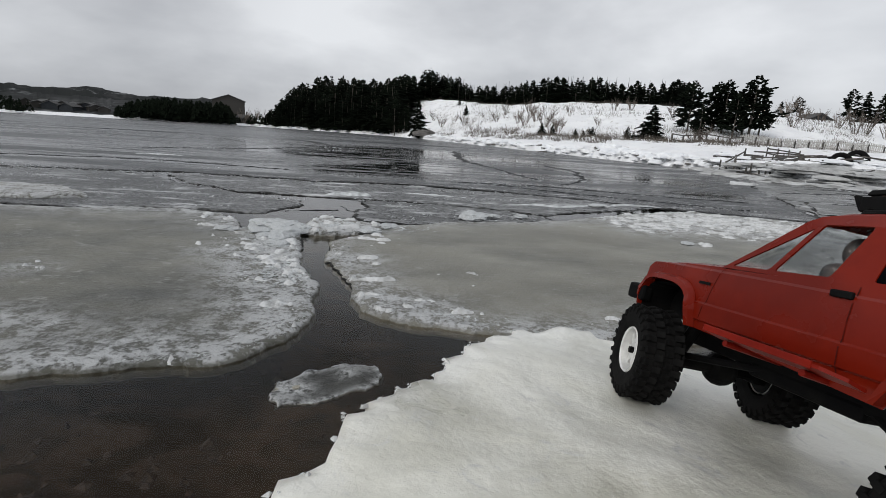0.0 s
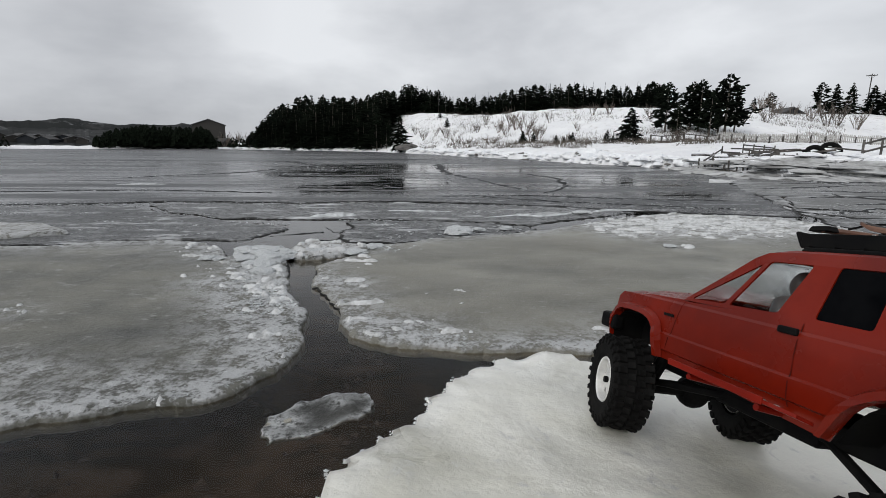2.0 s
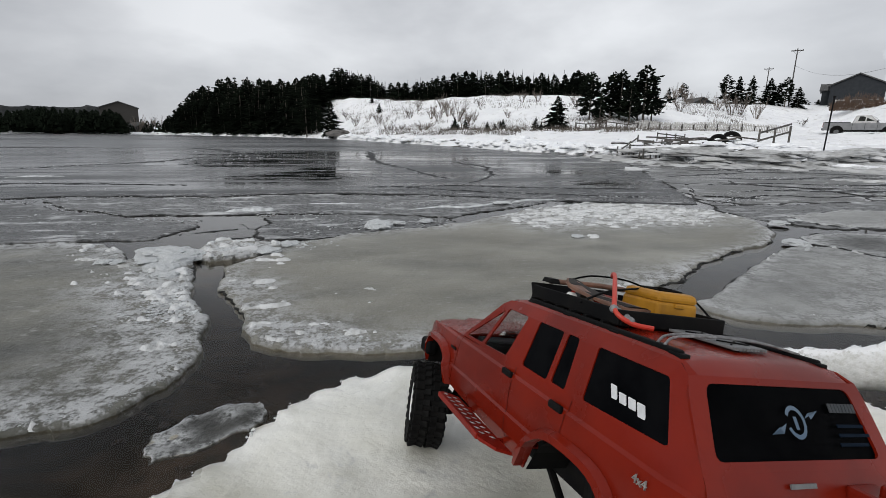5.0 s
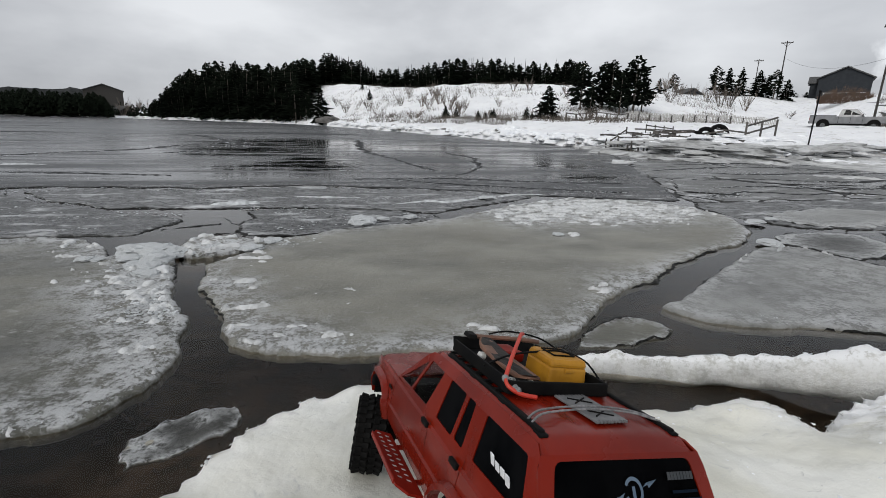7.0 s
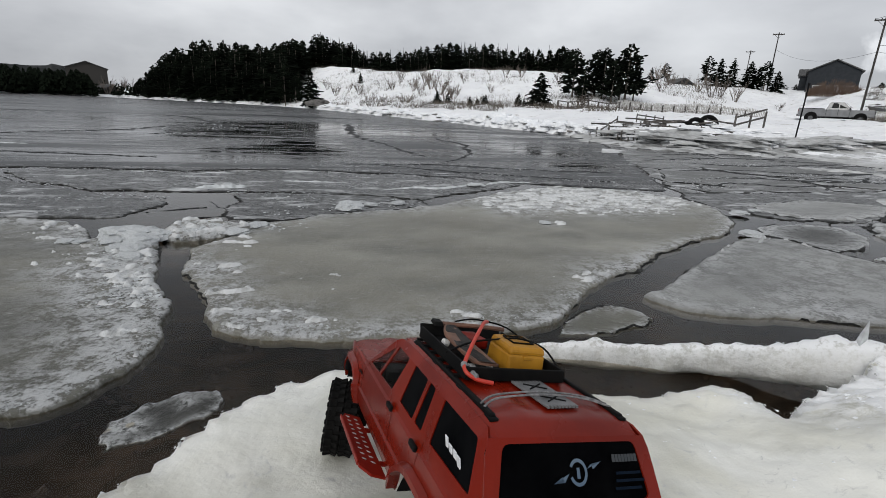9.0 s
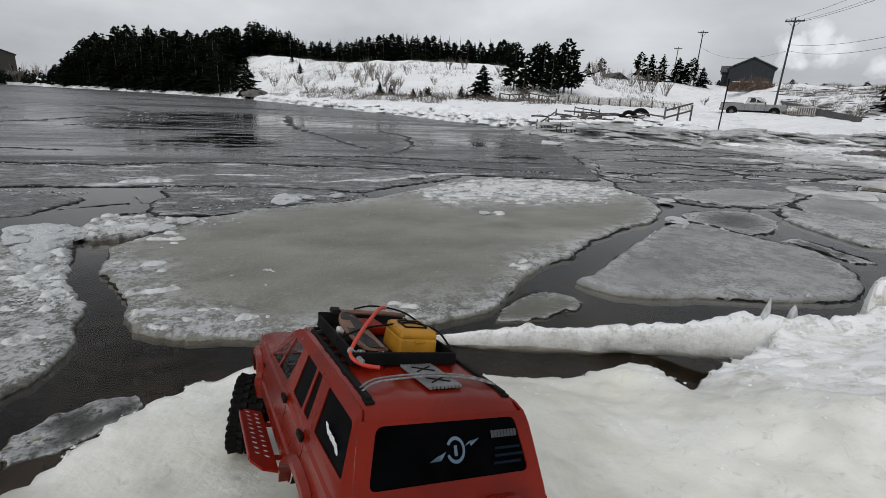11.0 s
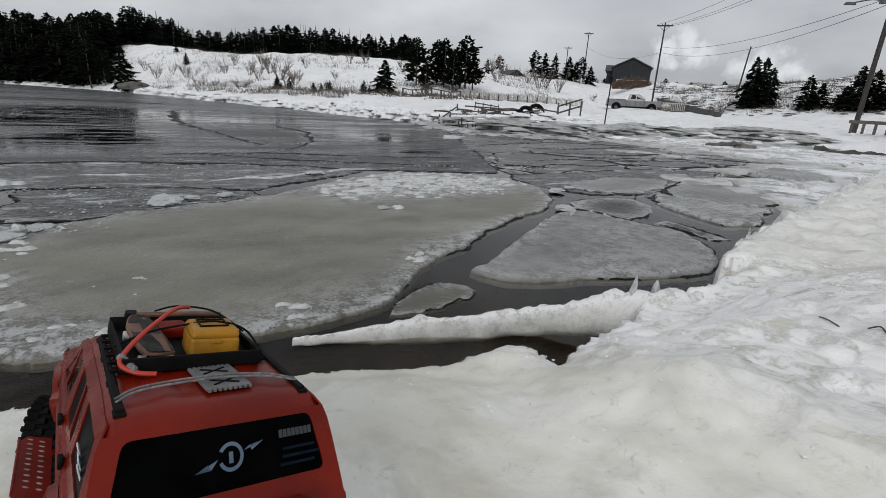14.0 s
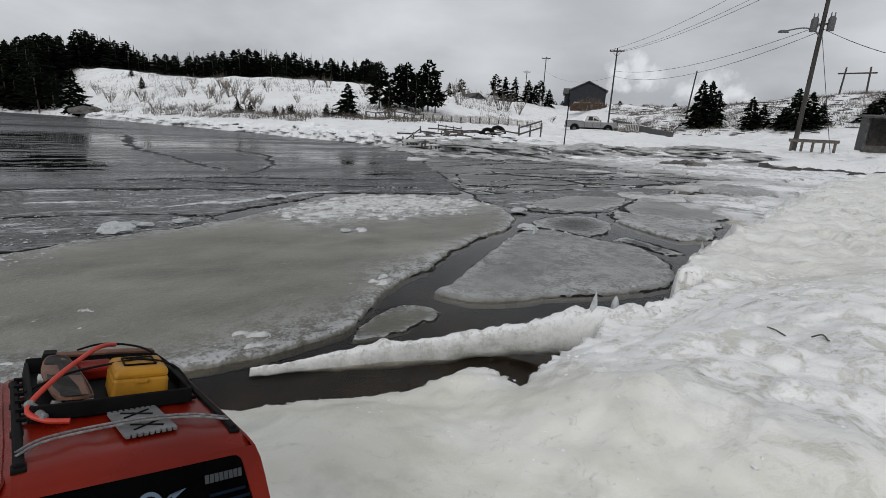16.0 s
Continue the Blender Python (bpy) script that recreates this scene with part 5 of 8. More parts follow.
for x, y, ok in zip(px, py, on_floe(px, py)):   # brash frozen into the ice behind the large floes
    if not ok and fractal(x * 0.45, y * 1.3, 0.9, 4, 41.0) > 0.12:
        seam_spots.append((x, y, 0.007, random.uniform(0.004, 0.016)))
for _ in range(7000):   # brash on the thin ice beyond the left floe
    x, y = random.uniform(-7, 1.2), random.uniform(4.5, 7.4)
    if fractal(x * 0.6, y * 1.2, 1.3, 4, 47.0) > 0.14 and (x < -1.6 or y > 5.6 or x > -0.7) and y > 4.5 + 0.25 * max(0.0, x):
        seam_spots.append((x, y, 0.009, random.uniform(0.004, 0.017)))
crumbs("brash_ice", seam_spots, M_CHUNK, "small pale ice fragments along the refrozen cracks", "crushed ice", 0.22)
# rough grey and white ice that joins the thin sheets to the snowy shore
F_AZ = [30, 36, 42, 47, 52, 57, 62, 68, 80]
F_R = [22, 19, 16, 14, 11.5, 9.5, 8.0, 7.5, 7.0]
azs = np.arange(30, 82, 0.14)
rs_ = np.geomspace(6.5, 46, 210)
na, nr = len(azs), len(rs_)
verts, crust_f = [], []
for r in rs_:
    for a in azs:
        x, y, _ = polar(a, r)
        rb = float(np.interp(a, F_AZ, F_R))
        cover = float(sm(rb - 1.5, rb + 11, r)) + 0.35 * float(sm(56, 70, a))
        n1 = fractal(x, y, 0.33, 5, 21.0)
        n2 = abs(fractal(x, y, 0.9, 4, 22.0))
        z = -0.07 + 0.10 * float(sm(-0.35, 0.25, n1 + 1.1 * cover - 0.55)) + 0.05 * n2 * min(1.0, cover + 0.2) + 0.08 * min(1.0, cover) * max(0, n1) + 0.02 * cover
        z -= 0.12 * float(sm(0.06, 0.0, abs(fractal(x, y, 0.55, 3, 31.0)))) * (1 - float(sm(rb + 8, rb + 16, r)))
        verts.append((x, y, z))
        crust_f.append(min(1.0, max(0.0, 0.78 * cover - 0.32 + 0.9 * n1 + 0.3 * float(sm(60, 72, a)))))
faces = [(j * na + i, j * na + i + 1, (j + 1) * na + i + 1, (j + 1) * na + i) for j in range(nr - 1) for i in range(na - 1)
         if max(verts[j * na + i][2], verts[j * na + i + 1][2], verts[(j + 1) * na + i][2]) > -0.03]
tagged(new("rough_ice", mesh_of("rough_ice", verts, faces, M_FIELD, True, crust_f)), "rough grey sea ice with snow patches at the shore", "sea ice", kind="structure")
# twigs and a stone on the shore ice
for pts in (((2.07, 0.47), (2.045, 0.44), (2.02, 0.40)), ((2.01, 0.335), (2.0, 0.31), (1.985, 0.292), (1.975, 0.285))):
    bm = bmesh.new()
    tube(bm, spline([(x, y, shelf_top(x, y) + 0.004 + 0.004 * (k % 2)) for k, (x, y) in enumerate(pts)], 12), 0.0022, 6)
    tagged(part("twig", bm, M_BARK, None), "thin dark twig frozen onto the shore ice", "twig", "twigs")
ob = new("shore_stone", lump_mesh("shore_stone", 71.0, M_REDSTONE, 0.7))
ob.matrix_world = pose(1.56, 0.97, 0.08, 0, 0, 30) @ Matrix.Diagonal((0.07, 0.05, 0.06, 1))
tagged(ob, "reddish brown stone under the broken ice edge", "stone")
# upright shards on the ridge
for x, y, z, h, lean in ((2.16, 1.20, 0.26, 0.085, 8), (2.27, 1.17, 0.28, 0.035, -14), (3.80, 3.35, 0.02, 0.085, 10)):
    bm = bmesh.new()
    low_ = [bm.verts.new((0.052 * math.cos(a) * (1 + 0.3 * math.sin(3 * a + x)), 0.022 * math.sin(a), -0.05)) for a in np.arange(7) * 2 * math.pi / 7]
    mid_ = [bm.verts.new((0.40 * v.co.x + 0.004 + 0.003 * math.sin(5 * k), 0.5 * v.co.y, h * (0.42 + 0.10 * math.sin(2.3 * k)))) for k, v in enumerate(low_)]
    peak_ = bm.verts.new((0.008, 0.0, h))
    for k in range(7):
        bm.faces.new((low_[k], low_[(k + 1) % 7], mid_[(k + 1) % 7], mid_[k]))
        bm.faces.new((mid_[k], mid_[(k + 1) % 7], peak_))
    bm.faces.new(low_[::-1])
    ob = part("ice_shard", bm, M_CHUNK, None)
    ob.matrix_world = pose(x, y, z, 0, lean, 20)
    tagged(ob, "thin upright shard of broken ice", "ice shard", "ice shards")


# ---- trees and shrubs ----
def conifer(name, seed, limbs=120, spread=0.20, sparse=0.0, bare=0.06, subs=4, pine=False):
    """A conifer one metre tall: trunk, and an uneven crown of many drooping sprays."""
    rng = random.Random(seed)
    t = new(name)
    bm = bmesh.new()
    lean = rng.uniform(-0.02, 0.02)
    rod(bm, (0, 0, -0.06), (lean, 0, 0.55), 0.017, 0.010, 7)
    rod(bm, (lean, 0, 0.55), (0, 0.003, 0.985), 0.010, 0.002, 7)
    part("trunk", bm, M_BARK, t)
    verts, faces = [], []

    def spray(a, b, w, th):
        d = b - a
        side = Vector((-d.y, d.x, 0)).normalized() * w
        mid = a.lerp(b, 0.6)
        k = len(verts)
        verts.extend([a, mid + side, mid - side, b, mid + Vector((0, 0, th)), mid - Vector((0, 0, th * 1.6))])
        faces.extend([(k, k + 1, k + 4), (k, k + 4, k + 2), (k + 1, k + 3, k + 4), (k + 4, k + 3, k + 2), (k, k + 5, k + 1), (k, k + 2, k + 5), (k + 1, k + 5, k + 3), (k + 5, k + 2, k + 3)])

    for i in range(limbs):
        u = (i + rng.random()) / limbs
        z = bare + (0.97 - bare) * u
        a = 2.39996 * i + rng.uniform(-0.5, 0.5)
        lobe = noise.fractal(Vector((1.3 * math.cos(a), 1.3 * math.sin(a), 5.0 * z + 7.7 * seed)), 1.0, 2.0, 3)
        if rng.random() < sparse + (0.5 if lobe < -0.25 else 0.0):
            continue
        shape = math.sin(math.pi * min(1.0, 0.30 + 0.70 * u)) ** 0.8 if pine else (1 - u) ** 0.8
        r = 1.5 * spread * shape * rng.uniform(0.55, 1.1) * (1 + 0.55 * lobe) + 0.014
        base = Vector((0, 0, z - 0.02))
        rise = rng.uniform(-0.15, 0.35) if pine else rng.uniform(-0.5, 0.02)
        tip = Vector((r * math.cos(a), r * math.sin(a), z + r * rise))
        start = base.lerp(tip, 0.45) if pine else base
        spray(start, tip, 0.24 * r + 0.008, 0.020)
        for _ in range(subs):
            f = rng.uniform(0.45 if pine else 0.25, 1.0)
            p = base.lerp(tip, f)
            b = a + rng.choice((-1, 1)) * rng.uniform(0.3, 1.2)
            ln = (r * rng.uniform(0.22, 0.5) + 0.008) * (1.2 if pine else 1.0)
            spray(p, p + Vector((ln * math.cos(b), ln * math.sin(b), ln * rng.uniform(-0.8, 0.4 if pine else 0.1))), 0.28 * ln + 0.005, 0.012)
    spray(Vector((0, 0, 0.92)), Vector((0, 0, 1.0)), 0.006, 0.004)
    part("crown", mesh_of("crown", verts, faces, M_NEEDLE), M_NEEDLE, t)
    return t


MODELS = [conifer("spruce_tree", 1), conifer("spruce_tree", 2, 105, 0.17, 0.08), conifer("spruce_tree", 3, 130, 0.22, 0.12), conifer("pine_tree", 4, 110, 0.125, 0.16, 0.2, 5, True), conifer("pine_tree", 5, 130, 0.13, 0.10, 0.10, 5, True)]
FAR_MODEL = conifer("tmp_spruce", 9, 55, 0.22, 0.0, 0.03, 1)
FAR_CROWN = FAR_MODEL.children[1].data
for o in (*FAR_MODEL.children, FAR_MODEL):
    bpy.data.objects.remove(o)
for k, m in enumerate(MODELS):
    tagged(m, "dark green spruce standing in snow" if k < 3 else "dark green pine with an uneven crown in snow", "spruce tree" if k < 3 else "pine tree", "spruces")
placed = [0] * len(MODELS)


def plant(az, r, top_el, kind=None, label="", group="", wide=1.0):
    """A spruce at a bearing and distance whose tip reaches that elevation."""
    base = on_land(az, r)
    h = max(0.7, EYE + r * math.tan(radians(top_el)) - base.z)
    k = random.randrange(3) if kind is None else kind
    m = Matrix.Translation(base) @ pose(0, 0, 0, 0, 0, random.uniform(0, 360)) @ Matrix.Diagonal((h * wide, h * wide, h, 1))
    if placed[k] == 0:
        ob = MODELS[k]
        ob.matrix_basis = m
    else:
        ob = copy_thing(MODELS[k], Matrix())
        ob.matrix_basis = m
    placed[k] += 1
    if label:
        ob["label"] = label
    if group:
        ob["group"] = group
    return ob


# small spruces that stand alone on the snowy slope
for az, base_el, top_el in ((10.4, 0.21, 1.6), (14.2, 0.17, 1.10), (15.9, 0.30, 1.72), (1.7, 2.1, 3.35), (19.6, 0.62, 2.0)):
    r0, r1 = float(np.interp(az, AZ, FOOT_R)), float(np.interp(az, AZ, CREST_R))
    r = next((v for v in np.linspace(r0, r1, 60) if on_land(az, v).z >= EYE + v * math.tan(radians(base_el))), r1)
    plant(az, float(r), top_el, None, "small dark spruce standing alone on the snowy slope", "spruces on the slope", 1.25)

far_v, far_f = [], []


def far_tree(az, r, top_el, wide):
    """Adds a distant spruce to the joined far woods."""
    base = on_land(az, r)
    h = max(0.7, EYE + r * math.tan(radians(top_el)) - base.z)
    src = FAR_CROWN
    m = Matrix.Translation(base) @ pose(0, 0, 0, 0, 0, random.uniform(0, 360)) @ Matrix.Diagonal((h * wide, h * wide, h, 1))
    n = len(far_v)
    far_v.extend([m @ v.co for v in src.vertices])
    far_f.extend([tuple(n + j for j in p.vertices) for p in src.polygons])


random.seed(21)
EL_AZ = [-20.6, -19.2, -16.8, -14.6, -11.4, -8.4, -5.9, -4.0, -2.4, 0.1, 2.2, 5.5, 10.2, 16.2, 21.2, 24.2]
EL_TOP = [1.1, 2.4, 4.6, 5.5, 5.5, 5.4, 6.1, 6.6, 6.95, 6.5, 5.6, 5.8, 6.7, 6.9, 6.7, 6.8]
for row, (lo, hi, n) in enumerate(((2.5, 6, 24), (7, 14, 30), (15, 24, 34), (25, 40, 30))):
    for k in range(n):
        az = -20.4 + (14.2, 14.4, 15, 16)[row] * (k + random.uniform(0, 0.9)) / n
        r = float(np.interp(az, AZ, SHORE)) + random.uniform(lo, hi)
        f = (0.62, 0.82, 0.97, 0.98)[row]
        plant(az, r, float(np.interp(az, EL_AZ, EL_TOP)) * random.uniform(f - 0.2, f + 0.08), kind=random.choice((0, 1, 2, 4) if row < 2 else (0, 1, 2)), label="dark conifer in a dense wood at the water's edge", group="shore wood", wide=random.uniform(1.1, 1.7))
for row, n in enumerate((64, 64, 40)):
    for k in range(n):
        az = -7.5 + 32.5 * (k + random.uniform(0, 0.9)) / n
        r = float(np.interp(az, AZ, CREST_R)) + 3 + 7 * row + random.uniform(0, 5)
        el, wd = float(np.interp(az, EL_AZ, EL_TOP)) * random.uniform(0.90, 1.04), random.uniform(1.2, 1.8)
        if row == 0:
            plant(az, r, el, label="dark conifer in the belt behind the snowy crest", group="crest wood", wide=wd)
        else:
            far_tree(az, r, el, wd)
for az, r, top, kind, wide in ((-5.9, 92, 3.4, 3, 0.9), (-5.3, 88, 2.8, 3, 0.9), (-4.9, 90, 3.2, 1, 0.8), (-6.4, 90, 3.8, 3, 1.0), (-3.7, 78, 3.6, 0, 1.0), (0.9, 98, 4.0, 0, 1.2), (21.9, 51, 4.3, 2, 1.3), (25.3, 60, 6.8, 4, 1.05), (23.3, 94, 6.7, 0, 1.2), (24.3, 95, 6.6, 2, 1.1), (26.4, 58, 4.6, 1, 1.1), (27.6, 61, 6.7, 4, 1.1), (28.4, 60, 6.9, 4, 1.0),
                         (29.4, 58, 5.6, 3, 1.0), (30.2, 62, 6.7, 3, 1.1), (30.8, 60, 7.3, 3, 1.15), (31.6, 63, 5.4, 3, 1.1), (33.0, 88, 4.9, 1, 1.2), (34.3, 90, 5.3, 3, 1.2), (20.2, 52, 1.4, 0, 1.2), (19.4, 53, 1.6, 0, 1.1),
                         (15.6, 54, 1.5, 0, 1.2), (14.1, 54, 1.4, 0, 1.2), (10.4, 56, 1.9, 2, 1.1), (11.6, 57, 1.7, 0, 1.2), (15.0, 54, 1.0, 0, 1.2),
                         (38.1, 100, 6.0, 3, 1.0), (39.2, 101, 5.8, 2, 0.9), (40.3, 100, 5.8, 1, 1.1), (41.8, 102, 5.5, 2, 1.1), (42.5, 103, 5.0, 1, 1.1), (43.1, 101, 5.5, 3, 1.1), (44.1, 104, 4.6, 2, 1.1),
                         (59.5, 63, 5.9, 2, 0.85), (60.3, 64, 5.8, 0, 0.95), (61.0, 63, 4.9, 2, 0.95), (64.0, 60, 4.3, 2, 1.1), (65.0, 60, 3.6, 2, 1.3), (67.5, 58, 5.1, 2, 1.05), (68.6, 58, 4.8, 0, 1.1), (69.5, 59, 3.8, 2, 1.3), (66.7, 59, 3.4, 2, 1.4),
                         (72.9, 60, 4.0, 2, 1.6), (73.7, 60, 4.8, 2, 1.4), (74.9, 61, 5.4, 2, 1.3), (44.9, 128, 3.1, 2, 1.8), (45.6, 130, 3.4, 2, 1.7), (51.6, 118, 3.6, 2, 1.6), (52.7, 120, 3.3, 2, 1.8), (54.0, 118, 3.3, 2, 1.8), (55.3, 116, 3.2, 2, 1.9), (57, 110, 3.5, 2, 1.8)):
    plant(az, r, top, kind, "", "single spruces", wide * 1.15)


def shrub(name, seed, n=16):
    """A leafless shrub one metre tall."""
    rng = random.Random(seed)
    bm = bmesh.new()

    def grow(p, d, ln, r, depth):
        q = p + d * ln
        rod(bm, p, q, r, r * 0.55, 3)
        if depth:
            for _ in range(3):
                nd = (d + Vector((rng.uniform(-0.6, 0.6), rng.uniform(-0.6, 0.6), rng.uniform(-0.1, 0.5)))).normalized()
                grow(p.lerp(q, rng.uniform(0.5, 1.0)), nd, ln * rng.uniform(0.5, 0.75), r * 0.6, depth - 1)

    for k in range(n):
        a = rng.uniform(0, 6.28)
        grow(Vector((0.06 * math.cos(a), 0.06 * math.sin(a), -0.05)), Vector((0.45 * math.cos(a), 0.45 * math.sin(a), 1)).normalized(), rng.uniform(0.3, 0.48), 0.011, 2)
    return part(name, bm, M_TWIG, None)


SHRUBS = [shrub("bare_shrub", 1), shrub("bare_shrub", 2, 11)]
used = [0, 0]
for az, r, h, wide in ((-1.0, 86, 2.6, 1), (0.3, 84, 2.4, 1), (7.6, 74, 3.0, 0.8), (8.4, 70, 2.4, 1), (9.6, 72, 3.6, 0.9), (10.6, 66, 3.6, 1.0), (11.3, 60, 3.0, 1.2), (12.2, 62, 2.6, 1.1), (5.2, 78, 2.2, 0.9), (17.9, 76, 2.4, 0.9),
                       (19.6, 78, 2.4, 0.9), (26.2, 45, 2.0, 1.5), (33.4, 82, 3.4, 1.1), (35.0, 84, 3.2, 1.1), (36.2, 85, 2.2, 0.9), (38.9, 78, 4.2, 0.9), (41.0, 80, 3.2, 0.9), (2.8, 66, 1.6, 1.6), (4.0, 64, 1.3, 1.8), (6.8, 57, 1.4, 2.2),
                       (23.8, 70, 2.2, 1.0), (32.2, 70, 2.2, 1.1), (16.4, 66, 1.6, 0.9), (-22.6, 165, 5.5, 1.0), (-21.7, 165, 6, 1.0), (-25.3, 200, 9.0, 0.8), (-20.6, 150, 5.2, 1.0), (-9.0, 122, 10.5, 0.5), (-12.6, 134, 12.0, 0.5), (-7.9, 120, 10.0, 0.5), (-13.4, 136, 12.2, 0.45),
                       (-1.9, 92, 2.4, 1.0), (1.6, 80, 2.8, 0.9), (6.2, 84, 2.6, 0.8), (13.3, 74, 2.2, 0.9), (9.0, 76, 3.4, 0.7), (24.9, 66, 2.6, 0.9), (34.2, 74, 2.6, 1.0), (37.6, 80, 3.0, 0.8), (39.6, 82, 3.8, 0.8), (44.7, 84, 1.6, 1.2), (53.8, 70, 1.2, 1.4)):
    k = int(az * 10) % 2
    m = Matrix.Translation(on_land(az, r)) @ pose(0, 0, 0, 0, 0, (az * 97) % 360) @ Matrix.Diagonal((h * wide, h * wide, h, 1))
    ob = SHRUBS[k] if used[k] == 0 else copy_thing(SHRUBS[k], Matrix())
    ob.matrix_basis = m
    used[k] += 1
    tagged(ob, "leafless grey-brown shrub in the snow", "shrub", "bare shrubs")

# dry stems and grass on the snowy slope
random.seed(8)
verts, faces = [], []
for k in range(20000):
    if k < 8000:
        az = random.uniform(-5, 40)
        fr_, cr_ = float(np.interp(az, AZ, FOOT_R)), float(np.interp(az, AZ, CREST_R))
        r = fr_ - 8 + (cr_ - fr_ + 8) * random.random() ** 1.4
    else:
        az = random.uniform(51, 77)
        r = random.uniform(58, 86)
    p = on_land(az, r)
    if k < 8000 and fractal(p.x, p.y, 0.09, 3, 12.0) < -0.02:
        continue
    if k >= 8000 and fractal(az * 0.35 - r * 0.05, r * 0.28, 1.0, 4, 3.0) < 0.0:
        continue
    h = random.uniform(0.2, 0.75) * (0.85 if k >= 8000 else 1)
    for _ in range(3):
        q = p + Vector((random.uniform(-0.4, 0.4), random.uniform(-0.4, 0.4), -0.05))
        tip = q + Vector((random.uniform(-0.3, 0.3), random.uniform(-0.3, 0.3), h * random.uniform(0.6, 1.1)))
        n = len(verts)
        w = random.uniform(0.012, 0.028)
        verts += [q + Vector((w, 0, 0)), q + Vector((-w * 0.5, w * 0.8, 0)), q + Vector((-w * 0.5, -w * 0.8, 0)), tip]
        faces += [(n, n + 1, n + 3), (n + 1, n + 2, n + 3), (n + 2, n, n + 3)]
tagged(new("dry_grass", mesh_of("dry_grass", verts, faces, M_STRAW)), "dry brown stems poking through the snow", "dry grass", kind="stuff")


# ---- shore ice, boulders ----
def scatter(name, spots, seed, mat, label, category):
    """Many uneven lumps in one mesh."""
    bases = [lump_mesh("tmp_lump", seed + k, mat, 0.7, 2) for k in range(4)]
    vv, ff = [], []
    for i, (p, s, yaw) in enumerate(spots):
        me = bases[i % 4]
        rot = pose(0, 0, 0, 0, 0, yaw)
        n = len(vv)
        vv += [p + rot @ Vector((v.co.x * s[0], v.co.y * s[1], v.co.z * s[2])) for v in me.vertices]
        ff += [tuple(n + j for j in f.vertices) for f in me.polygons]
    return tagged(new(name, mesh_of(name, vv, ff, mat)), label, category, kind="stuff")


random.seed(31)
spots = []
for k in range(1500):
    az = random.uniform(-22, 66)
    r = float(np.interp(az, AZ, SHORE)) + random.uniform(-0.6, 2.2) + max(0, random.gauss(0, 1.5))
    if (az > 40 or az < -2) and random.random() < 0.75:
        continue
    s = random.uniform(0.08, 0.34) * (1 + 0.006 * r) * (0.36 if az > 27 else 0.85)
    spots.append((on_land(az, r) + Vector((0, 0, 0.03)), (s * random.uniform(1, 1.7), s, s * random.uniform(0.6, 1.0)), random.uniform(0, 360)))
for k in range(150):
    az = random.uniform(40, 80)
    r = random.uniform(20, 38)
    p = on_land(az, r)
    p.z = max(p.z, 0.06)
    s = random.uniform(0.06, 0.22)
    spots.append((p, (s * random.uniform(1, 2.2), s, s * random.uniform(0.3, 0.7)), random.uniform(0, 360)))
scatter("shore_ice", spots, 2.0, M_SNOW, "tumbled snow-covered ice blocks along the shore", "shore ice")
spots = []
for k in range(330):
    az = random.uniform(51, 78) if k < 250 else random.uniform(-3, 28)
    r = random.uniform(56, 80) if k < 250 else float(np.interp(az, AZ, SHORE)) + random.uniform(0.5, 5)
    s = random.uniform(0.06, 0.26) if k < 250 else random.uniform(0.1, 0.3)
    spots.append((on_land(az, r), (s * random.uniform(1, 2.4), s, s * 0.6), random.uniform(0, 360)))
streaks = []
for k in range(620):
    az, r = random.uniform(51, 79), random.uniform(57, 82)
    s = random.uniform(0.06, 0.21)
    streaks.append((on_land(az, r) + Vector((0, 0, -0.04)), (s * random.uniform(2.5, 7), s * 0.8, s * 0.5), random.uniform(-58, -20)))
scatter("bare_earth", streaks, 6.0, M_DIRT, "streaks of bare frozen earth on the snowy bank", "bare earth")
scatter("bank_stones", spots, 5.0, M_STONE, "dark stones breaking through the snow on the bank", "stones")
verts, faces = [], []
for k in range(64):   # dark strip of bare frozen shingle
    az = 66 + 14 * k / 63
    for j in range(7):
        x, y, _ = polar(az, 22.5 + 2.2 * (j - 3) / 3 * min(1.0, 0.15 + k / 25) + 0.03 * (az - 66))
        verts.append((x, y, -0.02 + 0.12 * (1 - ((j - 3) / 3) ** 2) + 0.22 * fractal(x, y, 1.1, 4, 3.0)))
    if k:
        faces += [(7 * k - 7 + j, 7 * k - 6 + j, 7 * k + 1 + j, 7 * k + j) for j in range(6)]
tagged(new("shingle_strip", mesh_of("shingle_strip", verts, faces, M_DIRT, True)), "dark bare shingle breaking through the shore snow", "shingle", kind="structure")
spots = []
random.seed(90)
for k in range(70):
    az, r = random.uniform(28.5, 44), random.uniform(19.6, 30)
    s = random.uniform(0.12, 0.42)
    spots.append((on_land(az, r) + Vector((0, 0, random.uniform(0.0, 0.22))), (s * random.uniform(1, 2), s, s * 0.45), random.uniform(0, 360)))
scatter("snow_heaps", spots, 9.0, M_SNOW, "small snow heaps lying between the landing timbers", "snow heaps")
spots = []
random.seed(97)
for k in range(420):   # grey undercut blocks where the shore ice breaks off
    az = random.uniform(27.5, 66)
    r = float(np.interp(az, AZ, SHORE)) + random.uniform(-0.9, 2.0)
    s = random.uniform(0.10, 0.34)
    p = on_land(az, r)
    p.z = max(p.z, 0.0) + 0.02
    spots.append((p, (s * random.uniform(1.4, 4.0), s, s * random.uniform(0.3, 0.55)), -az + random.gauss(0, 25)))
scatter("broken_shore_ice", spots, 12.0, M_SLABGREY, "grey broken ice blocks along the snowy shore", "shore ice")
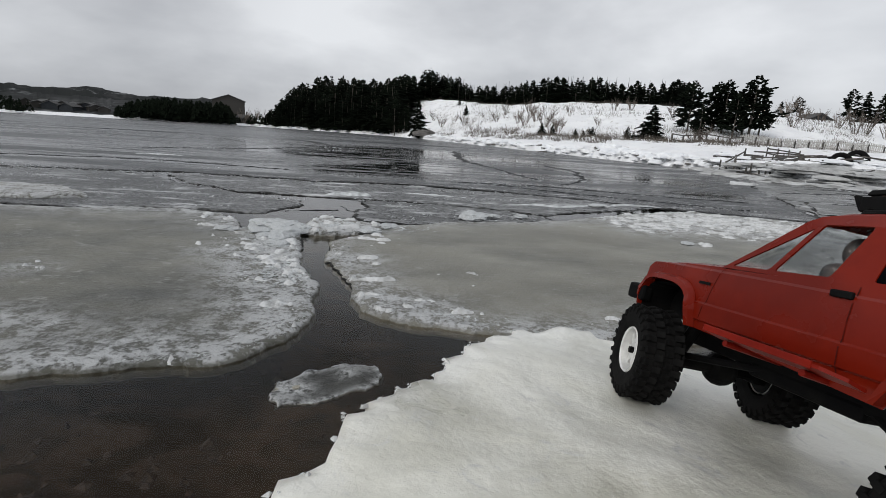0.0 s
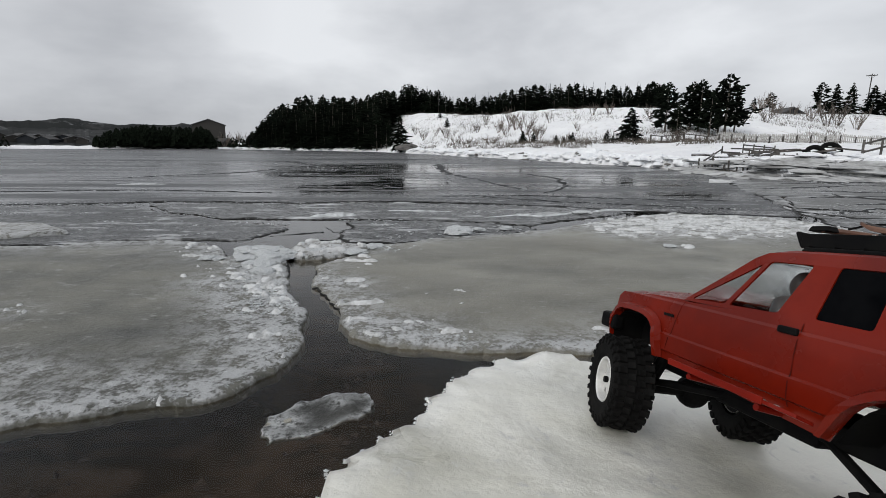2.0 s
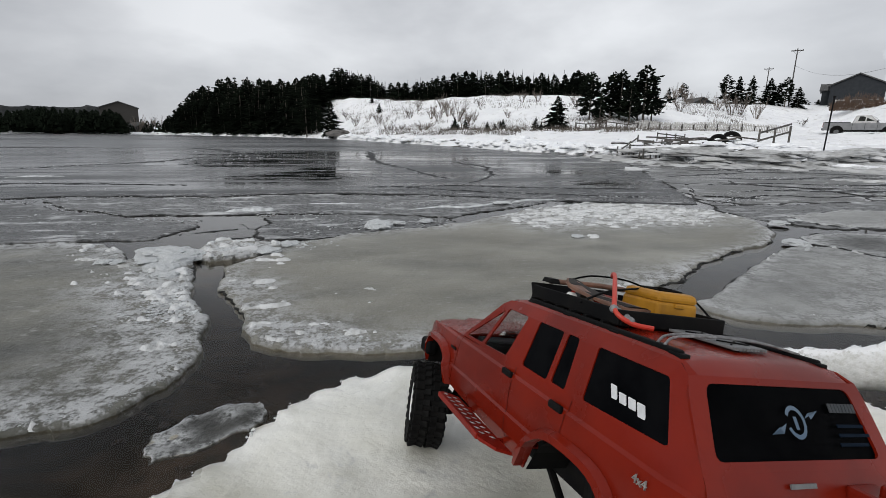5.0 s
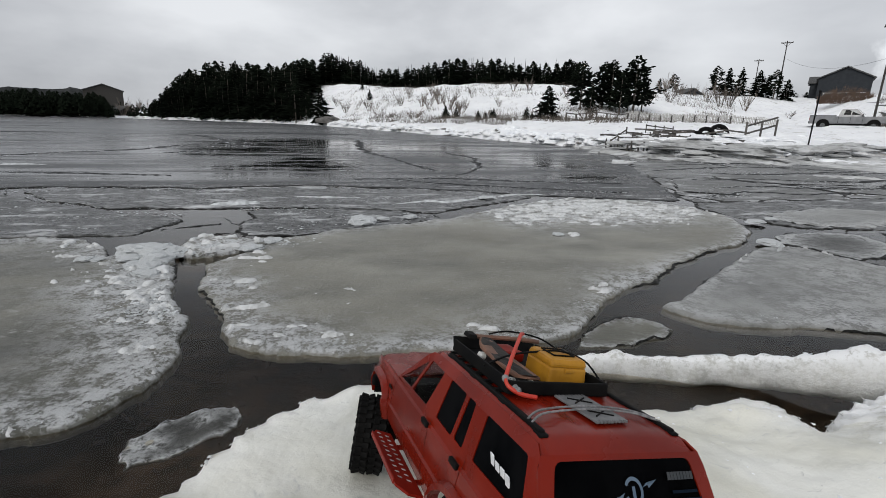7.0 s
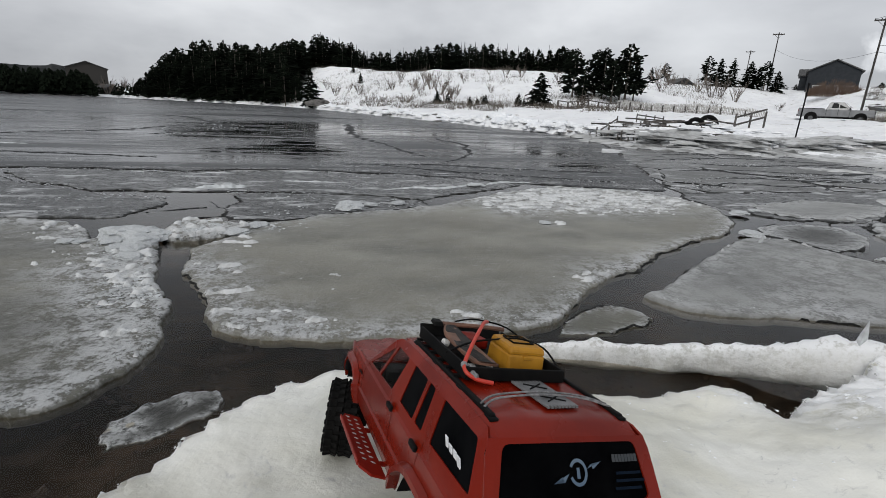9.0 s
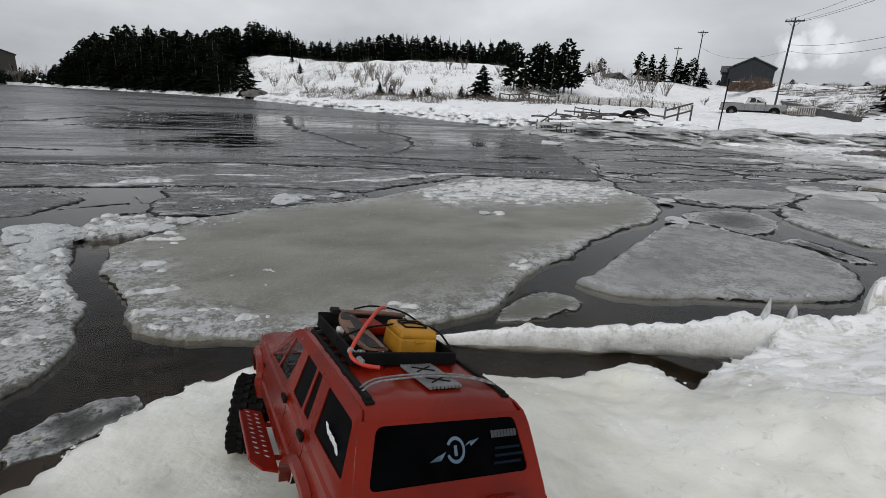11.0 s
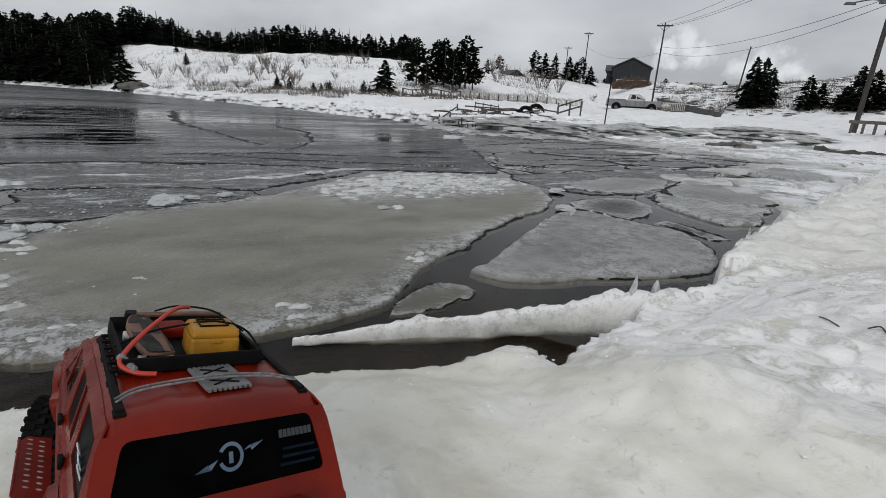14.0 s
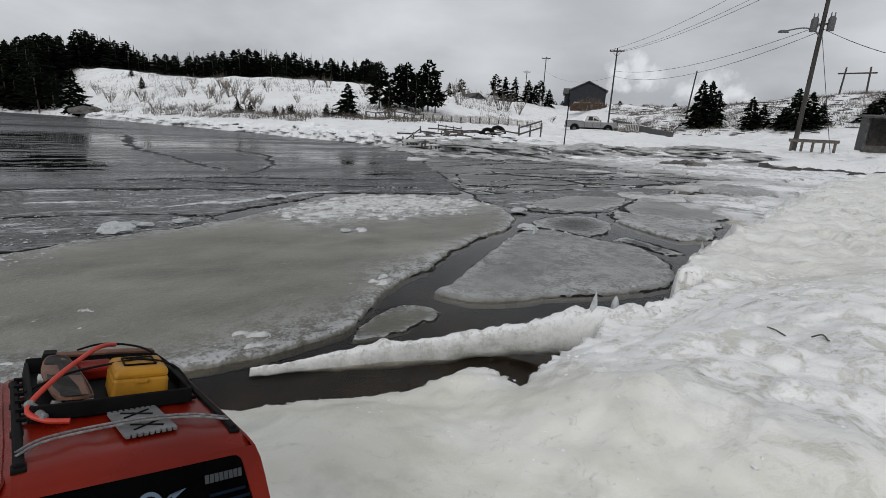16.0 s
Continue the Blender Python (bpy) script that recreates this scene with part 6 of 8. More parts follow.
ROCK = [lump_mesh("boulder", 40.0 + k, M_STONE, 0.8) for k in range(3)]
for k, (az, r, s) in enumerate(((58.2, 20.0, 0.20), (59.4, 20.3, 0.36), (60.4, 20.2, 0.30), (61.2, 20.4, 0.16), (57.6, 20.5, 0.14), (-3.2, 76, 1.2), (-2.4, 77, 0.8))):
    ob = new("boulder", ROCK[k % 3])
    p = on_land(az, r)
    p.z = max(p.z, 0.05)
    ob.matrix_world = Matrix.Translation(p) @ pose(0, 0, 0, 0, 0, 50 * k) @ Matrix.Diagonal((1.5 * s, s, s * 0.7, 1))
    tagged(ob, "dark weathered boulder on the snowy shore", "boulder", "boulders")


# ---- poles and wires ----
def pole(az, r, height, label, lean=0.0, arms=1, radius=0.11, foot=None):
    base = on_land(az, r) if foot is None else Vector(polar(az, r, foot))
    t = thing("utility_pole", Matrix.Translation(base) @ pose(0, 0, 0, 0, lean, -az), label, "utility pole", "utility poles")
    bm = bmesh.new()
    rod(bm, (0, 0, -0.8), (0, 0, height), radius, radius * 0.7, 12)
    part("post", bm, M_POLEWOOD, t)
    for k in range(arms):
        z = height - 0.35 - 0.9 * k
        bm = bmesh.new()
        box(bm, (1.7, 0.12, 0.14), (0, -0.16, z), bevel=0.01)
        rod(bm, (-0.6, -0.16, z), (0, -0.1, z - 0.6), 0.02, n=5)
        rod(bm, (0.6, -0.16, z), (0, -0.1, z - 0.6), 0.02, n=5)
        part("crossarm", bm, M_POLEWOOD, t)
        for x in (-0.78, -0.3, 0.3, 0.78):
            bm = bmesh.new()
            rod(bm, (x, -0.16, z + 0.06), (x, -0.16, z + 0.2), 0.05, 0.03, 8)
            part("insulator", bm, M_STEEL, t)
    return t, base


def tip(base, az, h, x=0.0):
    return base + Vector((x * math.cos(radians(az)), -x * math.sin(radians(az)), h))


pa, ba = pole(43.4, 104, EYE + 104 * math.tan(radians(7.86)) - on_land(43.4, 104).z, "tall weathered wooden utility pole with a crossarm")
ps, bs = pole(41.4, 128, EYE + 128 * math.tan(radians(6.38)) - on_land(41.4, 128).z, "distant wooden utility pole with a crossarm and lamp")
hb = EYE + 66 * math.tan(radians(8.76)) - on_land(50.8, 66).z
pb, bb = pole(50.8, 66, hb, "weathered wooden utility pole beside the parked pickup")
pw, bw = pole(58.3, 70, EYE + 70 * math.tan(radians(6.6)) - on_land(58.3, 70).z, "plain leaning wooden pole on the bank", 4, 0, 0.10)
pn, bn = pole(68.2, 34, 10.2, "tall grey leaning utility pole with transformers and a street lamp", 0.6, 1, 0.125, 0.76)
for sx in (-0.36, 0.36):
    bm = bmesh.new()
    rod(bm, (sx, -0.05, 6.0), (sx, -0.05, 6.6), 0.17, 0.17, 14)
    rod(bm, (sx, -0.05, 6.6), (sx, -0.05, 6.7), 0.17, 0.10, 14)
    rod(bm, (sx - 0.08, -0.05, 6.65), (sx - 0.08, -0.05, 6.9), 0.035, 0.02, 6)
    rod(bm, (sx + 0.08, -0.05, 6.65), (sx + 0.08, -0.05, 6.9), 0.035, 0.02, 6)
    box(bm, (0.5, 0.06, 0.1), (sx * 0.5, 0, 6.35))
    part("transformer", bm, M_STEEL, pn, "grey cylindrical transformer")
bm = bmesh.new()
box(bm, (1.1, 0.08, 0.09), (0, -0.16, 7.9), bevel=0.01)
part("crossarm", bm, M_POLEWOOD, pn)
for sx in (-0.5, -0.25, 0.3, 0.5):
    bm = bmesh.new()
    rod(bm, (sx, -0.16, 7.6), (sx, -0.16, 7.9), 0.05, 0.06, 8)
    part("cutout", bm, M_STEEL, pn)
bm = bmesh.new()
tube(bm, spline([(0, -0.1, 5.7), (-0.3, -0.1, 6.05), (-0.8, -0.1, 6.2), (-1.45, -0.1, 6.12)], 16), 0.035, 6)
part("lamp_arm", bm, M_STEEL, pn)
bm = bmesh.new()
box(bm, (0.55, 0.22, 0.14), (-1.65, -0.1, 6.08), (0, 4, 0), 0.05, 0.7)
part("lamp_head", bm, M_STEEL, pn, "street lamp head")


def wire(a, b, sag, name="overhead_wire"):
    bm = bmesh.new()
    tube(bm, [a.lerp(b, k / 20) - Vector((0, 0, 4 * sag * (k / 20) * (1 - k / 20))) for k in range(21)], 0.015, 5)
    tagged(part(name, bm, M_WIRE, None), "black overhead wire sagging between the poles", "wire", "overhead wires")


for x in (-0.8, 0.0, 0.8):
    wire(tip(bn, 68, 10.0 if x else 9.2, x), tip(bb, 50.8, hb - 0.2 if x else hb - 0.5, x), 0.6)
wire(tip(bn, 68, 6.3), tip(bb, 50.8, hb - 2.6), 0.9)
wire(tip(bn, 68, 6.0), tip(bb, 50.8, hb - 3.2), 1.2)
wire(tip(bb, 50.8, hb - 3.2), tip(ba, 43.4, 6.6), 1.3)
wire(tip(bn, 68, 6.2), Vector(polar(80, 31, 4.2)), 0.4)
wire(tip(bn, 68, 6.4), Vector(polar(71.0, 32, 0.6)), 0.02)
hframe = thing("pole_frame", Matrix.Translation(on_land(71.2, 90)) @ pose(0, 0, 0, 0, 0, -71), "wooden two-pole frame carrying cables on the bank", "pole frame")
for sx in (-1, 1):
    bm = bmesh.new()
    rod(bm, (sx * 1.5, 0, -0.5), (sx * 1.3, 0, 4.5), 0.13, 0.10, 8)
    part("post", bm, M_POLEWOOD, hframe)
bm = bmesh.new()
box(bm, (4.2, 0.16, 0.18), (0, 0, 3.7))
part("crossbar", bm, M_POLEWOOD, hframe)

# ---- houses ----
def house(name, m, w, d, eave, peak, wall, label, windows=()):
    t = thing(name, m, label, "house", "houses")
    bm = bmesh.new()
    vs = [bm.verts.new(p) for p in ((-w / 2, -d / 2, -1), (w / 2, -d / 2, -1), (w / 2, -d / 2, eave), (0, -d / 2, peak), (-w / 2, -d / 2, eave))]
    f = bm.faces.new(vs)
    r = bmesh.ops.extrude_face_region(bm, geom=[f])
    bmesh.ops.translate(bm, vec=(0, d, 0), verts=[v for v in r["geom"] if isinstance(v, bmesh.types.BMVert)])
    part("wall", bm, wall, t)
    for sx in (-1, 1):
        bm = bmesh.new()
        ln = math.hypot(w / 2, peak - eave)
        box(bm, (ln + 0.5, d + 0.8, 0.16), (sx * (w / 4 + 0.15), 0, (peak + eave) / 2 + 0.05), (0, sx * math.degrees(math.atan2(peak - eave, w / 2)), 0))
        part("roof", bm, M_ROOFING, t)
    for x, z, ww, hh in windows:
        wn_ = new("window")
        wn_.parent, wn_.matrix_basis = t, pose(x, -d / 2 - 0.03, z)
        bm = bmesh.new()
        box(bm, (ww, 0.05, hh))
        part("pane", bm, M_PANE, wn_)
        bm = bmesh.new()
        for q, s in (((0, 0, hh / 2), (ww + 0.2, 0.1, 0.1)), ((0, 0, -hh / 2), (ww + 0.2, 0.1, 0.1)), ((ww / 2, 0, 0), (0.1, 0.1, hh)), ((-ww / 2, 0, 0), (0.1, 0.1, hh))):
            box(bm, s, q)
        part("frame", bm, M_WHITE, wn_)
    return t


hz = EYE + 110 * math.tan(radians(1.8))
house("house", Matrix.Translation(polar(48.15, 110, hz - 0.4)) @ pose(0, 0, 0, 0, 0, -47), 7.0, 8, 5.3, 6.95, M_SIDING, "dark grey gabled house with white-framed windows", ((-1.9, 2.6, 1.2, 0.8), (0.2, 2.6, 1.5, 0.8), (2.3, 2.6, 1.3, 0.8)))
house("house", Matrix.Translation(polar(46.6, 117, hz - 0.4)) @ pose(0, 0, 0, 0, 0, 43), 5.0, 3.4, 5.2, 6.3, M_SIDING, "lower dark wing of a grey house", ())
house("house", Matrix.Translation(polar(35.4, 118, EYE + 118 * math.tan(radians(2.6)) - 1.0)) @ pose(0, 0, 0, 0, 0, -10), 5.0, 7, 1.8, 3.2, M_SIDING, "small dark house roof behind the snowy crest", ((0, 0.9, 1.0, 0.8),))
house("house", Matrix.Translation(polar(2.7, 128, EYE + 128 * math.tan(radians(3.6)) - 1.2)) @ pose(0, 0, 0, 0, 0, 30), 7, 9, 2.2, 3.6, M_SIDING, "dark house roof among the trees on the hill", ())
house("house", Matrix.Translation(polar(-24.0, 190, 0.6)) @ pose(0, 0, 0, 0, 0, 24), 10.0, 12, 7.2, 9.0, M_BEIGE, "weathered dark beige house at the far shore", ())
house("house", Matrix.Translation(polar(-22.6, 168, 0.3)) @ pose(0, 0, 0, 0, 0, 50), 4.0, 5, 1.6, 2.8, M_BEIGE, "small brown boathouse at the far shore", ())
# small houses of the village across the bay
random.seed(66)
for k in range(11):
    az = -41.2 + 0.62 * k + random.uniform(-0.2, 0.2)
    r = random.uniform(214, 226)
    w = random.uniform(3.2, 5.0)
    house("house", Matrix.Translation(polar(az, r, 0.8 + 0.12 * (r - 214))) @ pose(0, 0, 0, 0, 0, -az + random.uniform(-35, 35)), w, w * 1.2, random.uniform(1.4, 1.8), random.uniform(2.2, 2.7),
          random.choice((M_BEIGE, M_SIDING)), "small dark village house across the bay")
# distant wooded hills
for name, lo, hi, r0, zz_, seed in (("far_hill", -70, -20, 520, 23, 3.0), ("far_hill", -58, -19.5, 260, 8.0, 7.0)):
    aa = np.arange(lo, hi + 0.1, 0.3)
    verts, faces = [], []
    for a in aa:
        edge_ = float(sm(hi, hi - 6, a))
        h = zz_ * edge_ * (0.85 + 0.25 * fractal(a, 0, 0.12, 3, seed)) + (1.2 if r0 < 300 else 1.5) * abs(fractal(a, 5, 2.2, 3, seed)) * edge_
        verts += [polar(a, r0 - 60, -0.5), polar(a, r0 - 20, 0.55 * h), polar(a, r0, h + 0.3), polar(a, r0 + 60, -0.5)]
    for k in range(len(aa) - 1):
        for j in range(3):
            faces.append((4 * k + j, 4 * k + j + 1, 4 * k + 5 + j, 4 * k + 4 + j))
    tagged(new(name, mesh_of(name, verts, faces, M_FARHILL)), "distant dark wooded hill across the bay", "hill", kind="structure")
random.seed(77)
W_AZ = [-43, -41.5, -40.3, -39.9, -34.5, -33.6, -32, -29.4, -27, -24.8, -23.9, -22, -20, -19]
W_EL = [1.5, 1.1, 0.6, 0.25, 0.25, 0.95, 1.4, 1.75, 1.6, 1.65, 1.35, 1.0, 1.0, 1.3]
for k in range(420):
    az = random.uniform(-34.0, -23.8) if k < 330 else random.uniform(-44, -19)
    r = float(np.interp(az, AZ, SHORE)) + random.uniform(2, 26)
    if np.interp(az, W_AZ, W_EL) < 0.5:
        continue
    base = on_land(az, r)
    h = max(1.0, EYE + r * math.tan(radians(float(np.interp(az, W_AZ, W_EL)) * random.uniform(0.45, 1.22))) - base.z)
    rad = h * random.uniform(0.18, 0.38)
    for _ in range(34):   # clumps of a crown that narrows upwards
        u = random.random() ** 0.8
        w_ = rad * (1 - u) ** 0.7
        a_ = random.uniform(0, 6.28)
        p = base + Vector((w_ * math.cos(a_), w_ * math.sin(a_), h * (0.02 + 0.93 * u)))
        s = 0.11 * h * random.uniform(0.6, 1.4) * (1.25 - 0.8 * u)
        n = len(far_v)
        far_v.extend([p + s * Vector((math.cos(q + a_) * random.uniform(0.6, 1.4), math.sin(q + a_) * random.uniform(0.6, 1.4), random.uniform(-0.5, 0.3))) for q in (0, 2.1, 4.2)])
        far_v.append(p + Vector((0, 0, s * 1.3)))
        far_f.extend([(n, n + 1, n + 3), (n + 1, n + 2, n + 3), (n + 2, n, n + 3), (n, n + 2, n + 1)])
tagged(new("distant_wood", mesh_of("distant_wood", far_v, far_f, M_NEEDLE)), "distant dark spruce wood behind the crest and far shore", "woodland", kind="stuff")

# ---- fence, gate, wall ----
fence = thing("picket_fence", Matrix(), "weathered pale picket fence along the snowy shore", "fence")
bm = bmesh.new()
box(bm, (0.09, 0.03, 1.0), (0, 0, 0.4))
picket = bpy.data.meshes.new("picket")
bm.to_mesh(picket)
bm.free()
picket.materials.append(M_PALE)
steps = 150
line = [on_land(24 + 20 * k / steps, 45 + 19 * k / steps) for k in range(steps + 1)]
for k in range(steps):
    p, q = line[k], line[k + 1]
    yaw = math.degrees(math.atan2(q.y - p.y, q.x - p.x))
    if k > 45:
        ob = new("picket", picket)
        ob.parent = fence
        ob.matrix_basis = Matrix.Translation(p) @ pose(0, 0, 0, 0, random.uniform(-3, 3), yaw)
    if k % 8 == 0 and k < steps - 8:
        e = line[k + 8]
        bm = bmesh.new()
        box(bm, (0.11, 0.11, 0.9), p + Vector((0, 0, 0.3)), (0, 0, yaw), 0.01)
        part("post", bm, M_GREYWOOD, fence)
        for z in (0.25, 0.7):
            bm = bmesh.new()
            rod(bm, p + Vector((0, 0, z)), e + Vector((0, 0, z)), 0.045, n=4)
            part("rail", bm, M_PALE if k > 45 else M_GREYWOOD, fence)
gate = thing("fence_panel", Matrix.Translation(on_land(53, 61)) @ pose(0, 0, 0, 0, 0, -53), "short pale lattice fence panel beside the road", "fence panel")
for k in range(13):
    bm = bmesh.new()
    box(bm, (0.08, 0.03, 0.9), (-1.1 + 0.18 * k, 0, 0.5))
    part("slat", bm, M_PALE, gate)
for z in (0.15, 0.85):
    bm = bmesh.new()
    box(bm, (2.4, 0.05, 0.08), (0, 0.04, z))
    part("rail", bm, M_PALE, gate)
a, b = Vector(polar(51.2, 72, EYE + 72 * math.tan(radians(1.66)))), Vector(polar(57.5, 52, EYE + 52 * math.tan(radians(0.50))))
verts, faces = [], []
for k in range(13):
    p = a.lerp(b, k / 12)
    d = 0.22 + 0.75 * k / 12
    verts += [p + Vector((0, 0, -d)), p, p + Vector((0.3, 0.3, 0)), p + Vector((0.3, 0.3, -d))]
    if k:
        n = 4 * k
        faces += [(n - 4 + j, n - 4 + (j + 1) % 4, n + (j + 1) % 4, n + j) for j in range(4)]
faces += [(0, 1, 2, 3), (48, 49, 50, 51)]
tagged(new("retaining_wall", mesh_of("retaining_wall", verts, faces, M_CONCRETE)), "dark sloping concrete wall beside the road", "wall")
# hedge by the house
random.seed(4)
hedge = thing("hedge", Matrix.Translation(on_land(48.6, 88)), "brown leafless hedge below the house", "hedge")
verts, faces = [], []
for k in range(2600):
    x, y = random.uniform(-3.2, 3.2), random.uniform(-0.8, 0.8)
    h = random.uniform(0.8, 3.4) * (1 - (x / 3.6) ** 2)
    c, s_ = math.cos(radians(49)), math.sin(radians(49))
    p = Vector((x * c + y * s_, -x * s_ + y * c, random.uniform(-0.2, h * 0.6)))
    d = Vector((random.uniform(-0.4, 0.4), random.uniform(-0.4, 0.4), 1)).normalized() * random.uniform(0.3, 0.8)
    n = len(verts)
    verts += [p + Vector((0.025, 0, 0)), p + Vector((-0.02, 0.02, 0)), p + Vector((-0.01, -0.025, 0)), p + d]
    faces += [(n, n + 1, n + 3), (n + 1, n + 2, n + 3), (n + 2, n, n + 3)]
part("branch_mass", mesh_of("branch_mass", verts, faces, M_HEDGE), M_HEDGE, hedge)

# ---- landing: timber crib, rails, boats, sign post ----
crib = thing("timber_landing", Matrix(), "low snowy timber landing with loose grey beams", "landing")
random.seed(12)


def log_part(name, a, b, r1, mat=M_GREYWOOD):
    bm = bmesh.new()
    rod(bm, a, b, r1, r1 * 0.9, 7)
    part(name, bm, mat, crib)


for tier in range(2):   # crib wall at the water's edge
    az = 29.0 + 0.6 * tier
    while az < 40.0:
        span_ = random.uniform(2.2, 4.2)
        r0 = float(np.interp(az, AZ, SHORE)) + 0.5 + 0.35 * tier
        r1 = float(np.interp(az + span_, AZ, SHORE)) + 0.5 + 0.35 * tier
        z = 0.10 + 0.20 * tier
        log_part("log", Vector(polar(az, r0, z + random.uniform(-0.03, 0.03))), Vector(polar(az + span_, r1, z + random.uniform(-0.03, 0.03))), random.uniform(0.045, 0.07))
        az += span_ + random.uniform(0.05, 0.3)
for k in range(9):   # stakes
    az = 28.9 + 0.55 * k + random.uniform(-0.15, 0.15)
    p = Vector(polar(az, float(np.interp(az, AZ, SHORE)) + 0.45, -0.2))
    log_part("stake", p, p + Vector((random.uniform(-0.03, 0.03), 0, random.uniform(0.5, 0.85))), 0.032)
for k in range(30):   # beams of the worn deck
    az, r = random.uniform(30, 40.5), random.uniform(22.0, 28)
    p = on_land(az, r)
    bm = bmesh.new()
    box(bm, (random.uniform(0.7, 2.2), random.uniform(0.06, 0.11), random.uniform(0.05, 0.09)), (0, 0, 0), bevel=0.01)
    ob = part("beam", bm, M_GREYWOOD, crib)
    ob.matrix_basis = Matrix.Translation(p + Vector((0, 0, random.uniform(0.02, 0.30)))) @ pose(0, 0, 0, random.uniform(-4, 4), random.uniform(-9, 9), -az + random.choice((random.gauss(0, 14), random.uniform(-80, 80))))
for a0, a1, r0, z0, n in ((29.3, 30.8, 21.5, 0.5, 3), (32.6, 35.2, 27.5, 0.5, 4), (35.0, 39.0, 22.5, 0.26, 5), (30.6, 34.0, 23.0, 0.22, 5)):   # railings
    p, q = on_land(a0, r0), on_land(a1, r0 + 0.6)
    for z in (z0, 0.55 * z0):
        log_part("top_rail", p + Vector((0, 0, z)), q + Vector((0, 0, z - 0.06)), 0.03)
    for k in range(n):
        c = p.lerp(q, k / (n - 1))
        log_part("post", c + Vector((0, 0, -0.4)), c + Vector((0.01, 0, z0 + 0.06)), 0.03)
for az, r, s_ in ((38.4, 27.0, 0.34), (39.5, 27.4, 0.36), (37.6, 26.4, 0.30)):   # old tyres lying on the landing
    tyre = thing("old_tyre", Matrix.Translation(on_land(az, r) + Vector((0, 0, 0.12))) @ pose(0, 0, 0, 62, 8, -az + 20), "worn black tyre lying on the snowy landing", "tyre", "old tyres")
    bm = bmesh.new()
    rings = [[bm.verts.new(((s_ + 0.10 * math.cos(6.28319 * j / 8)) * math.cos(6.28319 * k / 20), (s_ + 0.10 * math.cos(6.28319 * j / 8)) * math.sin(6.28319 * k / 20), 0.11 * math.sin(6.28319 * j / 8))) for j in range(8)] for k in range(20)]
    for k in range(20):
        for j in range(8):
            bm.faces.new((rings[k][j], rings[(k + 1) % 20][j], rings[(k + 1) % 20][(j + 1) % 8], rings[k][(j + 1) % 8]))
    part("tyre_body", bm, M_RUBBER, tyre, smooth=True)
for az, r, yaw in ((36.6, 27.5, 70), (34.2, 29.0, -50)):
    boat = thing("overturned_boat", Matrix.Translation(on_land(az, r) + Vector((0, 0, -0.14))) @ pose(0, 0, 0, 0, 0, yaw - az), "grey wooden rowing boat turned upside down in the snow", "boat", "overturned boats")
    bm = bmesh.new()
    prev = None
    for i in range(11):
        u = -1 + 0.2 * i
        wd = 0.62 * (1 - abs(u) ** 2.6) + 0.03
        ringv = [bm.verts.new((0.95 * u, 0.8 * wd * math.cos(math.pi * j / 8), 0.42 * (1 - 0.75 * u * u) * math.sin(math.pi * j / 8))) for j in range(9)]
        if prev:
            for j in range(8):
                bm.faces.new((prev[j], prev[j + 1], ringv[j + 1], ringv[j]))
        prev = ringv
    part("hull", bm, M_BOAT, boat, smooth=True)
    bm = bmesh.new()
    tube(bm, [(0.95 * u, 0, 0.42 * (1 - 0.75 * u * u)) for u in (-0.95, -0.6, -0.2, 0.2, 0.6, 0.95)], 0.025, 5)
    part("keel", bm, M_GREYWOOD, boat)
stair = thing("stair_handrail", Matrix(), "grey timber handrail on the landing steps", "handrail")
p, q = on_land(41.7, 31), on_land(44.1, 32.5)
for f in (0.0, 0.5, 1.0):
    c = p.lerp(q, f)
    bm = bmesh.new()
    box(bm, (0.1, 0.1, 1.2), (c.x, c.y, c.z + 0.35), (0, 0, -43), 0.01)
    part("post", bm, M_GREYWOOD, stair)
for z in (0.5, 0.9):
    bm = bmesh.new()
    rod(bm, p + Vector((0, 0, z - 0.15)), q + Vector((0, 0, z + 0.15)), 0.05, n=4)
    part("rail", bm, M_GREYWOOD, stair)
bm = bmesh.new()
rod(bm, (0, 0, -0.2), (0.05, 0, 2.3), 0.03, n=8)
box(bm, (0.1, 0.04, 0.1), (0.05, 0, 2.28))
ob = part("marker_post", bm, M_BLACK, None)
ob.matrix_world = Matrix.Translation(on_land(46.9, 27.5))
tagged(ob, "thin dark marker post standing in shore ice", "post")

# ---- pickup ----
pick = thing("pickup_truck", Matrix.Translation(Vector(polar(49.1, 60, EYE + 60 * math.tan(radians(0.14))))) @ pose(0, 0, 0, 0, 0, -49), "silver pickup truck parked on the snowy road", "pickup truck")
bm = bmesh.new()
box(bm, (1.75, 1.9, 0.62), (1.95, 0, 0.88), bevel=0.07, taper=0.95)
box(bm, (2.15, 1.9, 0.66), (0.15, 0, 0.86), bevel=0.04)
box(bm, (1.95, 1.9, 0.70), (-1.88, 0, 0.88), bevel=0.04)
vs = []
for sgn in (1, -1):
    vs.append([bm.verts.new(p) for p in ((-0.78, sgn * 0.9, 1.16), (-0.55, sgn * 0.76, 1.84), (0.50, sgn * 0.76, 1.86), (1.15, sgn * 0.9, 1.18))])
bm.faces.new(vs[0])
bm.faces.new(vs[1][::-1])
for k in range(4):
    bm.faces.new((vs[0][k], vs[0][(k + 1) % 4], vs[1][(k + 1) % 4], vs[1][k]))
part("body", bm, M_SILVER, pick)
for sgn in (1, -1):
    for x in (1.85, -1.8):
        bm = bmesh.new()
        rod(bm, (x, sgn * 0.88, 0.45), (x, sgn * 0.965, 0.45), 0.50, n=20)
        part("wheel_arch", bm, M_BLACK, pick, "black wheel arch")
bm = bmesh.new()
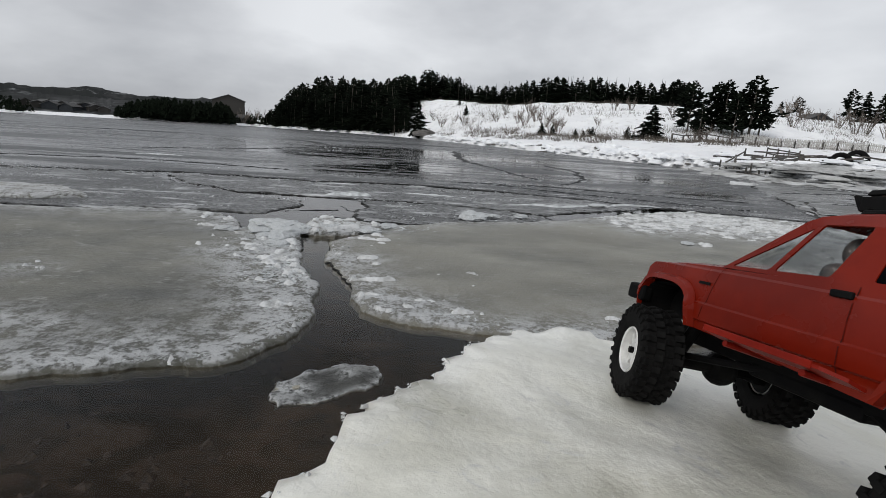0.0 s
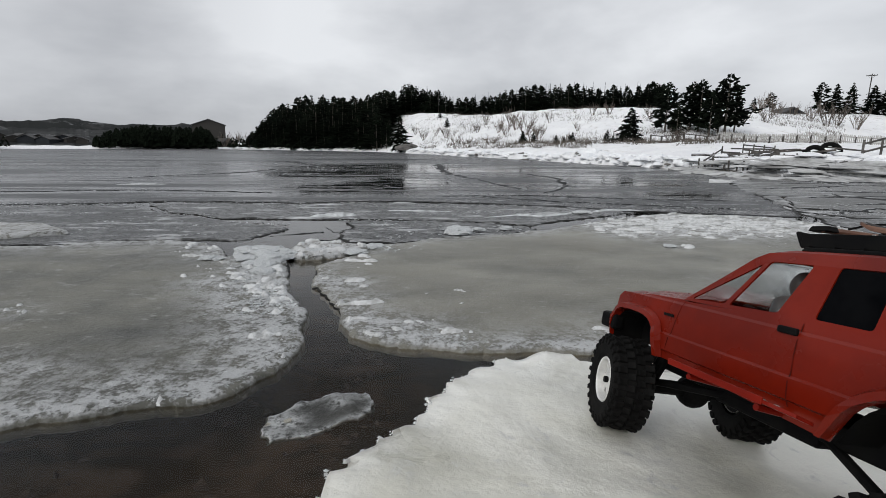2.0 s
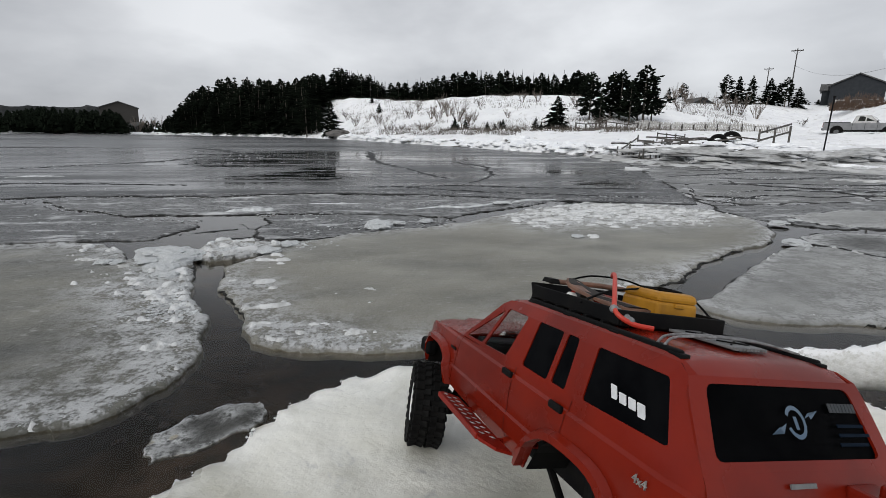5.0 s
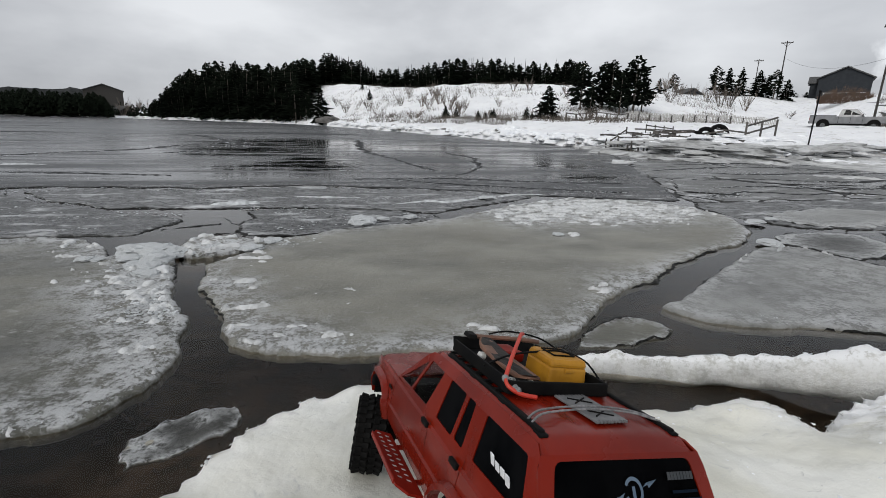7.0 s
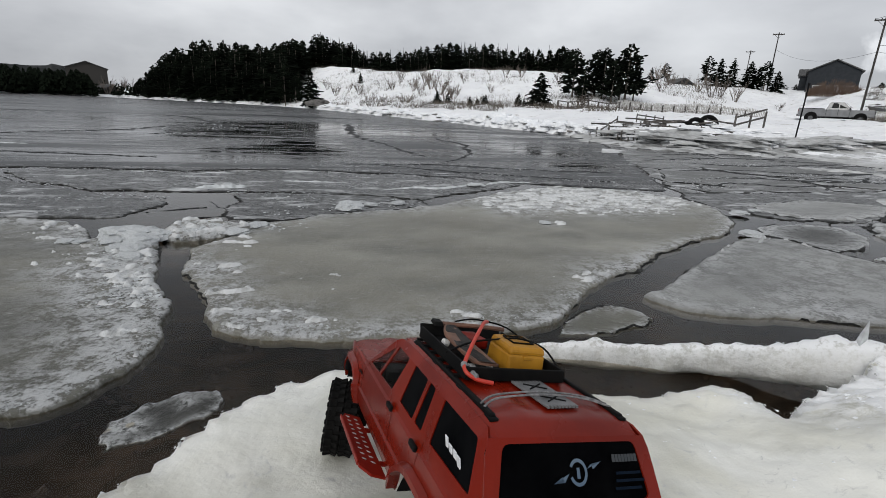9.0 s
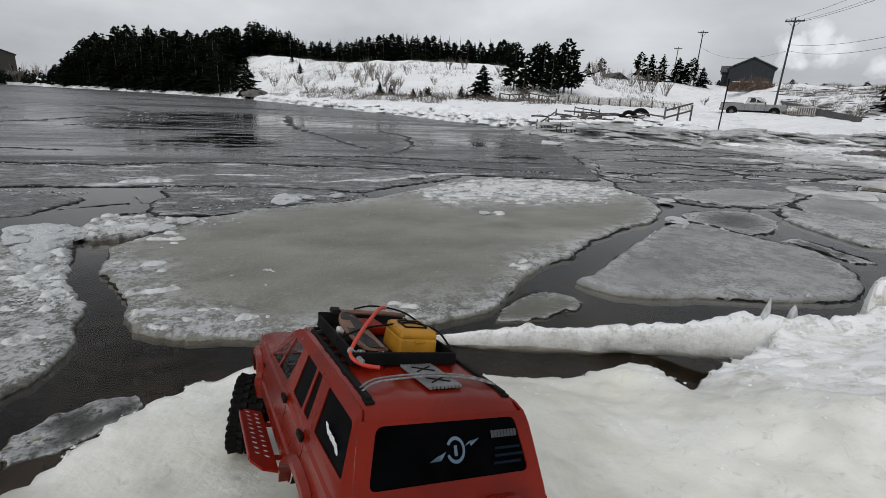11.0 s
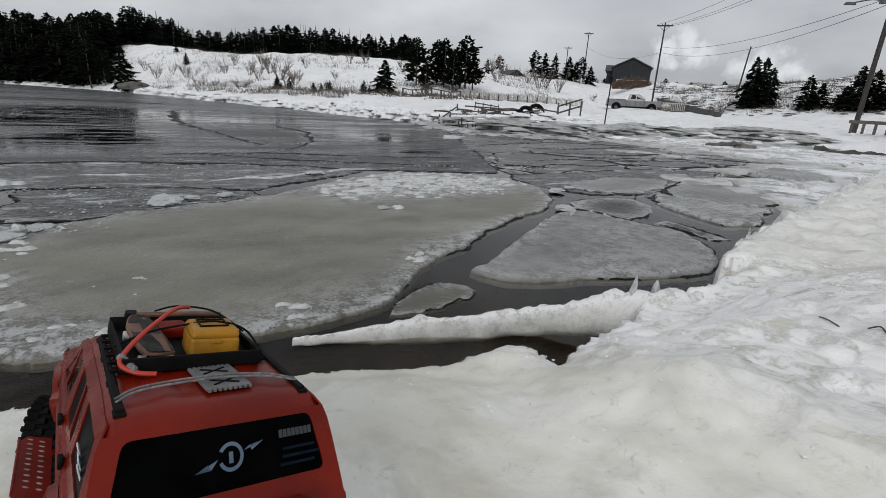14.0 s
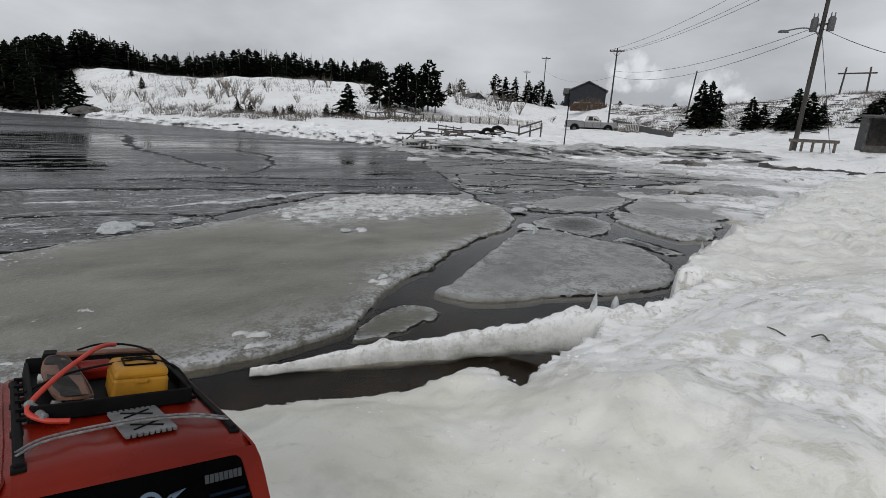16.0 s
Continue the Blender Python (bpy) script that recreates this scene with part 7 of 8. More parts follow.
box(bm, (4.6, 1.7, 0.2), (0, 0, 0.5))
part("chassis", bm, M_BLACK, pick)
for sgn in (1, -1):
    for loop in ([(-0.40, 1.33), (-0.30, 1.76), (0.12, 1.77), (0.12, 1.33)], [(0.20, 1.33), (0.20, 1.77), (0.52, 1.77), (0.95, 1.33)]):
        bm = bmesh.new()
        f = [bm.verts.new((x, sgn * (0.90 - 0.21 * (z - 1.18)), z)) for x, z in loop]
        bm.faces.new(f)
        bmesh.ops.solidify(bm, geom=bm.faces[:], thickness=0.02)
        part("side_window", bm, M_CARGLASS, pick)
    for x in (1.85, -1.8):
        bm = bmesh.new()
        rod(bm, (x, sgn * 0.70, 0.38), (x, sgn * 0.98, 0.38), 0.38, n=20)
        wh = part("wheel", bm, M_RUBBER, pick)
        bm = bmesh.new()
        rod(bm, (x, sgn * 0.975, 0.38), (x, sgn * 0.99, 0.38), 0.2, n=14)
        part("rim", bm, M_STEEL, wh)
bm = bmesh.new()
vs = [bm.verts.new(p) for p in ((0.60, 0.72, 1.80), (0.60, -0.72, 1.80), (1.12, -0.80, 1.36), (1.12, 0.80, 1.36))]
bm.faces.new(vs)
bmesh.ops.translate(bm, vec=(0.03, 0, 0.02), verts=bm.verts)
part("windscreen", bm, M_CARGLASS, pick)
for sgn in (1, -1):
    bm = bmesh.new()
    box(bm, (1.98, 0.05, 0.05), (-1.88, sgn * 0.93, 1.25), bevel=0.012)
    part("bed_rail", bm, M_BLACK, pick, "black bed rail")
    bm = bmesh.new()
    box(bm, (0.10, 0.24, 0.18), (0.98, sgn * 1.05, 1.32), bevel=0.03)
    part("wing_mirror", bm, M_BLACK, pick)
    for x in (0.16, -0.72, 1.02):
        bm = bmesh.new()
        box(bm, (0.02, 0.012, 0.62), (x, sgn * 0.952, 0.90))
        part("door_gap", bm, M_BLACK, pick)
    bm = bmesh.new()
    box(bm, (0.05, 0.10, 0.34), (-2.86, sgn * 0.88, 1.0), bevel=0.01)
    part("tail_lamp", bm, M_REDMETAL, pick, "red tail lamp")
    bm = bmesh.new()
    box(bm, (0.12, 0.30, 0.22), (2.80, sgn * 0.74, 0.95), bevel=0.03)
    part("headlamp", bm, M_CARGLASS, pick)
    bm = bmesh.new()
    box(bm, (1.9, 0.06, 0.10), (0.1, sgn * 0.95, 0.50), bevel=0.02)
    part("running_board", bm, M_BLACK, pick)
bm = bmesh.new()
box(bm, (0.12, 1.9, 0.22), (2.82, 0, 0.62), bevel=0.03)
part("front_bumper", bm, M_STEEL, pick)
bm = bmesh.new()
box(bm, (0.12, 1.9, 0.2), (-2.88, 0, 0.62), bevel=0.03)
part("rear_bumper", bm, M_STEEL, pick)

# ---- right side: barrier and shed ----
bar = thing("timber_barrier", Matrix.Translation(Vector(polar(69.6, 32, EYE + 32 * math.tan(radians(-0.35))))) @ pose(0, 0, 0, 0, 0, -68), "low dark timber barrier at the road end", "barrier")
bm = bmesh.new()
box(bm, (2.1, 0.2, 0.16), (0, 0, 0.42), bevel=0.02)
part("beam", bm, M_BARK, bar)
for k in range(5):
    bm = bmesh.new()
    box(bm, (0.12, 0.14, 0.5), (-0.9 + 0.45 * k, 0, 0.12), bevel=0.01)
    part("post", bm, M_BARK, bar)
shed = thing("shed", Matrix.Translation(Vector(polar(75.1, 36, EYE + 36 * math.tan(radians(-0.35))))) @ pose(0, 0, 0, 0, 0, -62), "small dark roadside shed with an open front", "shed")
bm = bmesh.new()
box(bm, (0.10, 1.7, 1.85), (-1.45, 0, 0.9))
part("side_wall", bm, M_ROOFING, shed)
bm = bmesh.new()
box(bm, (0.10, 1.7, 1.85), (1.45, 0, 0.9))
part("side_wall", bm, M_ROOFING, shed)
for k in range(14):
    bm = bmesh.new()
    box(bm, (0.19, 0.05, 1.8), (-1.3 + 0.2 * k, 0.8, 0.9))
    part("plank", bm, M_GREYWOOD, shed)
bm = bmesh.new()
box(bm, (3.2, 2.0, 0.10), (0, -0.05, 1.88), (5, 0, 0))
part("roof", bm, M_ROOFING, shed)
bm = bmesh.new()
box(bm, (2.8, 0.08, 0.35), (0, -0.8, 0.18))
part("front_board", bm, M_GREYWOOD, shed)
bm = bmesh.new()
box(bm, (0.9, 0.05, 0.5), (0.55, -0.2, 1.1), (0, 12, 0))
part("board", bm, M_GREY, shed, "grey notice board")


# ---- the red toy truck ----
CAR = Matrix(((-0.173, -0.9709, 0.1656, 0.446), (0.9738, -0.1434, 0.1766, 0.2200), (-0.1477, 0.1918, 0.9703, 0.7915), (0, 0, 0, 1)))
toy = thing("toy_truck", CAR, "red off-road toy truck with loaded roof rack on shore ice", "toy truck")


def side_y(z):
    """Half width of the shell by height."""
    return float(np.interp(z, [-0.155, -0.135, -0.128, -0.126, -0.1085, -0.1065, -0.0905, -0.072, -0.0695, -0.060, -0.012, -0.003], [0.088, 0.0915, 0.0925, 0.0955, 0.0972, 0.0948, 0.0955, 0.0942, 0.0918, 0.0905, 0.080, 0.074]))


def narrow(x):
    return float(np.interp(x, [-0.07, -0.03, 0.30, 0.40, 0.438], [0.93, 1.0, 1.0, 0.97, 0.90]))


def arch(xc, rx, zc, rz, n=14, lean=0.0):
    def sq(v):
        return math.copysign(abs(v) ** 0.62, v)
    pts = [(rx * sq(math.cos(math.pi * k / n)), sq(max(0.0, math.sin(math.pi * k / n)))) for k in range(n + 1)]
    return [(xc + x + (lean * (1 - h) if x > 0 else 0.0), zc + rz * h) for x, h in pts]


bm = bmesh.new()
low = [(-0.050, -0.057), (-0.03, -0.0576), (0.02, -0.0591), (0.05, -0.060), (0.15, -0.062), (0.235, -0.065), (0.305, -0.066), (0.36, -0.068), (0.425, -0.073), (0.436, -0.080), (0.438, -0.100), (0.436, -0.122)]
low += arch(0.383, 0.051, -0.136, 0.044) + [(0.24, -0.139)] + arch(0.054, 0.050, -0.145, 0.049, 14, 0.024) + [(-0.02, -0.145), (-0.060, -0.130), (-0.066, -0.105), (-0.062, -0.080)]
sheet(bm, [[(x, 0, z) for x, z in low]])
for z in (-0.0695, -0.072, -0.080, -0.0905, -0.1065, -0.1085, -0.118, -0.126, -0.128):
    bmesh.ops.bisect_plane(bm, geom=list(bm.verts) + list(bm.edges) + list(bm.faces), plane_co=(0, 0, z), plane_no=(0, 0, 1))
for x in (-0.03, 0.02, 0.30, 0.34, 0.40, 0.42):
    bmesh.ops.bisect_plane(bm, geom=list(bm.verts) + list(bm.edges) + list(bm.faces), plane_co=(x, 0, 0), plane_no=(1, 0, 0))
for v in bm.verts:
    v.co.y = side_y(v.co.z) * narrow(v.co.x)
WINDOWS = {"rear": [(-0.011, -0.014), (0.061, -0.014), (0.060, -0.056), (-0.026, -0.053)], "vent": [(0.086, -0.014), (0.102, -0.014), (0.105, -0.057), (0.084, -0.057)],
           "door": [(0.109, -0.014), (0.150, -0.014), (0.156, -0.058), (0.112, -0.058)], "front": [(0.172, -0.014), (0.214, -0.014), (0.243, -0.061), (0.190, -0.059)],
           "quarter": [(0.221, -0.017), (0.293, -0.0625), (0.249, -0.061)]}


def round_loop(loop, r=0.004, n=3):
    out = []
    m = len(loop)
    for i in range(m):
        p, a, b = Vector(loop[i]), Vector(loop[i - 1]), Vector(loop[(i + 1) % m])
        u, w = p + (a - p).normalized() * r, p + (b - p).normalized() * r
        out += [tuple(u.lerp(p, k / n).lerp(p.lerp(w, k / n), k / n)) for k in range(n + 1)]
    return out


up = bmesh.new()
upper = [(-0.050, -0.057), (-0.03, -0.0576), (0.02, -0.0591), (0.05, -0.060), (0.15, -0.062), (0.235, -0.065), (0.305, -0.066), (0.27, -0.041), (0.232, -0.012), (0.222, -0.006), (0.20, -0.004), (0.05, -0.003), (-0.012, -0.004), (-0.022, -0.009)]
sheet(up, [[(x, 0, z) for x, z in upper]] + [[(x, 0, z) for x, z in round_loop(w, 0.003)] for w in WINDOWS.values()])
for v in up.verts:
    v.co.y = side_y(v.co.z) * narrow(v.co.x)
tmp = bpy.data.meshes.new("tmp")
up.to_mesh(tmp)
up.free()
bm.from_mesh(tmp)
# the other side
geom = bmesh.ops.duplicate(bm, geom=list(bm.verts) + list(bm.edges) + list(bm.faces))["geom"]
for v in geom:
    if isinstance(v, bmesh.types.BMVert):
        v.co.y *= -1


def loft(rows):
    """A skin over rows of points."""
    vr = [[bm.verts.new(p) for p in row] for row in rows]
    for a, b in zip(vr, vr[1:]):
        for k in range(len(a) - 1):
            bm.faces.new((a[k], a[k + 1], b[k + 1], b[k]))


def ramp(a, b, n):
    return [a + (b - a) * k / (n - 1) for k in range(n)]


# roof with two pressed ribs, hood with a raised middle, nose, tailgate
rows = []
for x in ramp(-0.022, 0.232, 26):
    zf = float(np.interp(x, [-0.022, -0.012, 0.0, 0.20, 0.222, 0.232], [-0.009, -0.004, -0.002, -0.002, -0.005, -0.012]))
    rows.append([(x, y, zf + 0.0025 * (1 - (y / 0.074) ** 4) * min(1.0, (x + 0.022) / 0.012) + (0.0012 if abs(abs(y) - 0.035) < 0.006 and 0.0 < x < 0.2 else 0) - (0.003 if abs(y) > 0.073 else 0)) for y in ramp(-0.075, 0.075, 31)])
loft(rows)
rows = []
for x in ramp(0.300, 0.437, 20):
    zf = float(np.interp(x, [0.30, 0.36, 0.42, 0.432, 0.437], [-0.062, -0.064, -0.069, -0.073, -0.081]))
    w = side_y(-0.068) * narrow(x)
    rows.append([(x, w * s, zf + 0.0035 * (1 if abs(s) < 0.5 else 0) + 0.001 - 0.006 * abs(s) ** 8) for s in ramp(-1, 1, 25)])
loft(rows)
loft([[(0.437 + 0.003 * (1 - s * s), side_y(z) * 0.90 * s, z) for s in ramp(-1, 1, 13)] for z in (-0.080, -0.092, -0.105, -0.122)])
loft([[(x, side_y(z) * narrow(x) * s, z) for s in ramp(-1, 1, 21)] for x, z in ((-0.050, -0.057), (-0.0535, -0.062), (-0.062, -0.080), (-0.066, -0.105), (-0.060, -0.130))])
back = bmesh.new()


def back_x(z):
    return float(np.interp(z, [-0.060, -0.057, -0.009, -0.004], [-0.051, -0.050, -0.022, -0.014]))


edge = [(side_y(z) * narrow(back_x(z)), z) for z in (-0.057, -0.045, -0.03, -0.018, -0.009)]
ring = edge + [(-y, z) for y, z in edge[::-1]]
GLASS = [(0.066, -0.013), (0.074, -0.052), (-0.074, -0.052), (-0.066, -0.013)]
sheet(back, [[(back_x(z), y, z) for y, z in ring], [(back_x(z), y, z) for y, z in round_loop(GLASS, 0.006)]])
back.to_mesh(tmp)
back.free()
bm.from_mesh(tmp)
bmesh.ops.remove_doubles(bm, verts=bm.verts, dist=0.0012)
shell = part("body", bm, M_RED, toy)
shell.data.shade_smooth()
mod = shell.modifiers.new("thickness", "SOLIDIFY")
mod.thickness, mod.offset = 0.0018, -1
mod = shell.modifiers.new("edges", "EDGE_SPLIT")
mod.split_angle = radians(28)

# panes
for sgn in (1, -1):
    for key, loop in WINDOWS.items():
        bm = bmesh.new()
        cx = sum(p[0] for p in loop) / len(loop)
        cz = sum(p[1] for p in loop) / len(loop)
        big = [(cx + (x - cx) * 1.05, cz + (z - cz) * 1.05) for x, z in loop]
        outer = [bm.verts.new((x, sgn * (side_y(z) * narrow(x) - 0.0012), z)) for x, z in big]
        inner = [bm.verts.new((v.co.x, v.co.y - sgn * 0.0012, v.co.z)) for v in outer]
        bm.faces.new(outer)
        bm.faces.new(inner[::-1])
        for k in range(len(outer)):
            bm.faces.new((outer[k], outer[(k + 1) % len(outer)], inner[(k + 1) % len(outer)], inner[k]))
        see = key in ("front", "quarter")
        pane = part("side_window", bm, M_CLEAR if see else M_TINT, toy, "clear plastic window" if see else "black tinted window")
        if see:
            pane.visible_shadow = False
        if key == "rear":
            bm = bmesh.new()   # a maker's mark, as plain shapes
            for k, (w, h, up_) in enumerate(((0.006, 0.012, 0.001), (0.007, 0.008, 0), (0.007, 0.008, 0), (0.007, 0.011, -0.0015))):
                x = 0.030 - 0.0095 * k
                z = -0.0405 + up_
                box(bm, (w, 0.0012, h), (x, sgn * (side_y(z) + 0.0002), z), (-sgn * 13, 0, 0), 0.0005)
            part("decal", bm, M_DECAL, pane, "white sticker")
bm = bmesh.new()
pts = [(back_x(z) + 0.0015, y * 1.04, z * 1.03 if z < -0.03 else z + 0.001) for y, z in GLASS]
vs = [bm.verts.new(p) for p in pts]
bm.faces.new(vs)
bmesh.ops.solidify(bm, geom=bm.faces[:], thickness=0.0012)
glass = part("rear_window", bm, M_TINT, toy, "black tinted rear window with stickers")
slope = math.degrees(math.atan2(0.028, 0.048))


def on_glass(y, z, lift=0.0006):
    return (back_x(z) - lift, y, z)


bm = bmesh.new()   # round emblem with two wings
for k in range(20):
    a0 = 0.5 + 5.4 * k / 20
    a1 = a0 + 5.4 / 20
    q = [on_glass(-0.002 + r * math.cos(a), -0.032 + r * math.sin(a), 0.0012) for r, a in ((0.009, a0), (0.0066, a0), (0.0066, a1), (0.009, a1))]
    bm.faces.new([bm.verts.new(p) for p in q])
for wing in ([(0.007, -0.0325), (0.023, -0.0385), (0.014, -0.0345), (0.012, -0.0380)], [(-0.011, -0.030), (-0.026, -0.0255), (-0.017, -0.0305), (-0.0155, -0.0270)],
             [(-0.0035, -0.029), (-0.0005, -0.029), (-0.0005, -0.036), (-0.0035, -0.036)]):
    bm.faces.new([bm.verts.new(on_glass(y, z, 0.0012)) for y, z in wing])
part("emblem_decal", bm, M_DECALBLUE, glass, "pale blue round emblem sticker")
bm = bmesh.new()
for k in range(8):
    box(bm, (0.0006, 0.0028, 0.006), on_glass(-0.040 - 0.0034 * k, -0.024, 0.0008), (0, slope, 0))
part("name_decal", bm, M_DECALGREY, glass, "grey lettered sticker")
bm = bmesh.new()
for k, (w, y) in enumerate(((0.026, -0.054), (0.030, -0.055), (0.028, -0.052))):
    box(bm, (0.0006, w, 0.0022), on_glass(y, -0.034 - 0.005 * k, 0.0008), (0, slope, 0))
part("small_decal", bm, M_DECALDIM, glass, "dim blue lettered sticker")
bm = bmesh.new()
vs = [bm.verts.new(p) for p in ((0.226, 0.068, -0.013), (0.226, -0.068, -0.013), (0.300, -0.083, -0.062), (0.300, 0.083, -0.062))]
bm.faces.new(vs)
bmesh.ops.solidify(bm, geom=bm.faces[:], thickness=0.001)
part("windscreen", bm, M_CLEAR, toy, "clear plastic windscreen").visible_shadow = False

# dark inner tub
bm = bmesh.new()
box(bm, (0.33, 0.170, 0.006), (0.125, 0, -0.085))
box(bm, (0.006, 0.15, 0.055), (0.155, 0, -0.058))
box(bm, (0.03, 0.15, 0.02), (0.285, 0, -0.074), bevel=0.004)
part("inner_tub", bm, M_BLACK, toy)
# white strip below the tailgate window, small bar on the door, raised letters
bm = bmesh.new()
box(bm, (0.001, 0.022, 0.0028), (-0.0560, 0.012, -0.0632), (0, 24, 0))
part("tailgate_badge", bm, M_GREY, toy, "white lettered badge")
for sgn in (1, -1):
    bm = bmesh.new()
    box(bm, (0.016, 0.001, 0.003), (0.318, sgn * 0.0962, -0.086))
    part("wing_badge", bm, M_BLACK, toy)
    cu = bpy.data.curves.new("letters", "FONT")
    cu.body, cu.size, cu.extrude, cu.align_x = "4x4", 0.0085, 0.0006, "CENTER"
    tx = bpy.data.objects.new("letters", cu)
    scene.collection.objects.link(tx)
    me = bpy.data.meshes.new_from_object(tx.evaluated_get(bpy.context.evaluated_depsgraph_get()))
    bpy.data.objects.remove(tx)
    me.materials.append(M_LIP)
    ob = new("model_letters", me)
    ob.parent = toy
    ob.matrix_basis = pose(-0.016, sgn * 0.0966, -0.082, 90, 0, 180 if sgn > 0 else 0)
    ob["label"] = "raised silver letters"
    for x in (0.172, 0.084):
        bm = bmesh.new()
        box(bm, (0.018, 0.004, 0.006), (x, sgn * 0.0955, -0.071), bevel=0.0012)
        part("door_handle", bm, M_BLACK, toy, "black door handle")
    for x0, z0, x1, z1 in ((0.163, -0.063, 0.163, -0.132), (0.300, -0.067, 0.318, -0.130), (0.070, -0.061, 0.074, -0.090)):
        bm = bmesh.new()
        rows_ = [(x0 + (x1 - x0) * k / 10, z0 + (z1 - z0) * k / 10) for k in range(11)]
        lv = [[bm.verts.new((x + dx, sgn * (side_y(z) * narrow(x) + 0.00025), z)) for x, z in rows_] for dx in (-0.0006, 0.0006)]
        for k in range(10):
            bm.faces.new((lv[0][k], lv[0][k + 1], lv[1][k + 1], lv[1][k]))
        part("door_seam", bm, M_SEAM, toy)
    bm = bmesh.new()   # roof rail
    box(bm, (0.200, 0.006, 0.006), (0.096, sgn * 0.0665, -0.001), bevel=0.0015)
    for x in (-0.002, 0.06, 0.125, 0.19):
        box(bm, (0.012, 0.008, 0.006), (x, sgn * 0.0665, -0.003), bevel=0.001)
    part("roof_rail", bm, M_BLACK, toy, "black roof rail")
    bm = bmesh.new()   # side step with punched slots
    vs = [(0.276, 0.099), (0.276, 0.120), (0.262, 0.127), (0.148, 0.127), (0.134, 0.116), (0.134, 0.099)]
    a = [bm.verts.new((x, sgn * y, -0.134 + 0.28 * (y - 0.099))) for x, y in vs]
    b = [bm.verts.new((x, sgn * y, -0.137 + 0.28 * (y - 0.099))) for x, y in vs]
    bm.faces.new(a)
    bm.faces.new(b[::-1])
    for k in range(6):
        bm.faces.new((a[k], a[(k + 1) % 6], b[(k + 1) % 6], b[k]))
    box(bm, (0.112, 0.002, 0.006), (0.21, sgn * 0.127, -0.1275), bevel=0.0006)
    for x in (0.17, 0.25):
        rod(bm, (x, sgn * 0.05, -0.145), (x, sgn * 0.115, -0.137), 0.003)
    step = part("side_step", bm, M_REDMETAL, toy, "red sheet-metal side step with punched slots")
    # pale lips put the bright glints of the slots into the colour
    for row_ in range(2):
        for k in range(10):
            bm = bmesh.new()
            bmesh.ops.create_uvsphere(bm, u_segments=8, v_segments=5, radius=1.0, matrix=pose(0.160 + 0.0115 * k + 0.004 * row_, sgn * (0.108 + 0.010 * row_), -0.1314 + 0.0028 * row_, 0, 0, 52 * sgn) @ Matrix.Diagonal((0.0038, 0.0011, 0.0010, 1)))
            part("slot_lip", bm, M_LIP, step)
    for xc, rx, rz, zc in ((0.383, 0.051, 0.044, -0.136), (0.054, 0.050, 0.049, -0.145)):
        bm = bmesh.new()   # wheel-arch flare
        def lip_row(grow, out):
            return [bm.verts.new((x, sgn * (side_y(max(z, -0.135)) * narrow(x) + out), max(z, -0.143))) for x, z in arch(xc, rx + grow, zc, rz + grow, 16, 0.024 if xc < 0.2 else 0.0)]
        r1, r2, r3, r4 = lip_row(0.008, 0.0004), lip_row(0.0055, 0.007), lip_row(0.0, 0.008), lip_row(0.0, -0.004)
        for p, q in ((r1, r2), (r2, r3), (r3, r4)):
            for k in range(16):
                bm.faces.new((p[k], p[k + 1], q[k + 1], q[k]))
        part("wheel_arch", bm, M_RED, toy)
    bm = bmesh.new()
    box(bm, (0.016, 0.014, 0.012), (0.272, sgn * 0.094, -0.052), bevel=0.003)
    rod(bm, (0.276, sgn * 0.082, -0.058), (0.273, sgn * 0.092, -0.054), 0.002)
    if sgn < 0:
        part("wing_mirror", bm, M_BLACK, toy)
    else:
        bm.free()
    for xc, zc, rz in ((0.383, -0.138, 0.043), (0.054, -0.145, 0.047)):
        bm = bmesh.new()   # inner wheel housing
        pr = arch(xc, 0.049, zc, rz, 12, 0.022 if xc < 0.2 else 0.0)
        for k in range(12):
            bm.faces.new([bm.verts.new(p) for p in ((pr[k][0], sgn * 0.088, pr[k][1]), (pr[k + 1][0], sgn * 0.088, pr[k + 1][1]), (pr[k + 1][0], sgn * 0.045, pr[k + 1][1]), (pr[k][0], sgn * 0.045, pr[k][1]))])
        bm.faces.new([bm.verts.new((x, sgn * 0.045, z)) for x, z in pr])
        part("wheel_housing", bm, M_BLACK, toy)
bm = bmesh.new()
box(bm, (0.016, 0.180, 0.021), (0.455, 0, -0.116), bevel=0.004)
box(bm, (0.034, 0.016, 0.021), (0.443, 0.086, -0.116), bevel=0.004)
box(bm, (0.034, 0.016, 0.021), (0.443, -0.086, -0.116), bevel=0.004)
part("front_bumper", bm, M_BLACK, toy, "black front bumper")
bm = bmesh.new()
box(bm, (0.014, 0.172, 0.016), (-0.070, 0, -0.123), bevel=0.003)
part("rear_bumper", bm, M_RED, toy, "red rear bumper")
bm = bmesh.new()
box(bm, (0.022, 0.028, 0.014), (-0.066, -0.040, -0.070), bevel=0.003)
box(bm, (0.010, 0.014, 0.020), (-0.074, -0.040, -0.066), bevel=0.002)
part("tow_hook", bm, M_RED, toy, "red block on the tailgate")
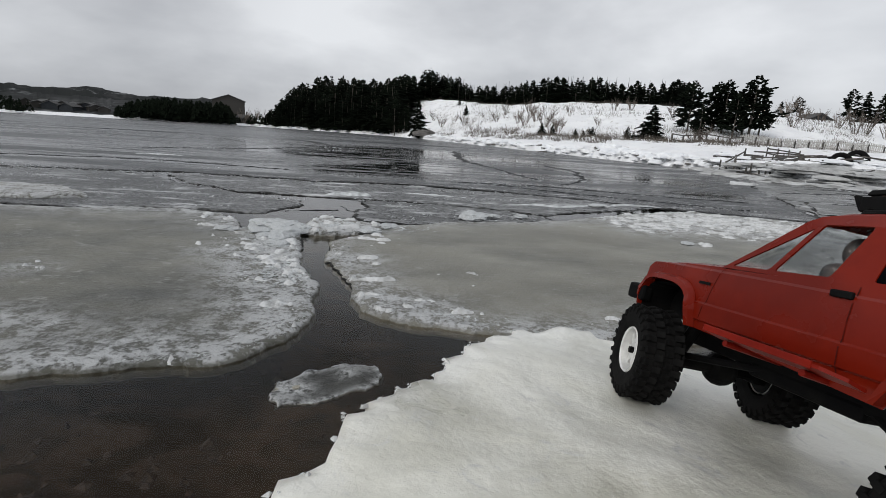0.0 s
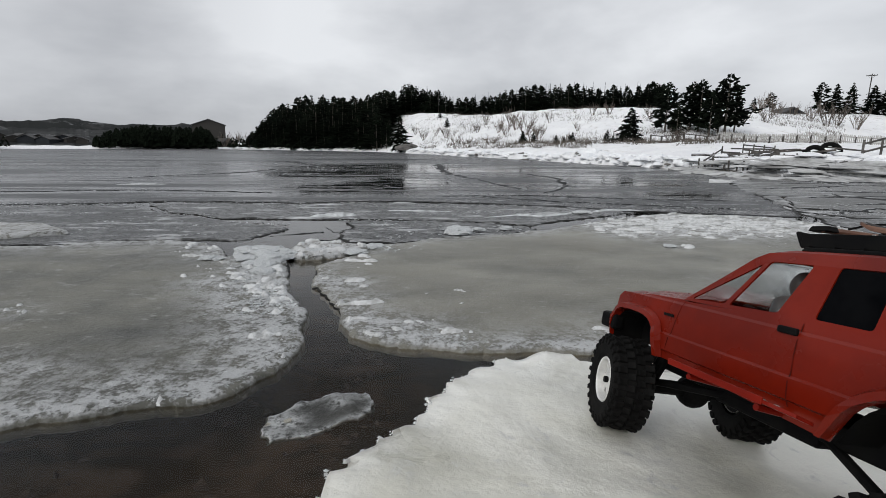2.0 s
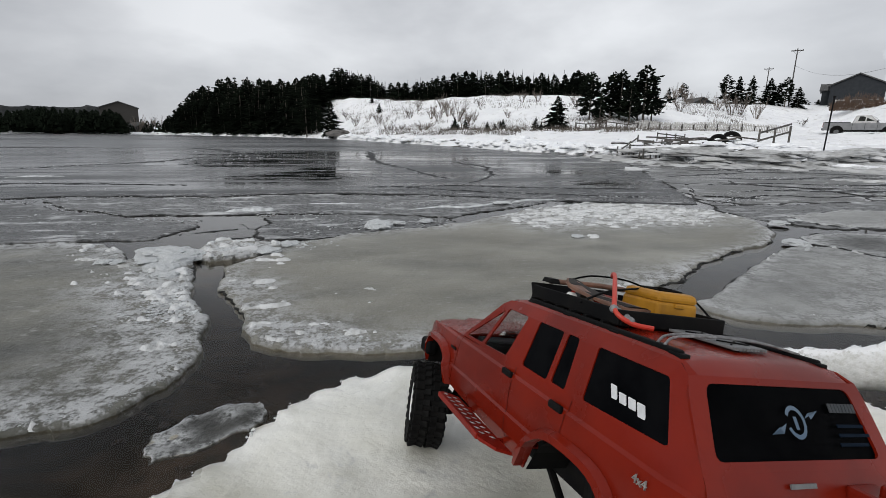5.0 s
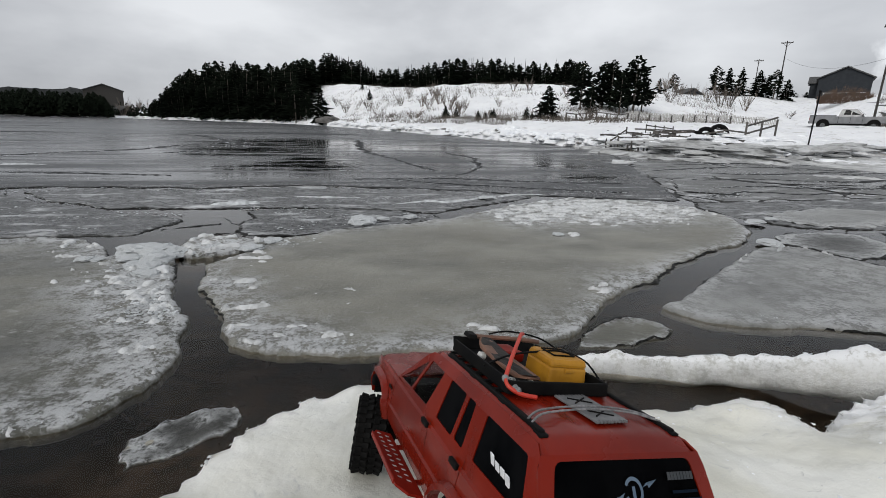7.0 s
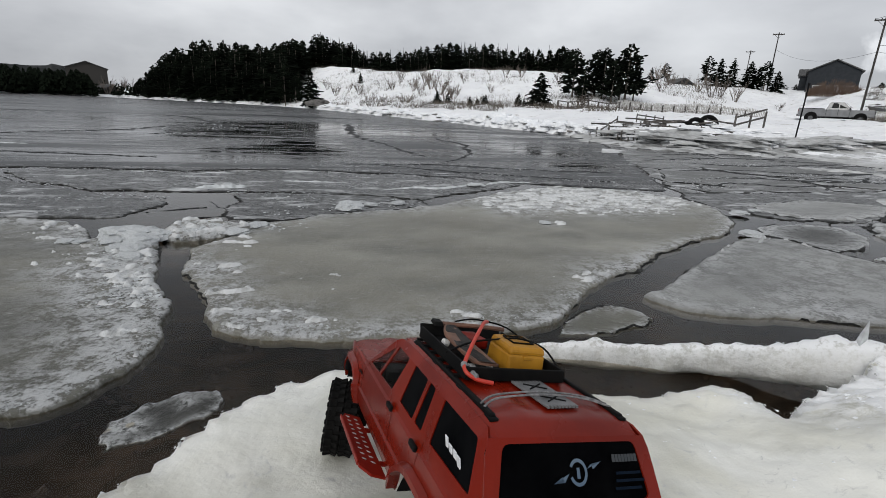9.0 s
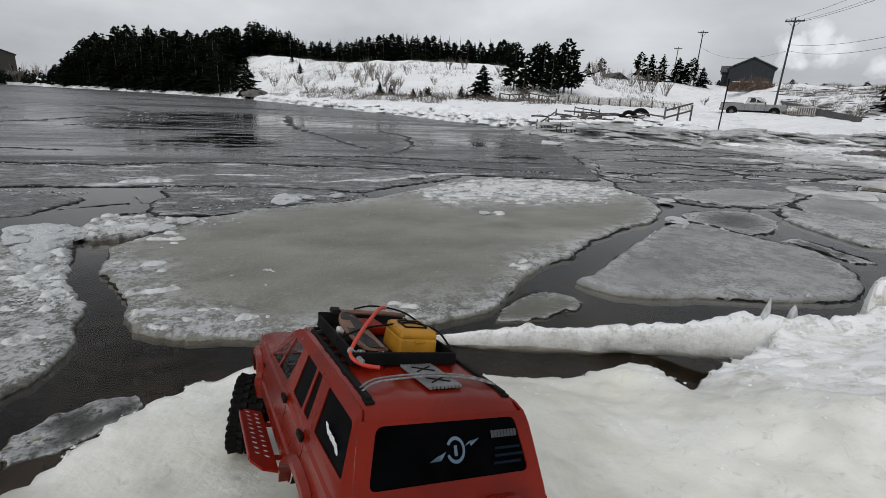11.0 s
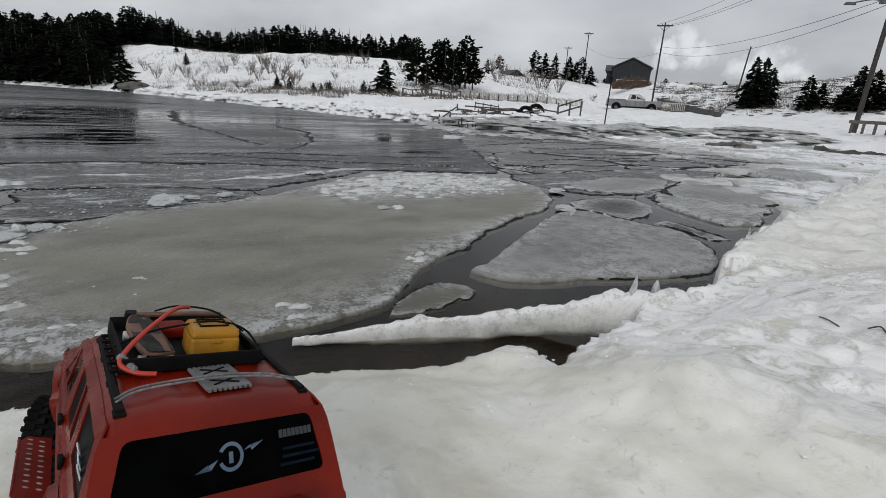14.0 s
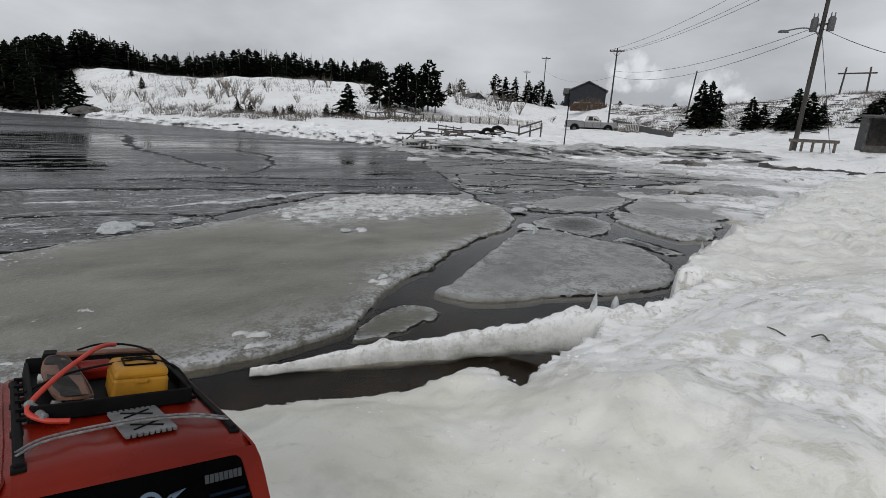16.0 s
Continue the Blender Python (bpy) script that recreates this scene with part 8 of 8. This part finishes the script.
# chassis, axles, links
bm = bmesh.new()
for sgn in (1, -1):
    box(bm, (0.47, 0.006, 0.020), (0.205, sgn * 0.036, -0.152), bevel=0.002)
box(bm, (0.12, 0.080, 0.016), (0.235, 0, -0.162), bevel=0.004)
box(bm, (0.08, 0.055, 0.05), (0.335, 0, -0.135), bevel=0.006)
part("chassis", bm, M_BLACK, toy, "black chassis frame")
for xc, zc_ in ((0.388, -0.186), (0.054, -0.210)):
    bm = bmesh.new()
    rod(bm, (xc, -0.085, zc_), (xc, 0.085, zc_), 0.0095, n=12)
    bmesh.ops.create_uvsphere(bm, u_segments=14, v_segments=10, radius=0.021, matrix=pose(xc, -0.012, zc_ - 0.002))
    for sgn in (1, -1):
        box(bm, (0.024, 0.018, 0.030), (xc, sgn * 0.066, zc_ + 0.003), bevel=0.004)
    part("axle", bm, M_BLACK, toy, "black axle with differential")
    sx = -1 if xc > 0.2 else 1
    for sgn in (1, -1):
        bm = bmesh.new()
        rod(bm, (xc, sgn * 0.06, zc_ + 0.006), (xc + sx * 0.12, sgn * 0.034, -0.158), 0.0042)
        part("link_rod", bm, M_BLACK, toy)
        bm = bmesh.new()
        rod(bm, (xc + sx * 0.006, sgn * 0.058, zc_ + 0.004), (xc + sx * 0.034, sgn * 0.046, -0.100), 0.0075, n=10)
        rod(bm, (xc + sx * 0.006, sgn * 0.058, zc_ + 0.004), (xc + sx * 0.040, sgn * 0.044, -0.088), 0.003)
        part("shock_absorber", bm, M_BLACK, toy)


def wheel_parts(parent_m):
    """A knobbly tyre on a spoked white rim, axis along y, outer face at +y."""
    w = new("wheel")
    w.parent = toy
    w.matrix_basis = parent_m
    bm = bmesh.new()
    prof = [(0.0275, 0.019), (0.034, 0.0225), (0.044, 0.0235), (0.050, 0.0225), (0.0530, 0.0195), (0.0538, 0.010), (0.0538, -0.010), (0.0530, -0.0195), (0.050, -0.0225), (0.044, -0.0235), (0.034, -0.0225), (0.0275, -0.019)]
    n = 48
    rings = [[bm.verts.new((r * math.cos(6.28319 * k / n), y, r * math.sin(6.28319 * k / n))) for r, y in prof] for k in range(n)]
    for k in range(n):
        a, b = rings[k], rings[(k + 1) % n]
        for j in range(len(prof) - 1):
            bm.faces.new((a[j], a[j + 1], b[j + 1], b[j]))
    part("tyre", bm, M_RUBBER, w, "black knobbly rubber tyre")
    lugs = []
    for size in ((0.0055, 0.011, 0.0075), (0.0055, 0.009, 0.0075), (0.008, 0.003, 0.0055)):
        bm = bmesh.new()
        box(bm, size, bevel=0.0007)
        me = bpy.data.meshes.new("tread_lug")
        bm.to_mesh(me)
        bm.free()
        me.materials.append(M_RUBBER)
        lugs.append(me)
    for k in range(26):
        ang = 360 / 26 * k
        spots_ = [(0 if j in (0, 3) else 1, pose(0, 0, 0, 0, ang + (6.9 if j % 2 else 0), 0) @ pose(0.0545, y, 0, 0, 0, 18 if j % 2 else -14)) for j, y in enumerate((0.0155, 0.0045, -0.0065, -0.0165))]
        spots_ += [(2, pose(0, 0, 0, 0, ang, 0) @ pose(0.0495, sgn * 0.0228, 0)) for sgn in (1, -1)]
        for kind_, m in spots_:
            lug = new("tread_lug", lugs[kind_])
            lug.parent, lug.matrix_basis = w, m
    bm = bmesh.new()
    prof = [(0.0285, 0.0195), (0.0275, 0.021), (0.0255, 0.0195), (0.0245, 0.010), (0.0245, -0.018)]
    rings = [[bm.verts.new((r * math.cos(6.28319 * k / 32), y, r * math.sin(6.28319 * k / 32))) for r, y in prof] for k in range(32)]
    for k in range(32):
        a, b = rings[k], rings[(k + 1) % 32]
        for j in range(len(prof) - 1):
            bm.faces.new((a[j], a[j + 1], b[j + 1], b[j]))
    for k in range(8):
        m = pose(0, 0, 0, 0, 45 * k, 0)
        vs = bmesh.ops.create_cube(bm, size=1.0)["verts"]
        for v in vs:
            v.co = m @ Vector((0.016 + v.co.x * 0.020, 0.011 + v.co.y * 0.004 - 0.1 * (v.co.x * 0.02), v.co.z * (0.0075 - 0.003 * v.co.x)))
    rod(bm, (0, 0.004, 0), (0, 0.0145, 0), 0.010, n=16)
    part("rim", bm, M_RIM, w, "white spoked wheel rim")
    bm = bmesh.new()
    rod(bm, (0, 0.014, 0), (0, 0.019, 0), 0.004, n=8)
    rod(bm, (0, -0.017, 0), (0, 0.004, 0), 0.0235, n=24)
    part("hub", bm, M_BLACK, w)
    return w


first = wheel_parts(pose(0.388, 0.096, -0.186, 0, 0, -14))
for m in (pose(0.388, -0.096, -0.186, 0, 0, 166), pose(0.054, 0.096, -0.210), pose(0.054, -0.096, -0.210, 0, 0, 180)):
    w = new("wheel")
    w.parent, w.matrix_basis = toy, m
    for ch in first.children:
        c = new(ch.name.split(".")[0], ch.data)
        c.parent, c.matrix_basis = w, ch.matrix_basis
        if "label" in ch:
            c["label"] = ch["label"]

# roof rack
X0, X1, Y0, Y1 = 0.068, 0.207, -0.052, 0.059
bm = bmesh.new()
box(bm, (X1 - X0, Y1 - Y0, 0.002), ((X0 + X1) / 2, (Y0 + Y1) / 2, 0.0035))
rack = part("roof_rack", bm, M_BLACK, toy, "black tray roof rack")
for y in (Y0, Y1):
    bm = bmesh.new()
    box(bm, (X1 - X0, 0.003, 0.013), ((X0 + X1) / 2, y, 0.0090), (4 if y > 0 else -4, 0, 0), 0.0008)
    part("rack_side", bm, M_BLACK, rack)
bm = bmesh.new()
box(bm, (0.003, Y1 - Y0, 0.013), (X0, (Y0 + Y1) / 2, 0.0090), bevel=0.0008)
part("rack_side", bm, M_BLACK, rack)
bm = bmesh.new()
box(bm, (0.003, Y1 - Y0, 0.015), (X1 + 0.004, (Y0 + Y1) / 2, 0.0105), (0, 28, 0), 0.0008)
part("wind_deflector", bm, M_BLACK, rack)
for k in range(6):
    bm = bmesh.new()
    box(bm, (0.004, Y1 - Y0 + 0.016, 0.003), (X0 + 0.012 + 0.023 * k, (Y0 + Y1) / 2, 0.0022))
    part("rack_bar", bm, M_BLACK, rack)

# load on the roof
board = thing("skateboard", CAR @ pose(0.124, 0.034, 0.016, 4, -7, 6), "small worn black skateboard lying on the roof rack", "toy skateboard")
bm = bmesh.new()
ring = []
for k in range(28):
    a = 6.28319 * k / 28
    x = 0.050 * math.copysign(abs(math.cos(a)) ** 0.75, math.cos(a))
    y = 0.0145 * math.copysign(abs(math.sin(a)) ** 0.6, math.sin(a))
    ring.append((x, y, 0.006 * max(0, abs(x) - 0.034) / 0.016))
top_ = [bm.verts.new((x, y, z + 0.0012)) for x, y, z in ring]
bot_ = [bm.verts.new((x, y, z - 0.0012)) for x, y, z in ring]
for k in range(28):
    bm.faces.new((top_[k], top_[(k + 1) % 28], bot_[(k + 1) % 28], bot_[k]))
bm.faces.new(bot_[::-1])
bm.faces.new(top_)
part("deck", bm, M_DECKWOOD, board, "reddish maple deck edge")
bm = bmesh.new()
bm.faces.new([bm.verts.new((x * 0.95, y * 0.93, z + 0.0017)) for x, y, z in ring])
part("grip_tape", bm, M_DECK, board, "scuffed black grip tape")
for x in (-0.030, 0.030):
    for y in (-0.011, 0.011):
        bm = bmesh.new()
        rod(bm, (x, y - 0.003, -0.008), (x, y + 0.003, -0.008), 0.0045, n=12)
        part("board_wheel", bm, M_WHITE, board)
    bm = bmesh.new()
    rod(bm, (x, -0.009, -0.008), (x, 0.009, -0.008), 0.0018)
    box(bm, (0.008, 0.008, 0.006), (x, 0, -0.004))
    part("axle_truck", bm, M_STEEL, board)
case = thing("equipment_case", CAR @ pose(0.110, -0.017, 0.0175, 0, 0, -3), "yellow plastic equipment case strapped to the roof rack", "case")
bm = bmesh.new()
box(bm, (0.052, 0.044, 0.022), (0, 0, -0.004), bevel=0.003, taper=0.97)
part("case_body", bm, M_YELLOW, case)
bm = bmesh.new()
box(bm, (0.0515, 0.0435, 0.009), (0.0, 0, 0.0105), bevel=0.0035, taper=0.93)
lid = part("lid", bm, M_YELLOW, case, "yellow lid with an embossed frame")
bm = bmesh.new()
for a, b in (((-0.013, -0.012), (0.013, -0.012)), ((0.013, -0.012), (0.013, 0.012)), ((0.013, 0.012), (-0.013, 0.012)), ((-0.013, 0.012), (-0.013, -0.012))):
    rod(bm, (*a, 0.0158), (*b, 0.0158), 0.0009, n=6)
part("lid_frame", bm, M_BLACK, lid, "thin dark outline")
bm = bmesh.new()
box(bm, (0.003, 0.010, 0.004), (-0.026, 0, 0.004), bevel=0.001)
part("latch", bm, M_YELLOW, case)
bm = bmesh.new()
box(bm, (0.036, 0.030, 0.012), (0, 0, -0.003), bevel=0.003)
ob = part("fuel_can", bm, M_REDMETAL, None)
ob.matrix_world = CAR @ pose(0.178, 0.006, 0.0135, 0, 0, 5)
tagged(ob, "dark red fuel can in the roof rack", "fuel can")
axe = thing("hand_axe", CAR @ pose(0.196, 0.0, 0.0225, 0, 0, 84), "small axe with a brown wooden handle laid across the rack", "axe")
bm = bmesh.new()
tube(bm, spline([(-0.045, 0, 0), (-0.015, 0.001, 0.001), (0.02, 0, 0), (0.045, -0.002, -0.001)], 10), 0.0028, 8)
part("handle", bm, M_DECKWOOD, axe)
bm = bmesh.new()
box(bm, (0.012, 0.022, 0.005), (0.042, -0.004, 0), bevel=0.001, taper=0.8)
part("axe_head", bm, M_BLACK, axe)
strap = thing("tie_down_strap", CAR @ pose(0, 0, 0), "red rubber tie-down strap stretched over the roof load", "strap")
bm = bmesh.new()
tube(bm, spline([(0.056, 0.036, 0.0045), (0.062, 0.052, 0.006), (0.072, 0.0610, 0.013), (0.095, 0.046, 0.026), (0.130, 0.020, 0.038), (0.150, 0.006, 0.040), (0.166, -0.006, 0.037)], 34), 0.0021, 10)
part("rubber_band", bm, M_STRAP, strap)
bm = bmesh.new()
for k in range(5):
    bmesh.ops.create_uvsphere(bm, u_segments=8, v_segments=6, radius=0.0036, matrix=pose(0.064 + 0.003 * k, 0.052 + 0.002 * k, 0.0075 + 0.0018 * k))
part("cord_wrap", bm, M_CORD, strap, "grey cord wound round the band")
for name, pts in (("bungee_cord", [(0.12, 0.062, 0.012), (0.120, 0.035, 0.024), (0.118, 0.006, 0.030), (0.110, -0.02, 0.0345), (0.098, -0.045, 0.028), (0.080, -0.058, 0.008)]),
                  ("bungee_cord", [(0.200, 0.02, 0.026), (0.186, 0.0, 0.034), (0.16, -0.03, 0.033), (0.135, -0.055, 0.016)])):
    bm = bmesh.new()
    tube(bm, spline(pts, 24), 0.0011, 6)
    ob = part(name, bm, M_BLACK, None)
    ob.matrix_world = CAR
    tagged(ob, "thin black bungee cord over the roof load", "cord", "cords on the roof")
for dx in (0.0, 0.0065):
    bm = bmesh.new()
    tube(bm, spline([(0.010 + dx, 0.068, 0.002), (0.018 + dx, 0.05, 0.0065), (0.024 + dx, 0.0, 0.0075), (0.020 + dx, -0.04, 0.0065), (0.012 + dx, -0.068, 0.002)], 24), 0.0010, 8)
    ob = part("bungee_cord", bm, M_CORD, None)
    ob.matrix_world = CAR
    tagged(ob, "grey braided cord stretched across the roof between the rails", "cord", "cords on the roof")
plate = thing("recovery_board", CAR @ pose(0.036, -0.008, 0.0035, 0, 0, 4), "grey toothed recovery board tied flat on the roof", "recovery board")
bm = bmesh.new()
box(bm, (0.054, 0.036, 0.002), (0, 0, 0), bevel=0.0006)
for k in range(9):
    for sx in (-1, 1):
        box(bm, (0.003, 0.0025, 0.002), (sx * 0.028, -0.016 + 0.004 * k, 0))
part("board_plate", bm, M_GREY, plate)
for cx in (-0.014, 0.014):
    bm = bmesh.new()
    for s in (1, -1):
        rod(bm, (cx - 0.006, -s * 0.010, 0.0014), (cx + 0.006, s * 0.010, 0.0014), 0.0008, n=6)
    part("cross_slot", bm, M_BLACK, plate)
bm = bmesh.new()   # plain seated figure behind the clear window
bmesh.ops.create_uvsphere(bm, u_segments=14, v_segments=10, radius=0.0125, matrix=pose(0.206, 0.048, -0.033) @ Matrix.Diagonal((1, 0.85, 1.15, 1)))
box(bm, (0.026, 0.042, 0.038), (0.216, 0.046, -0.062), bevel=0.008, taper=0.8)
ob = part("driver_figure", bm, M_DOLL, None, smooth=True)
ob.matrix_world = CAR
tagged(ob, "small plain plastic driver figure inside the toy truck", "figurine")
